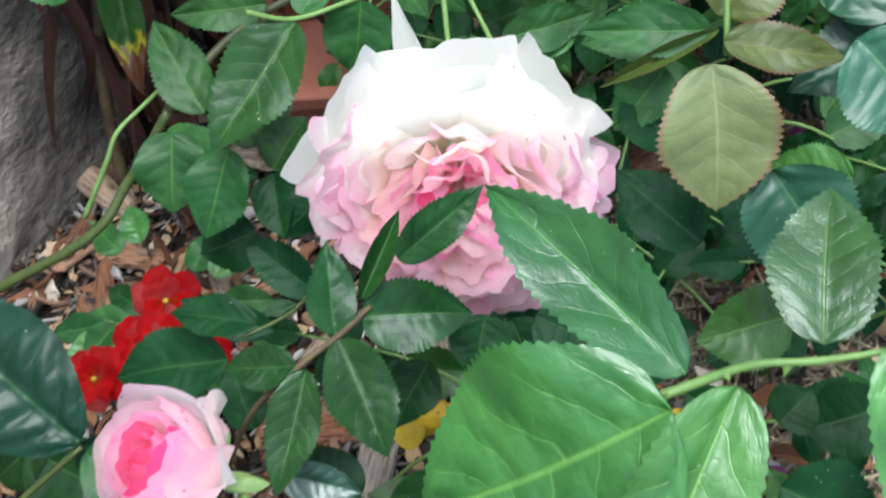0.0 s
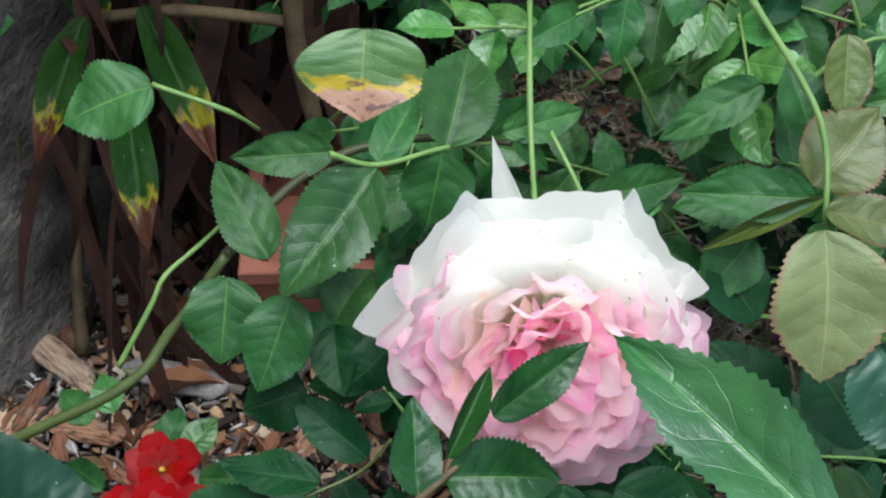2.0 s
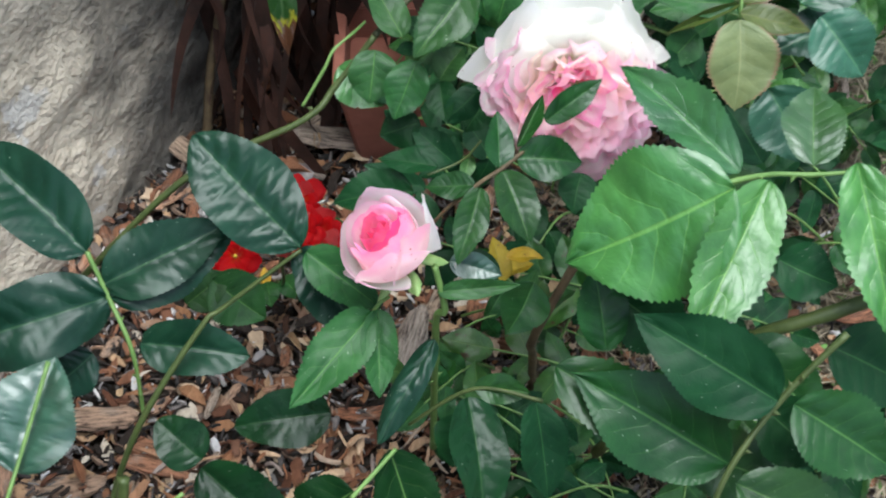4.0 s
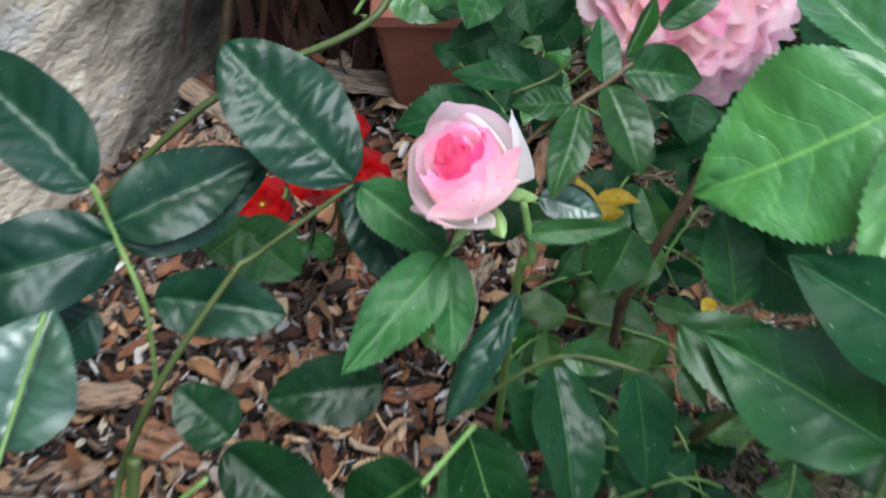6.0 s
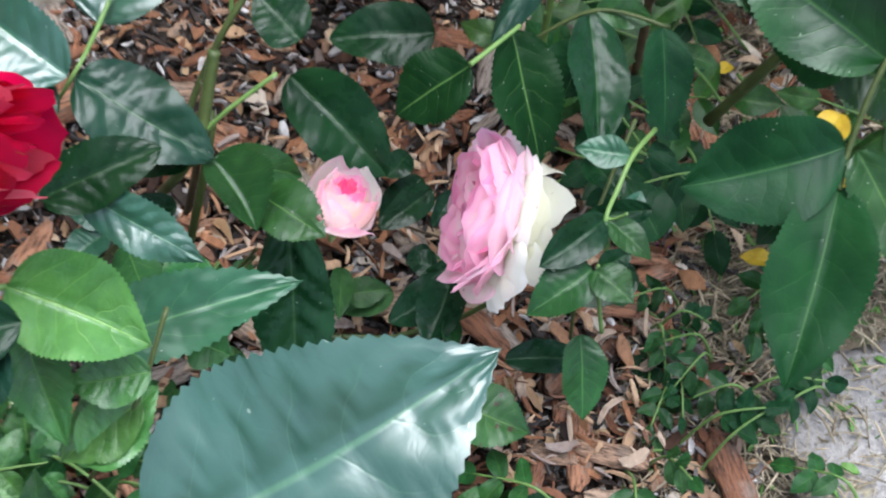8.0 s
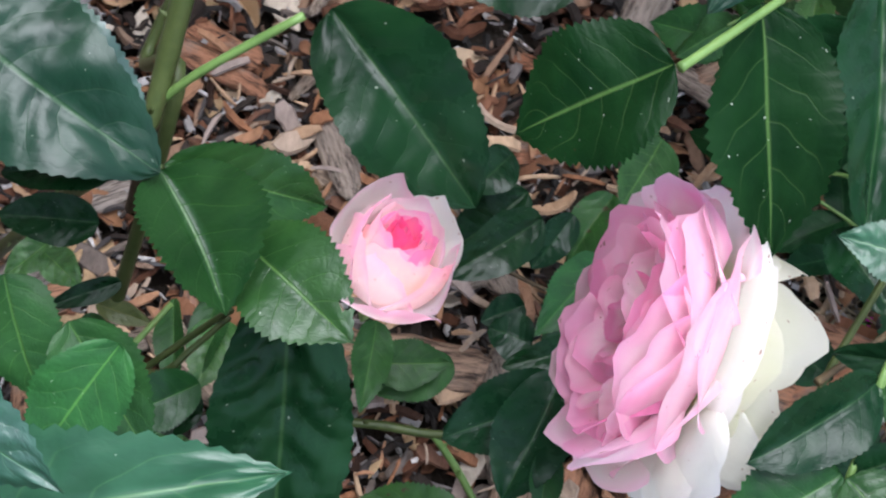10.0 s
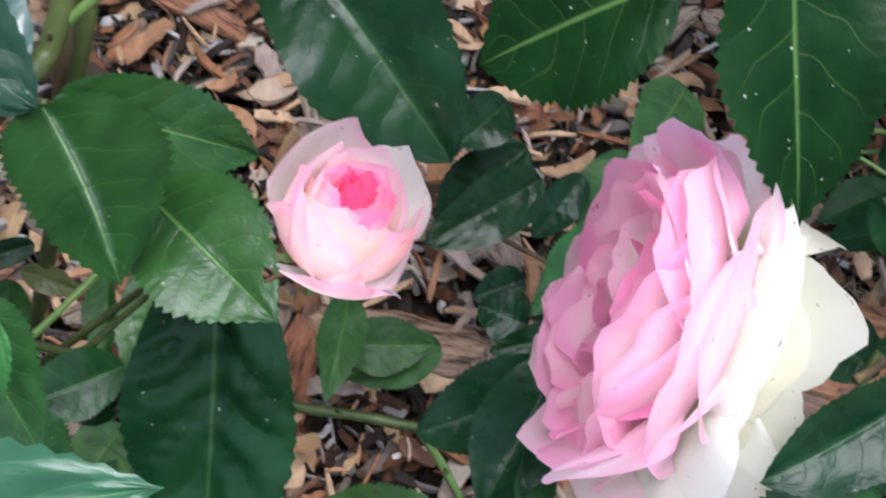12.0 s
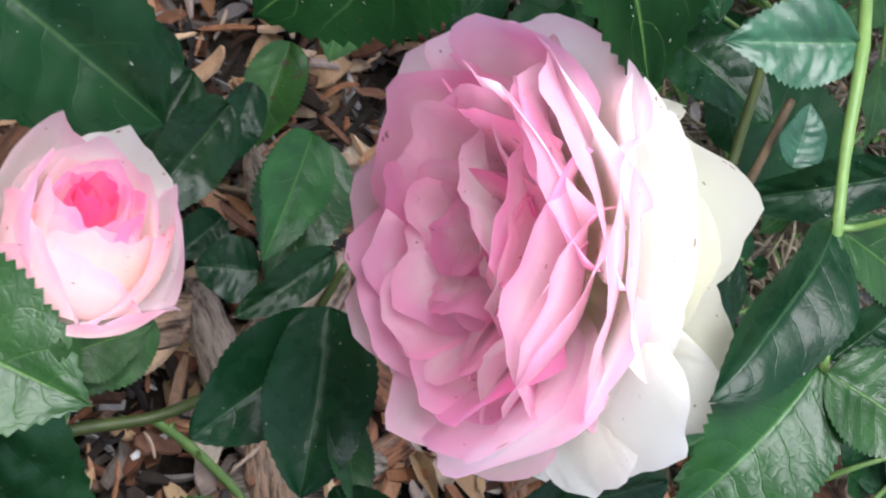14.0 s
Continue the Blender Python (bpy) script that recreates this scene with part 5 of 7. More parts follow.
leaf(side_bush, (0.009, 0.042, 0.100), (0.008, 0.014, 0.100), 0.0120, (0.20, -0.40, 0.90), LEAF_MID, 0)
leaf(side_bush, (0.020, 0.087, 0.090), (-0.008, 0.073, 0.090), 0.0129, (-0.20, -0.59, 0.78), LEAF_DARK, 0)
leaf(side_bush, (0.036, 0.001, 0.120), (0.079, 0.004, 0.120), 0.0194, (0.10, -0.40, 0.91), LEAF_DARK, 1)
leaf(side_bush, (0.013, 0.000, 0.100), (0.004, 0.023, 0.100), 0.0196, (0.10, -0.40, 0.91), LEAF_DARK, 0)
leaf(side_bush, (0.002, 0.089, 0.080), (-0.014, 0.093, 0.080), 0.0174, (0.10, -0.40, 0.91), LEAF_DARK, 0)
leaf(side_bush, (-0.003, 0.122, 0.110), (-0.032, 0.093, 0.110), 0.0206, (0.10, -0.60, 0.80), LEAF_DARK, 0)
leaf(side_bush, (-0.022, 0.092, 0.050), (-0.050, 0.075, 0.050), 0.0191, (0.10, -0.50, 0.86), LEAF_GREEN, 1)
leaf(side_bush, (-0.053, 0.093, 0.070), (-0.053, 0.057, 0.070), 0.0155, (0.20, -0.49, 0.85), LEAF_GREEN, 0)
leaf(side_bush, (-0.017, 0.140, 0.120), (-0.029, 0.122, 0.120), 0.0170, (0.10, -0.50, 0.86), LEAF_DARK, 0)
leaf(side_bush, (0.108, 0.055, 0.130), (0.076, 0.032, 0.130), 0.0220, (0.20, -0.50, 0.84), LEAF_DARK, 0)
leaf(side_bush, (0.070, 0.068, 0.150), (0.087, 0.057, 0.150), 0.0186, (-0.10, -0.50, 0.86), LEAF_DARK, 1)
leaf(side_bush, (0.074, 0.084, 0.190), (0.092, 0.059, 0.190), 0.0199, (0.20, -0.50, 0.84), LEAF_DARK, 0)
leaf(side_bush, (-0.164, 0.040, 0.155), (-0.149, 0.011, 0.130), 0.0308, (-0.20, -0.60, 0.77), LEAF_GREEN, 4)
leaf(side_bush, (-0.138, 0.054, 0.170), (-0.167, 0.051, 0.170), 0.0155, (0.10, -0.50, 0.86), LEAF_DARK, 0)
leaf(side_bush, (-0.169, 0.048, 0.170), (-0.193, 0.046, 0.170), 0.0171, (-0.10, -0.50, 0.86), LEAF_BLUE, 0)
leaf(side_bush, (-0.161, 0.074, 0.120), (-0.172, 0.058, 0.120), 0.0117, (0.10, -0.40, 0.91), LEAF_LIGHT, 0)
leaf(side_bush, (-0.162, 0.069, 0.120), (-0.148, 0.059, 0.120), 0.0126, (0.20, -0.40, 0.90), LEAF_LIGHT, 0)
leaf(side_bush, (-0.134, 0.058, 0.130), (-0.154, 0.045, 0.130), 0.0078, (0.10, -0.60, 0.80), LEAF_DARK, 0)
leaf(side_bush, (-0.146, 0.061, 0.100), (-0.138, 0.036, 0.100), 0.0128, (0.20, -0.49, 0.85), LEAF_MID, 0)
leaf(side_bush, (-0.104, 0.033, 0.120), (-0.129, 0.015, 0.120), 0.0180, (0.10, -0.50, 0.86), LEAF_MID, 0)
leaf(side_bush, (-0.122, 0.077, 0.090), (-0.116, 0.043, 0.090), 0.0112, (-0.30, -0.51, 0.81), LEAF_GREEN, 1)
leaf(side_bush, (-0.107, 0.074, 0.100), (-0.108, 0.044, 0.100), 0.0138, (-0.20, -0.49, 0.85), LEAF_GREEN, 0)
leaf(side_bush, (-0.160, 0.063, 0.080), (-0.144, 0.034, 0.080), 0.0151, (0.10, -0.50, 0.86), LEAF_DARK, 0)
leaf(side_bush, (-0.149, 0.075, 0.080), (-0.128, 0.071, 0.080), 0.0087, (0.10, -0.50, 0.86), LEAF_OLIVE, 0)
leaf(side_bush, (-0.174, 0.043, 0.160), (-0.193, 0.022, 0.160), 0.0212, (-0.20, -0.49, 0.85), LEAF_BLUE, 1)
leaf(side_bush, (-0.157, 0.023, 0.090), (-0.166, -0.003, 0.090), 0.0197, (0.10, -0.50, 0.86), LEAF_MID, 0)
leaf(side_bush, (-0.102, 0.028, 0.110), (-0.128, 0.030, 0.110), 0.0187, (0.10, -0.50, 0.86), LEAF_DARK, 0)
leaf(side_bush, (-0.111, 0.041, 0.060), (-0.118, 0.020, 0.060), 0.0207, (0.10, -0.50, 0.86), LEAF_LIGHT, 0)
leaf(side_bush, (-0.102, 0.067, 0.100), (-0.107, 0.040, 0.100), 0.0179, (0.10, -0.50, 0.86), LEAF_LIGHT, 0)
leaf(side_bush, (-0.130, 0.007, 0.120), (-0.108, -0.003, 0.120), 0.0277, (0.10, -0.50, 0.86), LEAF_GREEN, 0)
leaf(side_bush, (0.089, 0.051, 0.231), (0.061, 0.053, 0.233), 0.0168, (0.10, -0.50, 0.86), LEAF_BLUE, 0)
leaf(side_bush, (0.076, 0.018, 0.222), (0.045, -0.011, 0.221), 0.0214, (0.25, -0.50, 0.83), LEAF_DARK, 1)
leaf(side_bush, (0.101, 0.031, 0.214), (0.069, 0.034, 0.204), 0.0132, (-0.10, -0.70, 0.70), LEAF_DARK, 0)
leaf(side_bush, (0.076, 0.018, 0.222), (0.099, 0.002, 0.212), 0.0157, (0.20, -0.50, 0.84), LEAF_MID, 0)
leaf(side_bush, (0.070, -0.004, 0.210), (0.039, -0.025, 0.201), 0.0268, (-0.15, -0.45, 0.88), LEAF_MID, 1)
leaf(side_bush, (0.071, -0.005, 0.210), (0.089, -0.022, 0.209), 0.0206, (0.20, -0.50, 0.84), LEAF_MID, 0)
leaf(side_bush, (0.074, -0.002, 0.207), (0.089, 0.004, 0.215), 0.0126, (0.10, -0.50, 0.86), LEAF_DARK, 0)
leaf(side_bush, (0.095, 0.049, 0.186), (0.101, 0.060, 0.193), 0.0120, (0.10, -0.50, 0.86), LEAF_BLUE, 0)
stem(side_bush, ((-0.120, 0.100, 0.240), (-0.124, 0.086, 0.215), (-0.127, 0.073, 0.199), (-0.135, 0.063, 0.190), (-0.168, 0.090, 0.110), (-0.203, 0.118, 0.020)), 0.0032, 0.0026, STEM_GREEN)
stem(side_bush, ((-0.129, 0.124, 0.190), (-0.130, 0.089, 0.175), (-0.139, 0.091, 0.120)), 0.0026, 0.002, STEM_BROWN)
stem(side_bush, ((-0.127, 0.077, 0.199), (-0.114, 0.081, 0.215), (-0.088, 0.091, 0.235)), 0.0014, 0.0012, STEM_PALE)
stem(side_bush, ((0.005, 0.056, 0.285), (0.014, 0.066, 0.285), (0.029, 0.083, 0.285)), 0.0014, 0.0011, STEM_PALE)
stem(side_bush, ((-0.129, 0.045, 0.215), (-0.116, 0.042, 0.224)), 0.0011, 0.001, STEM_GREEN)
stem(side_bush, ((-0.129, 0.039, 0.100), (-0.106, 0.047, 0.130), (-0.097, 0.044, 0.150)), 0.0013, 0.001, STEM_GREEN)
stem(side_bush, ((-0.076, 0.071, 0.030), (-0.058, 0.071, 0.030), (-0.043, 0.072, 0.030), (-0.025, 0.072, 0.030), (-0.008, 0.074, 0.035), (0.013, 0.072, 0.050), (0.033, 0.066, 0.080)), 0.0019, 0.0016, STEM_GREEN)
stem(side_bush, ((-0.025, 0.072, 0.030), (-0.015, 0.065, 0.022), (-0.004, 0.053, 0.015), (0.003, 0.041, 0.010)), 0.0016, 0.0012, STEM_PALE)
stem(side_bush, ((0.009, 0.071, 0.060), (0.015, 0.077, 0.075), (0.022, 0.083, 0.090)), 0.0014, 0.0012, STEM_GREEN)
stem(side_bush, ((-0.020, 0.127, 0.070), (-0.009, 0.123, 0.070), (0.006, 0.118, 0.070)), 0.0009, 0.0008, STEM_BROWN)
stem(side_bush, ((-0.133, 0.039, 0.110), (-0.117, 0.034, 0.120), (-0.108, 0.039, 0.130), (-0.098, 0.047, 0.140)), 0.0013, 0.001, STEM_GREEN)
stem(side_bush, ((-0.133, 0.039, 0.110), (-0.127, 0.050, 0.110), (-0.120, 0.064, 0.110)), 0.0012, 0.001, STEM_PALE)
stem(side_bush, ((0.104, 0.075, 0.224), (0.090, 0.051, 0.231), (0.082, 0.033, 0.226), (0.076, 0.018, 0.222), (0.078, 0.010, 0.208), (0.073, -0.003, 0.206), (0.079, -0.016, 0.173)), 0.0014, 0.0011, STEM_PALE)
stem(side_bush, ((0.076, 0.018, 0.222), (0.080, 0.017, 0.223), (0.085, 0.015, 0.230)), 0.0008, 0.0007, STEM_PALE)
stem(side_bush, ((0.069, 0.032, 0.191), (0.085, 0.048, 0.187), (0.102, 0.066, 0.184)), 0.0011, 0.001, STEM_BROWN)
side_bloom = flower_heart(side_bush, "bloom", frame_of((0.0344, 0.0299, 0.2014), (-0.9715, 0.0705, 0.2265), (0.231, 0.881, 0.425)), 0.009, 0.014, SEPAL, "full pink rose with creamy white outer petals")
S = 0.0330
# creamy outer petals bent back behind the face
whorl(side_bloom, PETAL_WHITE, S, 1, -52, 360, (0.12, 0.0), (0.95, 0.02), (1.22, -0.40), 46, 0.05, 0.02, 0.26, 54, 0.3, 0.30)
whorl(side_bloom, PETAL_CREAM, S, 6, -100, 300, (0.12, 0.0), (0.94, 0.20), (0.98, -0.46), 84, 0.10, 0.02, 0.05, 41, 0.6, 0.30)
whorl(side_bloom, PETAL_CREAM, S, 5, -74, 300, (0.12, 0.02), (0.98, 0.24), (1.04, -0.20), 84, 0.10, 0.02, 0.03, 42, 0.7, 0.30)
whorl(side_bloom, PETAL_WHITE, S, 3, -112, 60, (0.12, 0.02), (1.02, 0.20), (1.38, 0.06), 50, 0.06, 0.03, 0.04, 55, 0.8, 0.30)
whorl(side_bloom, PETAL_WHITE, S, 6, 10, 300, (0.11, 0.03), (1.0, 0.16), (1.10, 0.16), 88, 0.10, 0.025, 0.0, 43, 0.7, 0.30)
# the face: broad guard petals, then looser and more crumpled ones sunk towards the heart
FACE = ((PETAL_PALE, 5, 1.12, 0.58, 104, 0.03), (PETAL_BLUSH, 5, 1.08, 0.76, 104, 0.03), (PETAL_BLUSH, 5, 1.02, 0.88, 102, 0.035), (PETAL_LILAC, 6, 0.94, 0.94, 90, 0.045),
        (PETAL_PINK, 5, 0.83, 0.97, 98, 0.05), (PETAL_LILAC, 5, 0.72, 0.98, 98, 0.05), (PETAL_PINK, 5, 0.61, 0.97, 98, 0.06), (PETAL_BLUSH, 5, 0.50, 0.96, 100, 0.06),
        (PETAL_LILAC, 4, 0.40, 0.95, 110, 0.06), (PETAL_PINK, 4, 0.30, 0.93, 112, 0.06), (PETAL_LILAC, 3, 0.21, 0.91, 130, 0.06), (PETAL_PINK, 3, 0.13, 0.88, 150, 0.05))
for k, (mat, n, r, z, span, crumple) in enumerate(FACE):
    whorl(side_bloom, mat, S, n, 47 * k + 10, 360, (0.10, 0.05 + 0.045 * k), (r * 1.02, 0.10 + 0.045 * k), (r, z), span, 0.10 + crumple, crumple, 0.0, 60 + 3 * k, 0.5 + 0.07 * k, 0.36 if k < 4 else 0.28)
small_bud = cupped_rose(side_bush, frame_of((-0.0550, 0.0522, 0.1680), (0.24, 0.30, 0.92), (-0.211, 0.928, 0.308)), 0.0212, "small half open pink rosebud with peach heart", 51, 0.84)

# ---------------------------------------------------------------- red rose
red_bush = plant("red_rose_bush", (-0.24, -0.16, 0), "rose shoot with a crimson opening bloom and bluish leaves", "rose bush")
leaf(red_bush, (-0.178, -0.107, 0.321), (-0.122, -0.122, 0.307), 0.0455, (0.13, -0.46, 0.88), LEAF_LIGHT, 3)
leaf(red_bush, (-0.199, -0.131, 0.340), (-0.241, -0.118, 0.353), 0.0273, (0.09, -0.56, 0.82), LEAF_LIGHT, 3)
leaf(red_bush, (-0.166, -0.134, 0.337), (-0.242, -0.149, 0.326), 0.0394, (-0.09, -0.62, 0.78), LEAF_DARK, 1)
leaf(red_bush, (-0.177, -0.104, 0.298), (-0.157, -0.144, 0.263), 0.0295, (-0.12, -0.70, 0.70), LEAF_LIGHT, 0)
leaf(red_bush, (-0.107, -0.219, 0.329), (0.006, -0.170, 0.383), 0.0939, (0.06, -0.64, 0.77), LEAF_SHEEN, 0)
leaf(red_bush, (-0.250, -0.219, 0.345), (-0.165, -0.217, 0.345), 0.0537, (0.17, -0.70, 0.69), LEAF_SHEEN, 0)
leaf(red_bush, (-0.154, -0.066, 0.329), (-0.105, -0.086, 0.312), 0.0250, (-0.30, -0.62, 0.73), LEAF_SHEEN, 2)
leaf(red_bush, (-0.170, -0.069, 0.328), (-0.124, -0.051, 0.342), 0.0288, (0.21, -0.43, 0.88), LEAF_DARK, 0)
leaf(red_bush, (-0.124, -0.119, 0.283), (-0.157, -0.125, 0.279), 0.0240, (0.20, -0.53, 0.82), LEAF_LIGHT, 0)
leaf(red_bush, (-0.130, -0.118, 0.258), (-0.163, -0.138, 0.241), 0.0294, (-0.22, -0.48, 0.85), LEAF_LIGHT, 0)
leaf(red_bush, (-0.153, -0.138, 0.241), (-0.124, -0.113, 0.262), 0.0294, (-0.15, -0.63, 0.76), LEAF_LIGHT, 0)
leaf(red_bush, (-0.119, 0.004, 0.196), (-0.137, -0.024, 0.172), 0.0259, (0.09, -0.56, 0.82), LEAF_GREEN, 0)
leaf(red_bush, (-0.137, 0.016, 0.180), (-0.110, -0.010, 0.158), 0.0264, (-0.03, -0.43, 0.90), LEAF_GREEN, 0)
leaf(red_bush, (-0.167, -0.076, 0.230), (-0.069, -0.048, 0.252), 0.0390, (0.06, -0.38, 0.92), LEAF_BLUE, 0)
stem(red_bush, ((-0.215, -0.110, 0.385), (-0.239, -0.124, 0.360), (-0.288, -0.138, 0.296)), .0026, .0032, STEM_PALE)
stem(red_bush, ((-0.178, -0.107, 0.321), (-0.203, -0.114, 0.315), (-0.236, -0.126, 0.279)), .0014, .001, STEM_PALE)
stem(red_bush, ((-0.121, -0.088, 0.284), (-0.133, -0.120, 0.256), (-0.153, -0.133, 0.219)), .0012, .001, STEM_GREEN)
red_bloom = flower_heart(red_bush, "bloom", frame_of((-0.204, -0.099, 0.393), (0.934, -0.138, 0.329), (-0.010, 0.759, 0.651)), 0.010, 0.016, SEPAL, "crimson red rose beginning to open")
S = 0.029
whorl(red_bloom, PETAL_RED, S, 3, 80, 360, (0.10, 0.0), (1.00, 0.12), (0.62, 1.45), 140, 0.20, 0.03, 0.08, 61, 1.0, 0.3)
whorl(red_bloom, PETAL_RED, S, 3, 140, 360, (0.10, 0.02), (0.92, 0.2), (0.55, 1.65), 140, 0.16, 0.03, 0.05, 62, 1.0, 0.3)
whorl(red_bloom, PETAL_RED, S, 3, 90, 360, (0.08, 0.03), (0.76, 0.35), (0.46, 1.80), 140, 0.14, 0.04, 0.0, 63, 1.0, 0.3)
whorl(red_bloom, PETAL_RED, S, 4, 150, 360, (0.06, 0.04), (0.52, 0.45), (0.34, 1.86), 110, 0.12, 0.05, 0.0, 64)
whorl(red_bloom, PETAL_RED, S, 4, 100, 360, (0.04, 0.05), (0.30, 0.45), (0.18, 1.88), 120, 0.08, 0.05, 0.0, 65)
for k in range(5):
    sepal(red_bloom, k * 72, S, (0.14, -0.08), (0.55, 0.05), (0.72, 0.45 - 0.25 * (k % 2)))

right_bush = plant("rose_bush", (0.22, 0.22, 0), "rose bush with drooping dark green leaflets beside the dry grass", "rose bush", "pink rose bushes")
leaf(right_bush, (0.196, 0.052, 0.306), (0.119, 0.089, 0.339), 0.0509, (-0.19, -0.68, 0.70), LEAF_MID, 0)
leaf(right_bush, (0.177, 0.014, 0.287), (0.103, -0.004, 0.273), 0.0522, (0.20, -0.66, 0.73), LEAF_SHADED, 1)
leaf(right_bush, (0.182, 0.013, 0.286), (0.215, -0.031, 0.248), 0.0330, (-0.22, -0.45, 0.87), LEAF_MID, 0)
leaf(right_bush, (0.175, 0.001, 0.275), (0.148, -0.086, 0.241), 0.0497, (-0.17, -0.45, 0.87), LEAF_SHADED, 1)
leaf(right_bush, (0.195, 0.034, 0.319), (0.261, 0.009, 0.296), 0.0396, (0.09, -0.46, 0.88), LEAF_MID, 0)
leaf(right_bush, (0.215, 0.059, 0.353), (0.147, 0.093, 0.383), 0.0443, (0.20, -0.82, 0.53), LEAF_SHADED, 0)
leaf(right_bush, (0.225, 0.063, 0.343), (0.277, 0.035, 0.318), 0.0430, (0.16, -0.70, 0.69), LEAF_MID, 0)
leaf(right_bush, (0.110, 0.135, 0.237), (0.115, 0.092, 0.200), 0.0303, (0.14, -0.56, 0.82), LEAF_SHADED, 0)
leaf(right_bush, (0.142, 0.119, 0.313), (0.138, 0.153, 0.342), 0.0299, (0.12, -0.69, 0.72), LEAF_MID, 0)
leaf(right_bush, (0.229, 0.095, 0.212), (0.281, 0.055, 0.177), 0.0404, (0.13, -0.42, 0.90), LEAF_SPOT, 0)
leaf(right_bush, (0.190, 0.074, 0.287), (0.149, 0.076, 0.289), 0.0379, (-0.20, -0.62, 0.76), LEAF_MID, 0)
leaf(right_bush, (0.116, 0.056, 0.158), (0.096, 0.080, 0.178), 0.0313, (0.04, -0.46, 0.89), LEAF_SHADED, 0)
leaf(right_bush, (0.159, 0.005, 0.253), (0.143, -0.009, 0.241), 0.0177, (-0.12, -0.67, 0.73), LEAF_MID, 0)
leaf(right_bush, (0.150, 0.156, 0.313), (0.191, 0.129, 0.292), 0.0397, (-0.14, -0.49, 0.86), LEAF_SHADED, 0)
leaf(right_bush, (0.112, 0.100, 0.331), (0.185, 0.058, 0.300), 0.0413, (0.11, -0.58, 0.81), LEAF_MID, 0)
leaf(right_bush, (0.217, 0.078, 0.316), (0.250, 0.054, 0.298), 0.0379, (-0.08, -0.57, 0.82), LEAF_SHADED, 0)
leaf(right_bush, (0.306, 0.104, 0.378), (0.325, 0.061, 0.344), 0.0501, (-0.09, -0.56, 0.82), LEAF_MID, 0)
leaf(right_bush, (0.230, 0.142, 0.355), (0.261, 0.129, 0.346), 0.0313, (-0.22, -0.52, 0.83), LEAF_SHADED, 0)
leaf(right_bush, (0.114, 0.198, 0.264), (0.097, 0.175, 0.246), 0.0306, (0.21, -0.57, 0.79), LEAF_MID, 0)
leaf(right_bush, (0.072, 0.141, 0.217), (0.062, 0.117, 0.198), 0.0383, (0.10, -0.65, 0.75), LEAF_SHADED, 0)
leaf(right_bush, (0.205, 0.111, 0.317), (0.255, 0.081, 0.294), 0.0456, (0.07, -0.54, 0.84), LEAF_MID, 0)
leaf(right_bush, (0.260, 0.116, 0.310), (0.311, 0.094, 0.293), 0.0461, (-0.02, -0.49, 0.87), LEAF_SHADED, 1)
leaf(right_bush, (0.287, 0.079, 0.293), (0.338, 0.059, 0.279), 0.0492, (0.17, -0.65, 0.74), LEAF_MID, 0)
leaf(right_bush, (0.247, 0.075, 0.264), (0.292, 0.095, 0.281), 0.0429, (-0.20, -0.44, 0.87), LEAF_SHADED, 0)
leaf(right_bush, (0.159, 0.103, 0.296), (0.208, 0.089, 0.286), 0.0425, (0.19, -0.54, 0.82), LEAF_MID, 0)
leaf(right_bush, (0.318, 0.121, 0.290), (0.359, 0.136, 0.302), 0.0434, (-0.04, -0.47, 0.88), LEAF_SHADED, 0)
leaf(right_bush, (0.181, 0.071, 0.285), (0.229, 0.055, 0.273), 0.0421, (-0.18, -0.60, 0.78), LEAF_MID, 2)
stem(right_bush, ((0.250, 0.083, 0.373), (0.219, 0.065, 0.345), (0.190, 0.037, 0.321), (0.178, 0.013, 0.286), (0.175, -0.001, 0.274)), .0017, .0012, STEM_GREEN)
stem(right_bush, ((0.150, 0.219, 0.281), (0.118, 0.202, 0.204), (0.120, 0.216, 0.153), (0.130, 0.253, -0.006)), .0028, .0024, STEM_BROWN)
stem(right_bush, ((0.341, 0.136, 0.353), (0.259, 0.124, 0.329), (0.209, 0.127, 0.292), (0.152, 0.147, 0.152)), .0042, .0034, STEM_GREEN)
stem(right_bush, ((0.114, 0.135, 0.237), (0.076, 0.147, 0.235), (0.038, 0.138, 0.214)), .0012, .001, STEM_GREEN)
stem(right_bush, ((0.095, 0.084, 0.221), (0.075, 0.041, 0.185), (0.069, 0.018, 0.170), (0.072, 0.018, 0.117)), .0012, .001, STEM_GREEN)

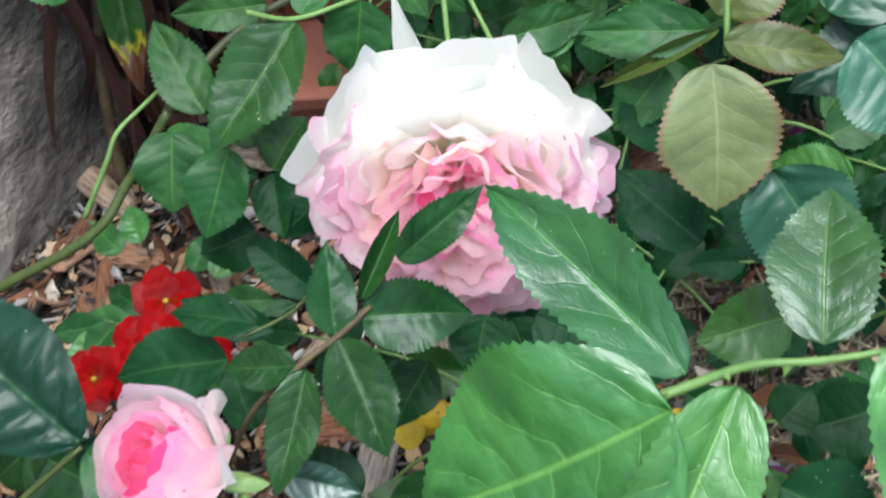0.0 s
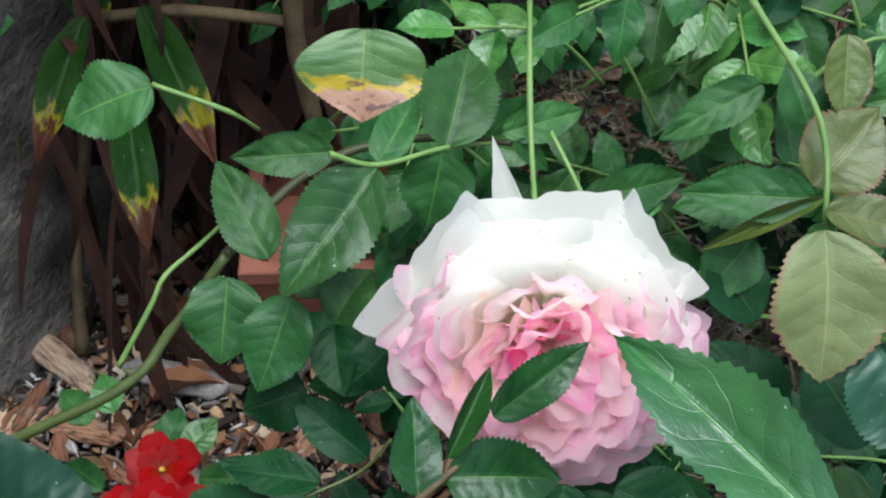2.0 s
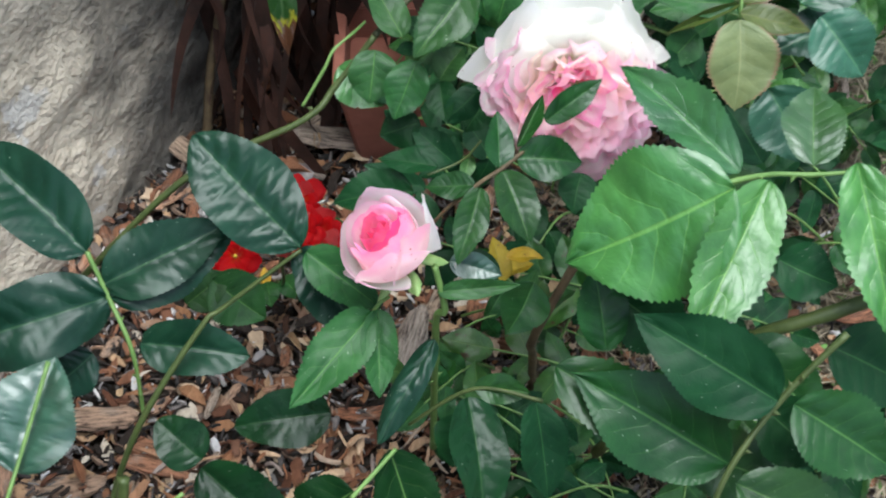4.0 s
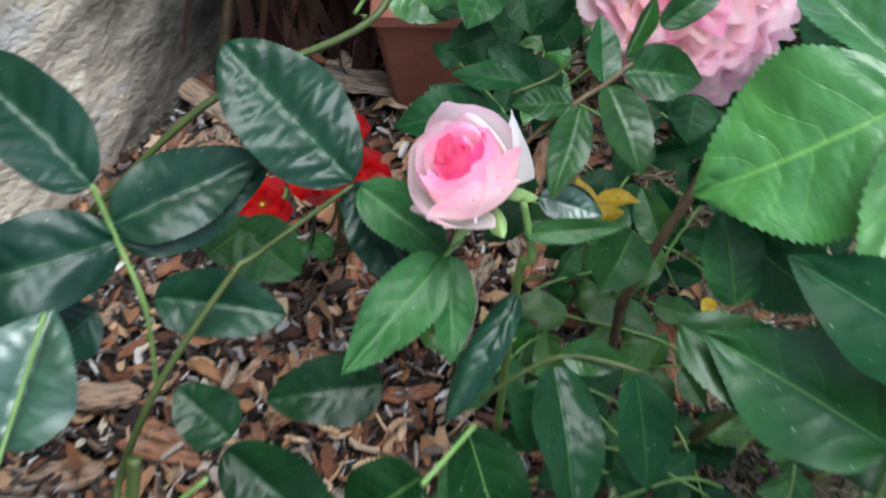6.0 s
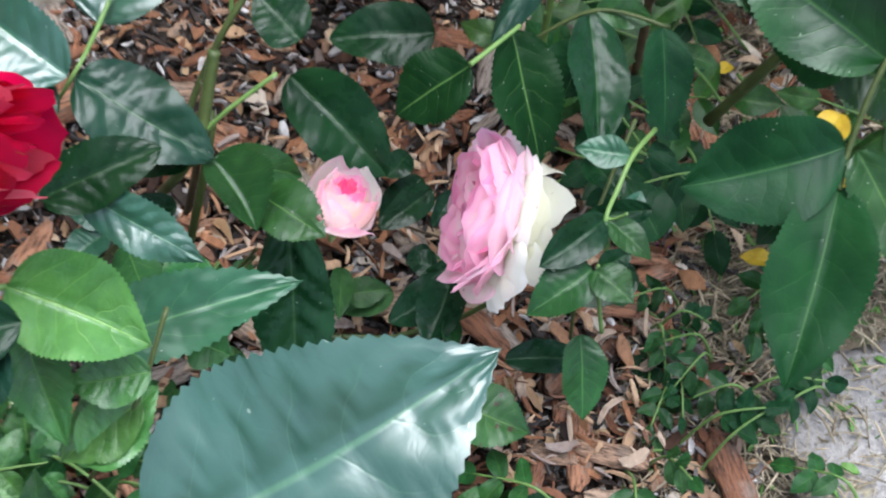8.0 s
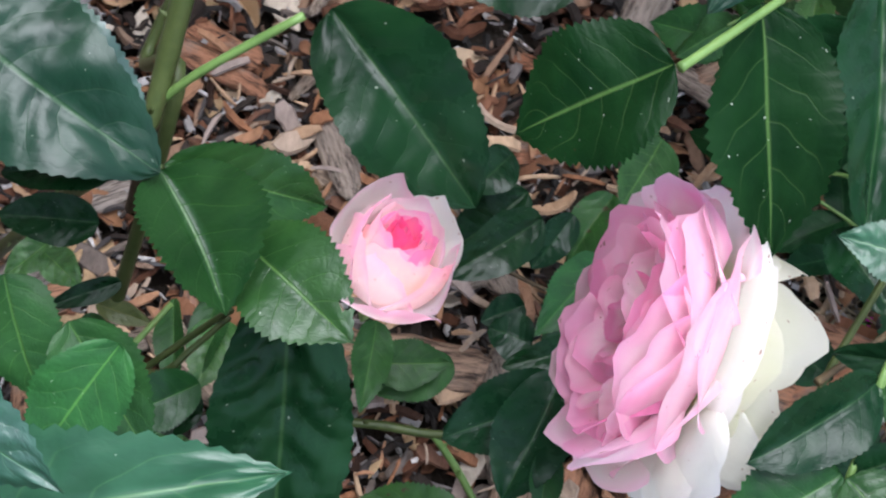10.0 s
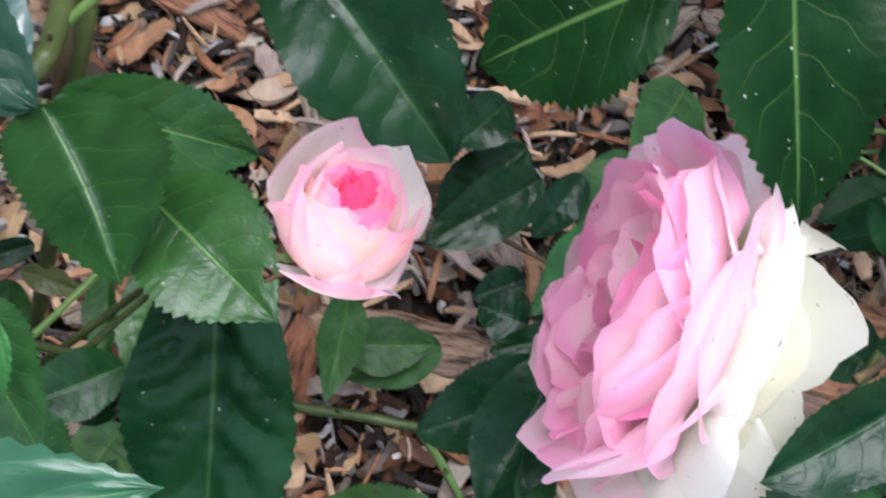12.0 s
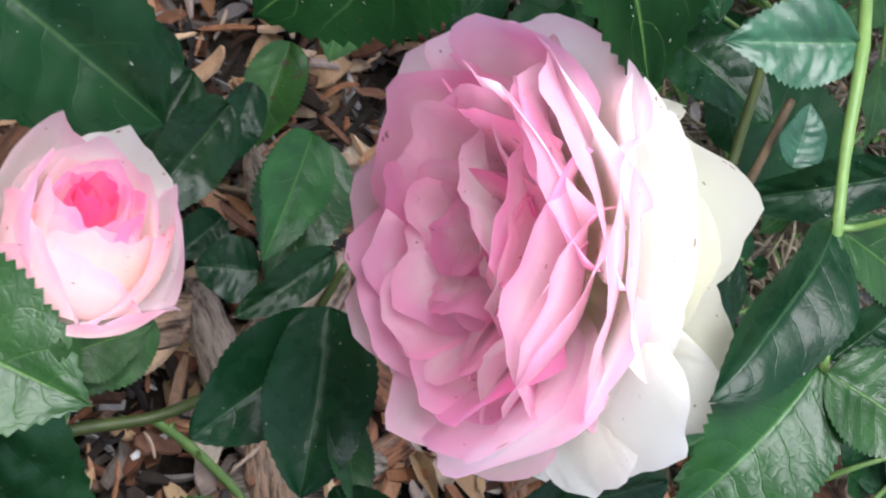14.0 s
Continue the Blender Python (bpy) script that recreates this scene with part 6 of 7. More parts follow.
# ---------------------------------------------------------------- shrub behind the roses
def shrub(name, label, count, box, sizes, mats, seed, towards):
    """A thicket of small leaves on thin branching twigs inside a box ((x0, x1), (y0, y1), (z0, z1))."""
    rng = random.Random(seed)
    (x0, x1), (y0, y1), (z0, z1) = box
    ob = plant(name, ((x0 + x1) / 2, (y0 + y1) / 2, 0), label, "shrub")
    sprays = count // 5
    for _ in range(sprays):
        foot = Vector((rng.uniform(x0, x1), rng.uniform(y0, y1), rng.uniform(z0, z1)))
        run = Vector((rng.uniform(-1, 1), rng.uniform(-1, 0.5), rng.uniform(-0.5, 0.4))).normalized()
        size = rng.uniform(*sizes)
        up = (Vector(towards) + Vector((rng.uniform(-0.5, 0.5), rng.uniform(-0.5, 0.5), rng.uniform(-0.3, 0.5)))).normalized()
        across = run.cross(up).normalized()
        mat = rng.choice(mats)
        end = foot + run * size * 1.9
        stem(ob, (foot - run * size * 1.2 - Vector((0, 0, 0.03)), foot, end), 0.0011, 0.0006, STEM_PALE, "twig")
        for p, side in ((0.25, 1), (0.25, -1), (1.0, 1), (1.0, -1), (1.8, 0)):
            at = foot + run * size * p
            way = (run * (0.55 if side else 1.0) + across * side * 0.9 + Vector((0, 0, rng.uniform(-0.35, 0.1)))).normalized()
            ln = size * rng.uniform(0.8, 1.15)
            leaf(ob, at, at + way * ln, ln * rng.uniform(0.55, 0.72), up + Vector((rng.uniform(-0.3, 0.3), 0, rng.uniform(-0.3, 0.3))), mat, rng.choice((0, 0, 1, 2, 4)), small=True)
    return ob


VIEW = (0.0, -0.62, 0.78)
shrub("shrub", "dense shrub of small green leaves behind the roses", 560, ((0.06, 0.46), (0.44, 0.66), (0.10, 0.34)), (0.020, 0.032), (LEAF_GREEN, LEAF_GREEN, LEAF_LIGHT, LEAF_SHADED), 5, VIEW)
shrub("shrub", "shaded dark green thicket under the roses", 220, ((0.08, 0.40), (0.30, 0.56), (0.04, 0.16)), (0.024, 0.036), (LEAF_SHADED, LEAF_GREEN, LEAF_SHADED), 6, VIEW)
shrub("shrub", "shaded low leaves under the rose canes", 130, ((0.08, 0.30), (0.12, 0.32), (0.05, 0.13)), (0.024, 0.036), (LEAF_SHADED, LEAF_GREEN, LEAF_SPOT), 7, VIEW)
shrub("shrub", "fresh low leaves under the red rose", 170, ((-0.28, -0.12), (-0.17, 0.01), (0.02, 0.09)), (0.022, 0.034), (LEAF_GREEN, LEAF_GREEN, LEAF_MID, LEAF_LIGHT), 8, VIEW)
shrub("shrub", "shaded low leaves below the sideways bloom", 110, ((-0.08, 0.16), (-0.13, -0.02), (0.01, 0.06)), (0.020, 0.030), (LEAF_MID, LEAF_SHADED, LEAF_GREEN), 14, VIEW)
shrub("shrub", "low green weeds beside the stone slab", 110, ((0.13, 0.24), (-0.02, 0.14), (0.01, 0.05)), (0.010, 0.018), (LEAF_GREEN, LEAF_SHADED, LEAF_MID), 15, VIEW)
shrub("shrub", "bright leaves beyond the shrub", 300, ((0.20, 0.62), (0.40, 0.78), (0.16, 0.40)), (0.022, 0.036), (LEAF_LIGHT, LEAF_GREEN), 9, VIEW)


# added canopy, out of view, that blocks light from wall and background
shrub("shrub", "unseen leafy branches added above the wall side to shade it", 520, ((-0.24, 0.52), (0.62, 0.98), (0.46, 0.62)), (0.040, 0.055), (LEAF_GREEN, LEAF_DARK), 10, (0, 0, 1))


# a second unseen canopy, added to darken the wall's foot
shrub("shrub", "unseen leafy branches added to shade the foot of the wall", 80, ((-0.34, -0.06), (0.56, 0.92), (0.47, 0.60)), (0.040, 0.055), (LEAF_GREEN, LEAF_DARK), 12, (0, 0, 1))


# ---------------------------------------------------------------- strap-leaved plant by the wall
def strap_mesh(name, length, width, droop, twist, mat, seed):
    """A long leaf that arches over and hangs, keeled along its middle."""
    rng = random.Random(seed)
    p = rng.uniform(0, 6)

    def place(u, v):
        s = u * 2 - 1
        a = 0.35 - 0.62 * droop * v
        w = width * 0.5 * (0.5 + 0.5 * math.sin(min(1, v * 1.6 + 0.1) * math.pi / 2)) * (1 - v ** 5)
        y = length * (math.sin(0.35) - math.sin(a)) / (0.62 * droop) * 0.35
        z = -length * v + 0.3 * length * (math.cos(a) - math.cos(0.35))
        tw = twist * v
        return (s * w * math.cos(tw) + 0.006 * math.sin(v * 6 + p), y + s * w * math.sin(tw) * 0.4, z + abs(s) * w * 0.35 + s * w * math.sin(tw))

    return grid_mesh(name, 4, 16, place, mat)


strap_plant = plant("strap_leaved_plant", (-0.05, 0.56, 0), "strap leaved plant with yellow brown tips and dead hanging leaves", "plant")
rng = random.Random(21)
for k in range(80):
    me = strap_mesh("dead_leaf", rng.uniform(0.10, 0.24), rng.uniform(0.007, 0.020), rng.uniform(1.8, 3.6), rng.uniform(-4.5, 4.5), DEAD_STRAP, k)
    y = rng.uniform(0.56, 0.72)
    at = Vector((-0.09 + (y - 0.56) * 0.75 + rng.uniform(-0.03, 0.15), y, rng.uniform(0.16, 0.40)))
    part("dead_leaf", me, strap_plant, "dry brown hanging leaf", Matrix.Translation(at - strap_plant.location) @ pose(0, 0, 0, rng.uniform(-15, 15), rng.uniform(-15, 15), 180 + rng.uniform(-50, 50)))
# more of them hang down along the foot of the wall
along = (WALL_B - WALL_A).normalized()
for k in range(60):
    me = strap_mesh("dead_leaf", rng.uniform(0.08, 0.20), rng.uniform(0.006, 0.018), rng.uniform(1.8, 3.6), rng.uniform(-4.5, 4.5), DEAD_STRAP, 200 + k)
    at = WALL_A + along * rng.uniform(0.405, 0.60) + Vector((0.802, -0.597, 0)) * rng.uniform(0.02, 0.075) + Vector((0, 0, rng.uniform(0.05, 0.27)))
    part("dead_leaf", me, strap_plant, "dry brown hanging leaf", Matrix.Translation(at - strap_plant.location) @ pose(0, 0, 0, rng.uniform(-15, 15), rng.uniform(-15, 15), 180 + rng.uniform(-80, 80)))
# a live rosette arches unseen over the dead leaves, added to shade them
for k in range(60):
    a = k * 2.39996
    at = Vector((0.0 + 0.05 * math.cos(a), 0.70 + 0.05 * math.sin(a), 0.42 + 0.002 * k))
    end = at + Vector((math.cos(a) * rng.uniform(0.14, 0.24), math.sin(a) * rng.uniform(0.10, 0.18), rng.uniform(-0.03, 0.05)))
    leaf(strap_plant, at, end, rng.uniform(0.022, 0.034), (0, -0.2, 1), STRAP_GREEN, rng.choice((1, 4)), "strap_leaf")


def hang_strap(base, tip, width, facing):
    return leaf(strap_plant, base, tip, width, facing, STRAP_GREEN, 1, "strap_leaf", "green strap leaf with browned tip")


hang_strap((-0.058, 0.546, 0.254), (-0.085, 0.485, 0.219), 0.019, (0.11, -0.45, 0.88))
hang_strap((-0.033, 0.487, 0.258), (-0.027, 0.424, 0.222), 0.019, (0.11, -0.45, 0.88))
hang_strap((-0.030, 0.549, 0.256), (0.002, 0.480, 0.215), 0.022, (0.11, -0.45, 0.88))
hang_strap((-0.012, 0.593, 0.240), (-0.004, 0.542, 0.213), 0.018, (0.11, -0.45, 0.88))
hang_strap((-0.070, 0.592, 0.239), (-0.053, 0.561, 0.227), 0.0201, (0.11, -0.45, 0.88))

# a forked climber stem against the wall
climber = plant("climber", (-0.13, 0.53, 0), "thin leafless climber stems against the wall with a few leaves", "climber")
stem(climber, ((-0.145, 0.511, 0.021), (-0.140, 0.524, 0.045), (-0.159, 0.524, 0.070), (-0.126, 0.540, 0.109), (-0.109, 0.561, 0.191), (-0.098, 0.590, 0.265)), 0.0016, 0.001, STEM_BROWN)
stem(climber, ((-0.106, 0.512, 0.024), (-0.096, 0.533, 0.092), (-0.079, 0.555, 0.161), (-0.061, 0.588, 0.265)), 0.004, 0.003, STEM_BROWN)
stem(climber, ((0.047, 0.522, 0.292), (0.045, 0.516, 0.249), (0.051, 0.508, 0.178)), 0.005, 0.004, STEM_BROWN)
stem(climber, ((-0.072, 0.572, 0.226), (-0.013, 0.543, 0.256), (0.046, 0.520, 0.264)), 0.003, 0.003, STEM_BROWN)
leaf(climber, (-0.138, 0.578, 0.229), (-0.165, 0.565, 0.231), 0.0283, (0.09, -0.46, 0.88), LEAF_GREEN, 1)
leaf(climber, (-0.126, 0.559, 0.240), (-0.097, 0.554, 0.249), 0.0325, (0.09, -0.46, 0.88), LEAF_GREEN, 1)
leaf(climber, (-0.147, 0.567, 0.194), (-0.128, 0.537, 0.183), 0.0263, (0.09, -0.46, 0.88), LEAF_GREEN, 1)
leaf(climber, (-0.139, 0.544, 0.176), (-0.157, 0.531, 0.178), 0.0287, (0.09, -0.46, 0.88), LEAF_GREEN, 1)
leaf(climber, (-0.111, 0.551, 0.208), (-0.133, 0.556, 0.224), 0.0236, (0.09, -0.46, 0.88), LEAF_GREEN, 1)
leaf(climber, (-0.183, 0.527, 0.135), (-0.170, 0.538, 0.158), 0.0243, (0.09, -0.46, 0.88), LEAF_GREEN, 1)


# ---------------------------------------------------------------- terracotta pot
def pot_mesh(half_top, half_foot, height, wall):
    """A square tapering pot with a rim and an open inside."""
    bm = bmesh.new()
    rings = []
    for half, z in ((half_foot - wall, 0.002), (half_foot, 0.0), (half_top, height - 0.018), (half_top + 0.001, height - 0.012), (half_top + 0.002, height - 0.002), (half_top + 0.001, height), (half_top - wall, height), (half_top - wall - 0.002, height - 0.03), (0.001, height - 0.03)):
        c = min(0.004, half * 0.3)
        ring = []
        for sx, sy in ((1, 1), (-1, 1), (-1, -1), (1, -1)):
            pair = [(sx * half, sy * (half - c)), (sx * (half - c), sy * half)]
            ring += [bm.verts.new((*q, z)) for q in (pair if sx * sy > 0 else pair[::-1])]
        rings.append(ring)
    for a, b in zip(rings, rings[1:]):
        for i in range(8):
            bm.faces.new((a[i], a[(i + 1) % 8], b[(i + 1) % 8], b[i]))
    bm.faces.new(rings[0][::-1])
    return finish(bm, "pot", TERRACOTTA, False)


def pot_rim_mesh(half, z, height, proud):
    """The thickened square lip of the pot."""
    bm = bmesh.new()
    rings = []
    for h, zz in ((half, z - height), (half + proud, z - height), (half + proud, z - 0.001), (half + proud - 0.001, z), (half - 0.006, z), (half - 0.006, z - height)):
        rings.append([bm.verts.new((sx * h, sy * h, zz)) for sx, sy in ((1, 1), (-1, 1), (-1, -1), (1, -1))])
    for a, b in zip(rings, rings[1:] + rings[:1]):
        for i in range(4):
            bm.faces.new((a[i], a[(i + 1) % 4], b[(i + 1) % 4], b[i]))
    return finish(bm, "rim", TERRACOTTA, False)


pot = thing("terracotta_pot", pot_mesh(0.041, 0.028, 0.115, 0.005), "square tapered terracotta pot standing on the mulch", "flower pot", "", pose(0.045, 0.530, 0.0, 0, 0, -4))
part("rim", pot_rim_mesh(0.0432, 0.1162, 0.010, 0.0012), pot)


# ---------------------------------------------------------------- small scarlet flowers
def small_flower(parent, at, size, mat, seed, facing, label, rings=2):
    b = flower_heart(parent, "bloom", frame_of(at, facing, (0, 1, 0.3)), size * 0.16, size * 0.2, STEM_PALE, label)
    whorl(b, mat, size, 5, seed * 20, 360, (0.06, 0.0), (0.60, 0.02), (0.98, 0.30), 96, 0.16, 0.07, 0.0, seed)
    if rings > 1:
        whorl(b, mat, size, 5, seed * 20 + 36, 360, (0.05, 0.02), (0.45, 0.10), (0.68, 0.46), 92, 0.12, 0.06, 0.0, seed + 1)
        centre = grid_mesh("stamen_tuft", 8, 5, lambda u, v: (size * 0.10 * math.sin(v * 1.6) * math.cos(u * 6.283), size * 0.10 * math.sin(v * 1.6) * math.sin(u * 6.283), size * (0.12 + 0.10 * math.cos(v * 1.6))), LEAF_YELLOW)
        part("stamen_tuft", centre, b, "yellow stamen tuft")
    return b


scarlet = plant("miniature_rose", (-0.055, 0.40, 0), "low miniature rose with scarlet flowers above the mulch", "flowers")
for k, at in enumerate(((-0.070, 0.317, 0.142), (-0.024, 0.308, 0.182), (-0.024, 0.335, 0.178), (-0.012, 0.314, 0.168), (-0.040, 0.322, 0.160))):
    small_flower(scarlet, at, 0.0155, PETAL_SCARLET, 71 + 3 * k, (0.1 * (k - 1), -0.55, 0.8), "open scarlet flower")
    stem(scarlet, (at, (at[0] * 0.8 - 0.012, at[1] + 0.03, 0.06), (-0.055, 0.40, -0.005)), 0.0011, 0.0014, STEM_GREEN)
for k in range(16):
    a = k * 2.4
    at = Vector((-0.06 + 0.035 * math.cos(a), 0.395 + 0.03 * math.sin(a), 0.018 + 0.012 * (k % 8)))
    leaf(scarlet, at, at + Vector((0.030 * math.cos(a), 0.024 * math.sin(a), 0.004)), 0.018, (0, -0.4, 0.9), LEAF_GREEN if k % 3 else LEAF_LIGHT, k % 3)

# ---------------------------------------------------------------- yellowed and fallen leaves
def loose_leaf(name, at, size, turn, mat, label, category, lift=0.0):
    rot = Euler((0.2 * math.sin(turn * 3), 0.2 * math.cos(turn * 2), turn)).to_matrix()
    ob = plant(name, (at[0], at[1], at[2]), label, category)
    leaf(ob, Vector(at), Vector(at) + rot @ Vector((0, size, lift)), size * (0.34 if name == "dry_leaf" else 0.6), rot @ Vector((0, 0, 1)), mat, 6 if name == "dry_leaf" else 1, "blade")
    return ob


loose_leaf("yellow_leaf", (0.098, 0.222, 0.231), 0.026, 0.2, LEAF_YELLOW, "yellow spotted rose leaf caught low in the bush", "leaf", 0.012)
loose_leaf("yellow_leaf", (0.097, 0.231, 0.225), 0.024, -1.2, LEAF_YELLOW, "yellow spotted rose leaf caught low in the bush", "leaf", 0.0)
loose_leaf("yellow_leaf", (0.101, 0.228, 0.248), 0.022, -1.7, LEAF_YELLOW, "yellow spotted rose leaf caught low in the bush", "leaf", 0.0)
loose_leaf("yellow_leaf", (-0.060, 0.371, 0.025), 0.014, 0.1, LEAF_YELLOW, "small yellow leaf fallen on the mulch", "leaf", 0.008)
loose_leaf("yellow_leaf", (0.179, 0.039, 0.282), 0.03, 2.6, LEAF_YELLOW, "yellow spotted rose leaf caught low in the bush", "leaf", -0.01)
loose_leaf("yellow_leaf", (0.187, 0.021, 0.266), 0.022, 2.2, LEAF_YELLOW, "yellow spotted rose leaf caught low in the bush", "leaf", -0.01)
loose_leaf("yellow_leaf", (0.214, 0.132, 0.040), 0.022, 1.2, LEAF_YELLOW, "yellow spotted rose leaf caught low in the bush", "leaf", 0)
loose_leaf("yellow_leaf", (0.202, 0.311, 0.020), 0.018, -0.6, LEAF_YELLOW, "yellow leaf fallen on the mulch", "leaf", 0)
loose_leaf("yellow_leaf", (0.175, 0.336, 0.020), 0.02, 0.6, LEAF_YELLOW, "yellow leaf fallen on the mulch", "leaf", 0)
loose_leaf("fallen_petal", (0.139, 0.335, 0.012), 0.011, 0.0, PETAL_MAGENTA, "small magenta flower petal fallen on the ground", "petal", 0)
loose_leaf("fallen_petal", (0.156, 0.163, 0.012), 0.011, 1.3, PETAL_MAGENTA, "small magenta flower petal fallen on the ground", "petal", 0)
loose_leaf("fallen_petal", (0.344, 0.135, 0.012), 0.011, 2.6, PETAL_MAGENTA, "small magenta flower petal fallen on the ground", "petal", 0)
loose_leaf("fallen_petal", (0.254, 0.288, 0.012), 0.011, 3.9000000000000004, PETAL_MAGENTA, "small magenta flower petal fallen on the ground", "petal", 0)
loose_leaf("fallen_petal", (0.132, 0.345, 0.012), 0.011, 5.2, PETAL_MAGENTA, "small magenta flower petal fallen on the ground", "petal", 0)
loose_leaf("fallen_petal", (0.402, 0.349, 0.012), 0.011, 6.5, PETAL_MAGENTA, "small magenta flower petal fallen on the ground", "petal", 0)
loose_leaf("fallen_petal", (0.305, 0.494, 0.012), 0.011, 7.800000000000001, PETAL_MAGENTA, "small magenta flower petal fallen on the ground", "petal", 0)
loose_leaf("fallen_petal", (0.330, 0.467, 0.012), 0.011, 9.1, PETAL_MAGENTA, "small magenta flower petal fallen on the ground", "petal", 0)
loose_leaf("dry_leaf", (0.273, 0.324, 0.020), 0.03, 1.6, DRY_CURL, "dry brown curled leaf on the mulch", "leaf", 0.004)
loose_leaf("dry_leaf", (0.269, 0.308, 0.020), 0.026, -1.4, DRY_CURL, "dry brown curled leaf on the mulch", "leaf", 0.004)
loose_leaf("dry_leaf", (0.277, 0.284, 0.020), 0.03, 1.2, DRY_CURL, "dry brown curled leaf on the mulch", "leaf", 0.004)
loose_leaf("dry_leaf", (-0.187, 0.218, 0.020), 0.02, 0.4, DRY_CURL, "dry brown curled leaf on the mulch", "leaf", 0.004)
loose_leaf("dry_leaf", (-0.092, 0.146, 0.020), 0.04, -1.7, DRY_CURL, "dry brown curled leaf on the mulch", "leaf", 0.004)
loose_leaf("dry_leaf", (-0.064, 0.476, 0.020), 0.04, -1.3, DRY_CURL, "dry brown curled leaf on the mulch", "leaf", 0.004)
loose_leaf("dry_leaf", (-0.106, 0.124, 0.020), 0.02, -1.9, DRY_CURL, "dry brown curled leaf on the mulch", "leaf", 0.004)
loose_leaf("dry_leaf", (-0.095, 0.130, 0.020), 0.02, 1.1, DRY_CURL, "dry brown curled leaf on the mulch", "leaf", 0.004)
loose_leaf("dry_leaf", (-0.032, 0.537, 0.020), 0.03, 1.6, DRY_CURL, "dry brown curled leaf on the mulch", "leaf", 0.004)
loose_leaf("dry_leaf", (-0.019, 0.507, 0.022), 0.017, 0.0, DRY_TAN, "small dry tan leaf lying on the mulch", "leaf", 0.004)
loose_leaf("dry_leaf", (0.012, 0.496, 0.022), 0.014, 1.9, DRY_TAN, "small dry tan leaf lying on the mulch", "leaf", 0.004)
loose_leaf("dry_leaf", (-0.044, 0.330, 0.022), 0.016, 3.8, DRY_TAN, "small dry tan leaf lying on the mulch", "leaf", 0.004)
loose_leaf("dry_leaf", (0.027, 0.482, 0.022), 0.015, 5.699999999999999, DRY_TAN, "small dry tan leaf lying on the mulch", "leaf", 0.004)
loose_leaf("dry_leaf", (-0.088, 0.433, 0.022), 0.02, 7.6, DRY_TAN, "small dry tan leaf lying on the mulch", "leaf", 0.004)
loose_leaf("dry_leaf", (-0.032, 0.442, 0.022), 0.018, 9.5, DRY_TAN, "small dry tan leaf lying on the mulch", "leaf", 0.004)
loose_leaf("dry_leaf", (-0.067, 0.445, 0.022), 0.02, 11.399999999999999, DRY_TAN, "small dry tan leaf lying on the mulch", "leaf", 0.004)
loose_leaf("dry_leaf", (-0.125, 0.250, 0.022), 0.018, 13.299999999999999, DRY_TAN, "small dry tan leaf lying on the mulch", "leaf", 0.004)
loose_leaf("dry_leaf", (-0.083, 0.175, 0.022), 0.016, 15.2, DRY_TAN, "small dry tan leaf lying on the mulch", "leaf", 0.004)
loose_leaf("dry_leaf", (-0.048, 0.095, 0.022), 0.016, 17.099999999999998, DRY_TAN, "small dry tan leaf lying on the mulch", "leaf", 0.004)
loose_leaf("dry_leaf", (-0.053, 0.078, 0.022), 0.014, 19.0, DRY_TAN, "small dry tan leaf lying on the mulch", "leaf", 0.004)
loose_leaf("dry_leaf", (-0.054, 0.063, 0.022), 0.016, 20.9, DRY_TAN, "small dry tan leaf lying on the mulch", "leaf", 0.004)
loose_leaf("dry_leaf", (-0.136, 0.159, 0.022), 0.02, 22.799999999999997, DRY_TAN, "small dry tan leaf lying on the mulch", "leaf", 0.004)
loose_leaf("dry_leaf", (-0.074, 0.126, 0.022), 0.012, 24.7, DRY_TAN, "small dry tan leaf lying on the mulch", "leaf", 0.004)
loose_leaf("dry_leaf", (-0.073, 0.111, 0.022), 0.016, 26.599999999999998, DRY_TAN, "small dry tan leaf lying on the mulch", "leaf", 0.004)
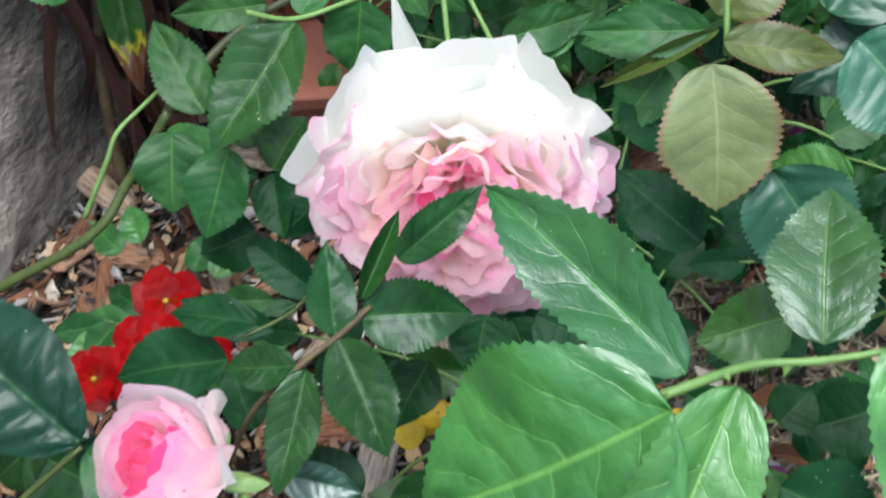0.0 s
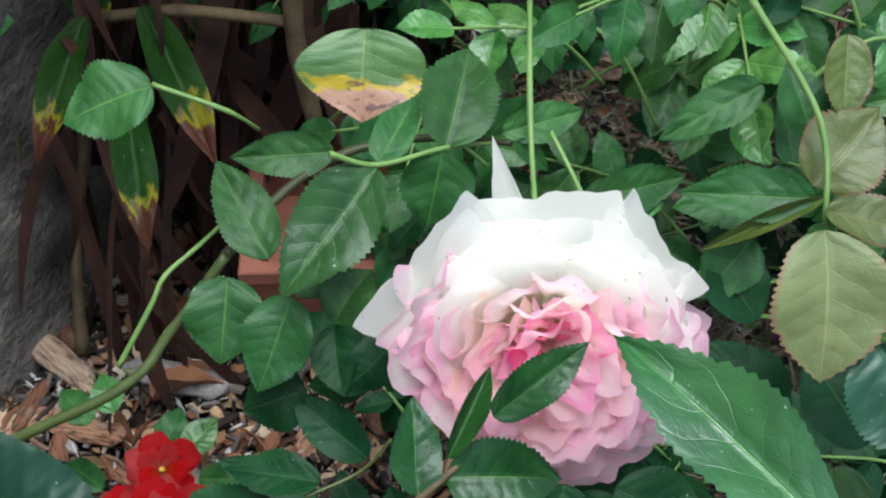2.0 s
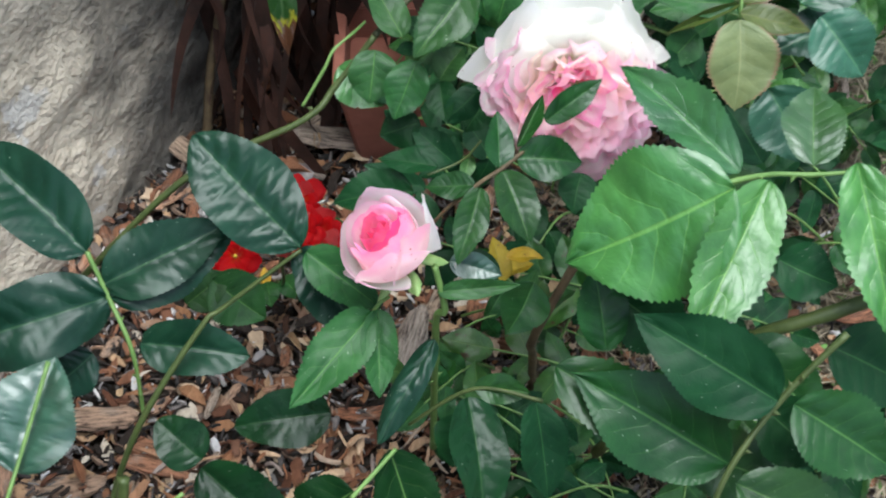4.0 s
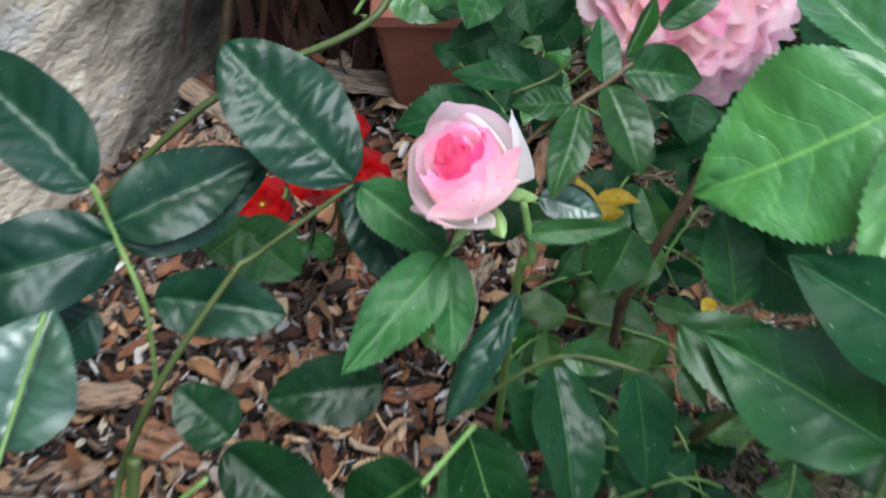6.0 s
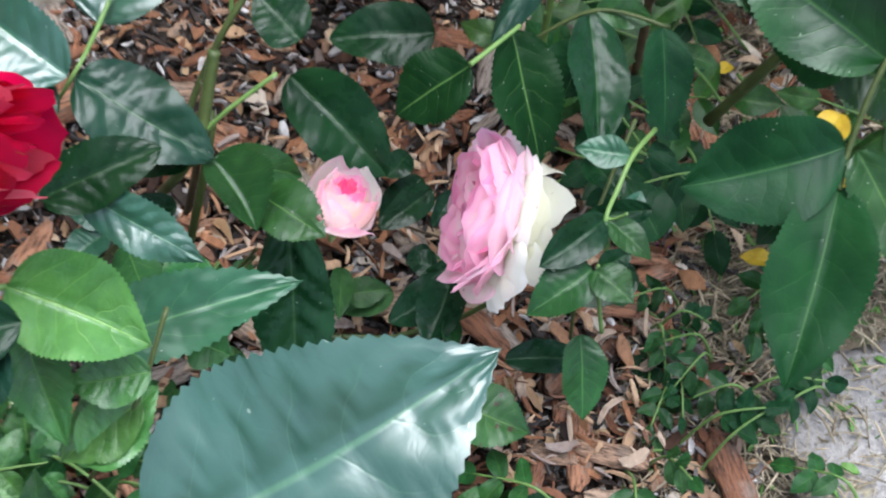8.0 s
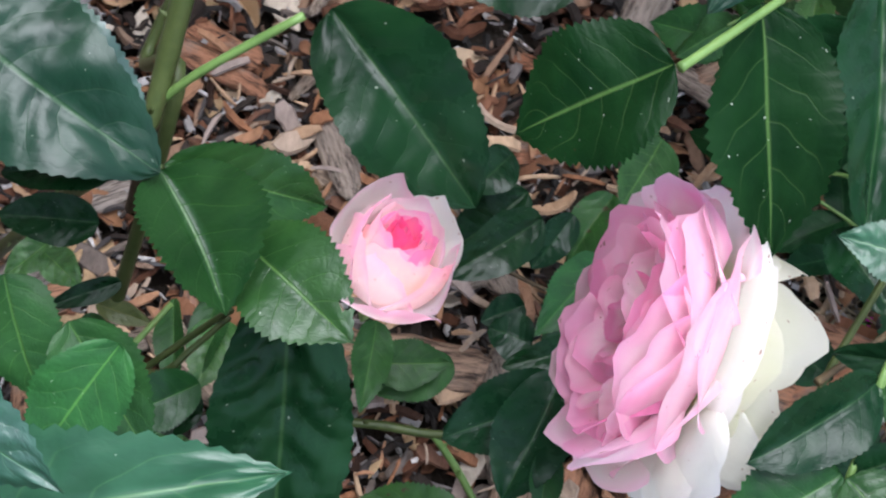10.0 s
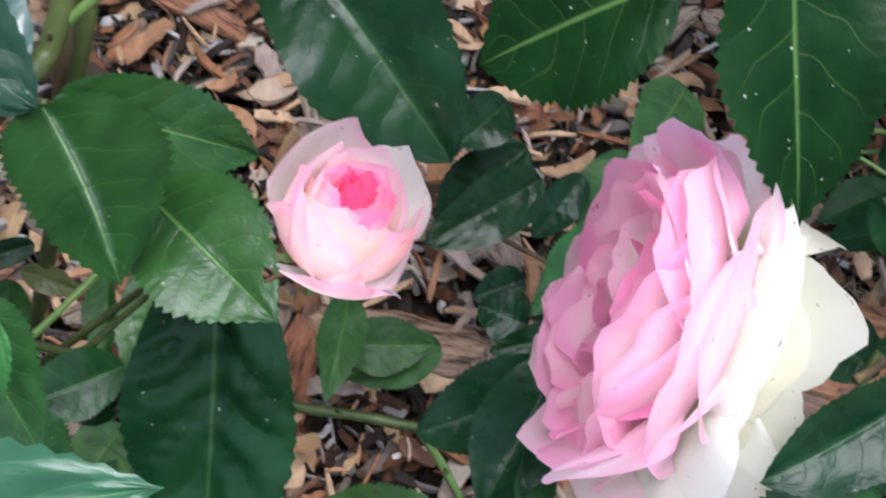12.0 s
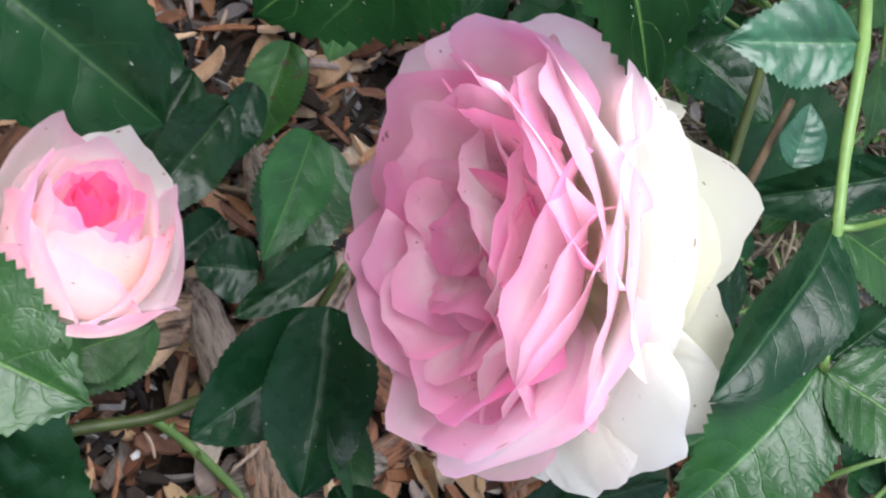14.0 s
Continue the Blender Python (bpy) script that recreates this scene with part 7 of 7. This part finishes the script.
loose_leaf("dry_leaf", (0.048, 0.052, 0.022), 0.016, 28.5, DRY_TAN, "small dry tan leaf lying on the mulch", "leaf", 0.004)
loose_leaf("dry_leaf", (0.169, 0.026, 0.022), 0.016, 30.4, DRY_TAN, "small dry tan leaf lying on the mulch", "leaf", 0.004)

# ---------------------------------------------------------------- paving beside the bed
def slab_mesh(w, d, h, seed):
    bm = bmesh.new()
    n = 26
    vs = []
    for j in range(n + 1):
        row = []
        for i in range(n + 1):
            u, v = i / n - 0.5, j / n - 0.5
            x, y = u * w, v * d
            e = min(0.5 - abs(u), 0.5 - abs(v))
            x += 0.020 * noise.noise((u * 7, v * 7, seed)) * (1 if e < 0.03 else 0.3)
            y += 0.020 * noise.noise((u * 7, v * 7, seed + 5)) * (1 if e < 0.03 else 0.3)
            z = h + 0.003 * noise.noise((x * 22, y * 22, seed)) + 0.0015 * noise.noise((x * 80, y * 80, seed)) - 0.006 * max(0.0, 1 - e * 30)
            row.append(bm.verts.new((x, y, z)))
        vs.append(row)
    for j in range(n):
        for i in range(n):
            bm.faces.new((vs[j][i], vs[j][i + 1], vs[j + 1][i + 1], vs[j + 1][i]))
    rim = [vs[0][i] for i in range(n + 1)] + [vs[j][n] for j in range(1, n + 1)] + [vs[n][i] for i in range(n - 1, -1, -1)] + [vs[j][0] for j in range(n - 1, 0, -1)]
    low = [bm.verts.new((q.co.x, q.co.y, -0.02)) for q in rim]
    for k in range(len(rim)):
        bm.faces.new((rim[k], low[k], low[(k + 1) % len(rim)], rim[(k + 1) % len(rim)]))
    return finish(bm, "paving_slab", PAVING)


slab = new("pavement", slab_mesh(0.42, 0.42, 0.006, 3))
slab.matrix_world = pose(0.44, -0.085, 0, 0, 0, 6)
tagged(slab, "weathered grey paving slab sunk in dry grass", "pavement", "", "structure")

lay_bark(290, 77)

# a weathered grey chunk of wood by the pot
wood = thing("wood_chunk", BARK_KINDS[2].copy(), "weathered grey chunk of wood lying by the pot", "wood", "", pose(-0.052, 0.492, 0.018, 6, -8, 74) @ Matrix.Scale(0.062, 4))
wood.data.materials[0] = GREY_WOOD
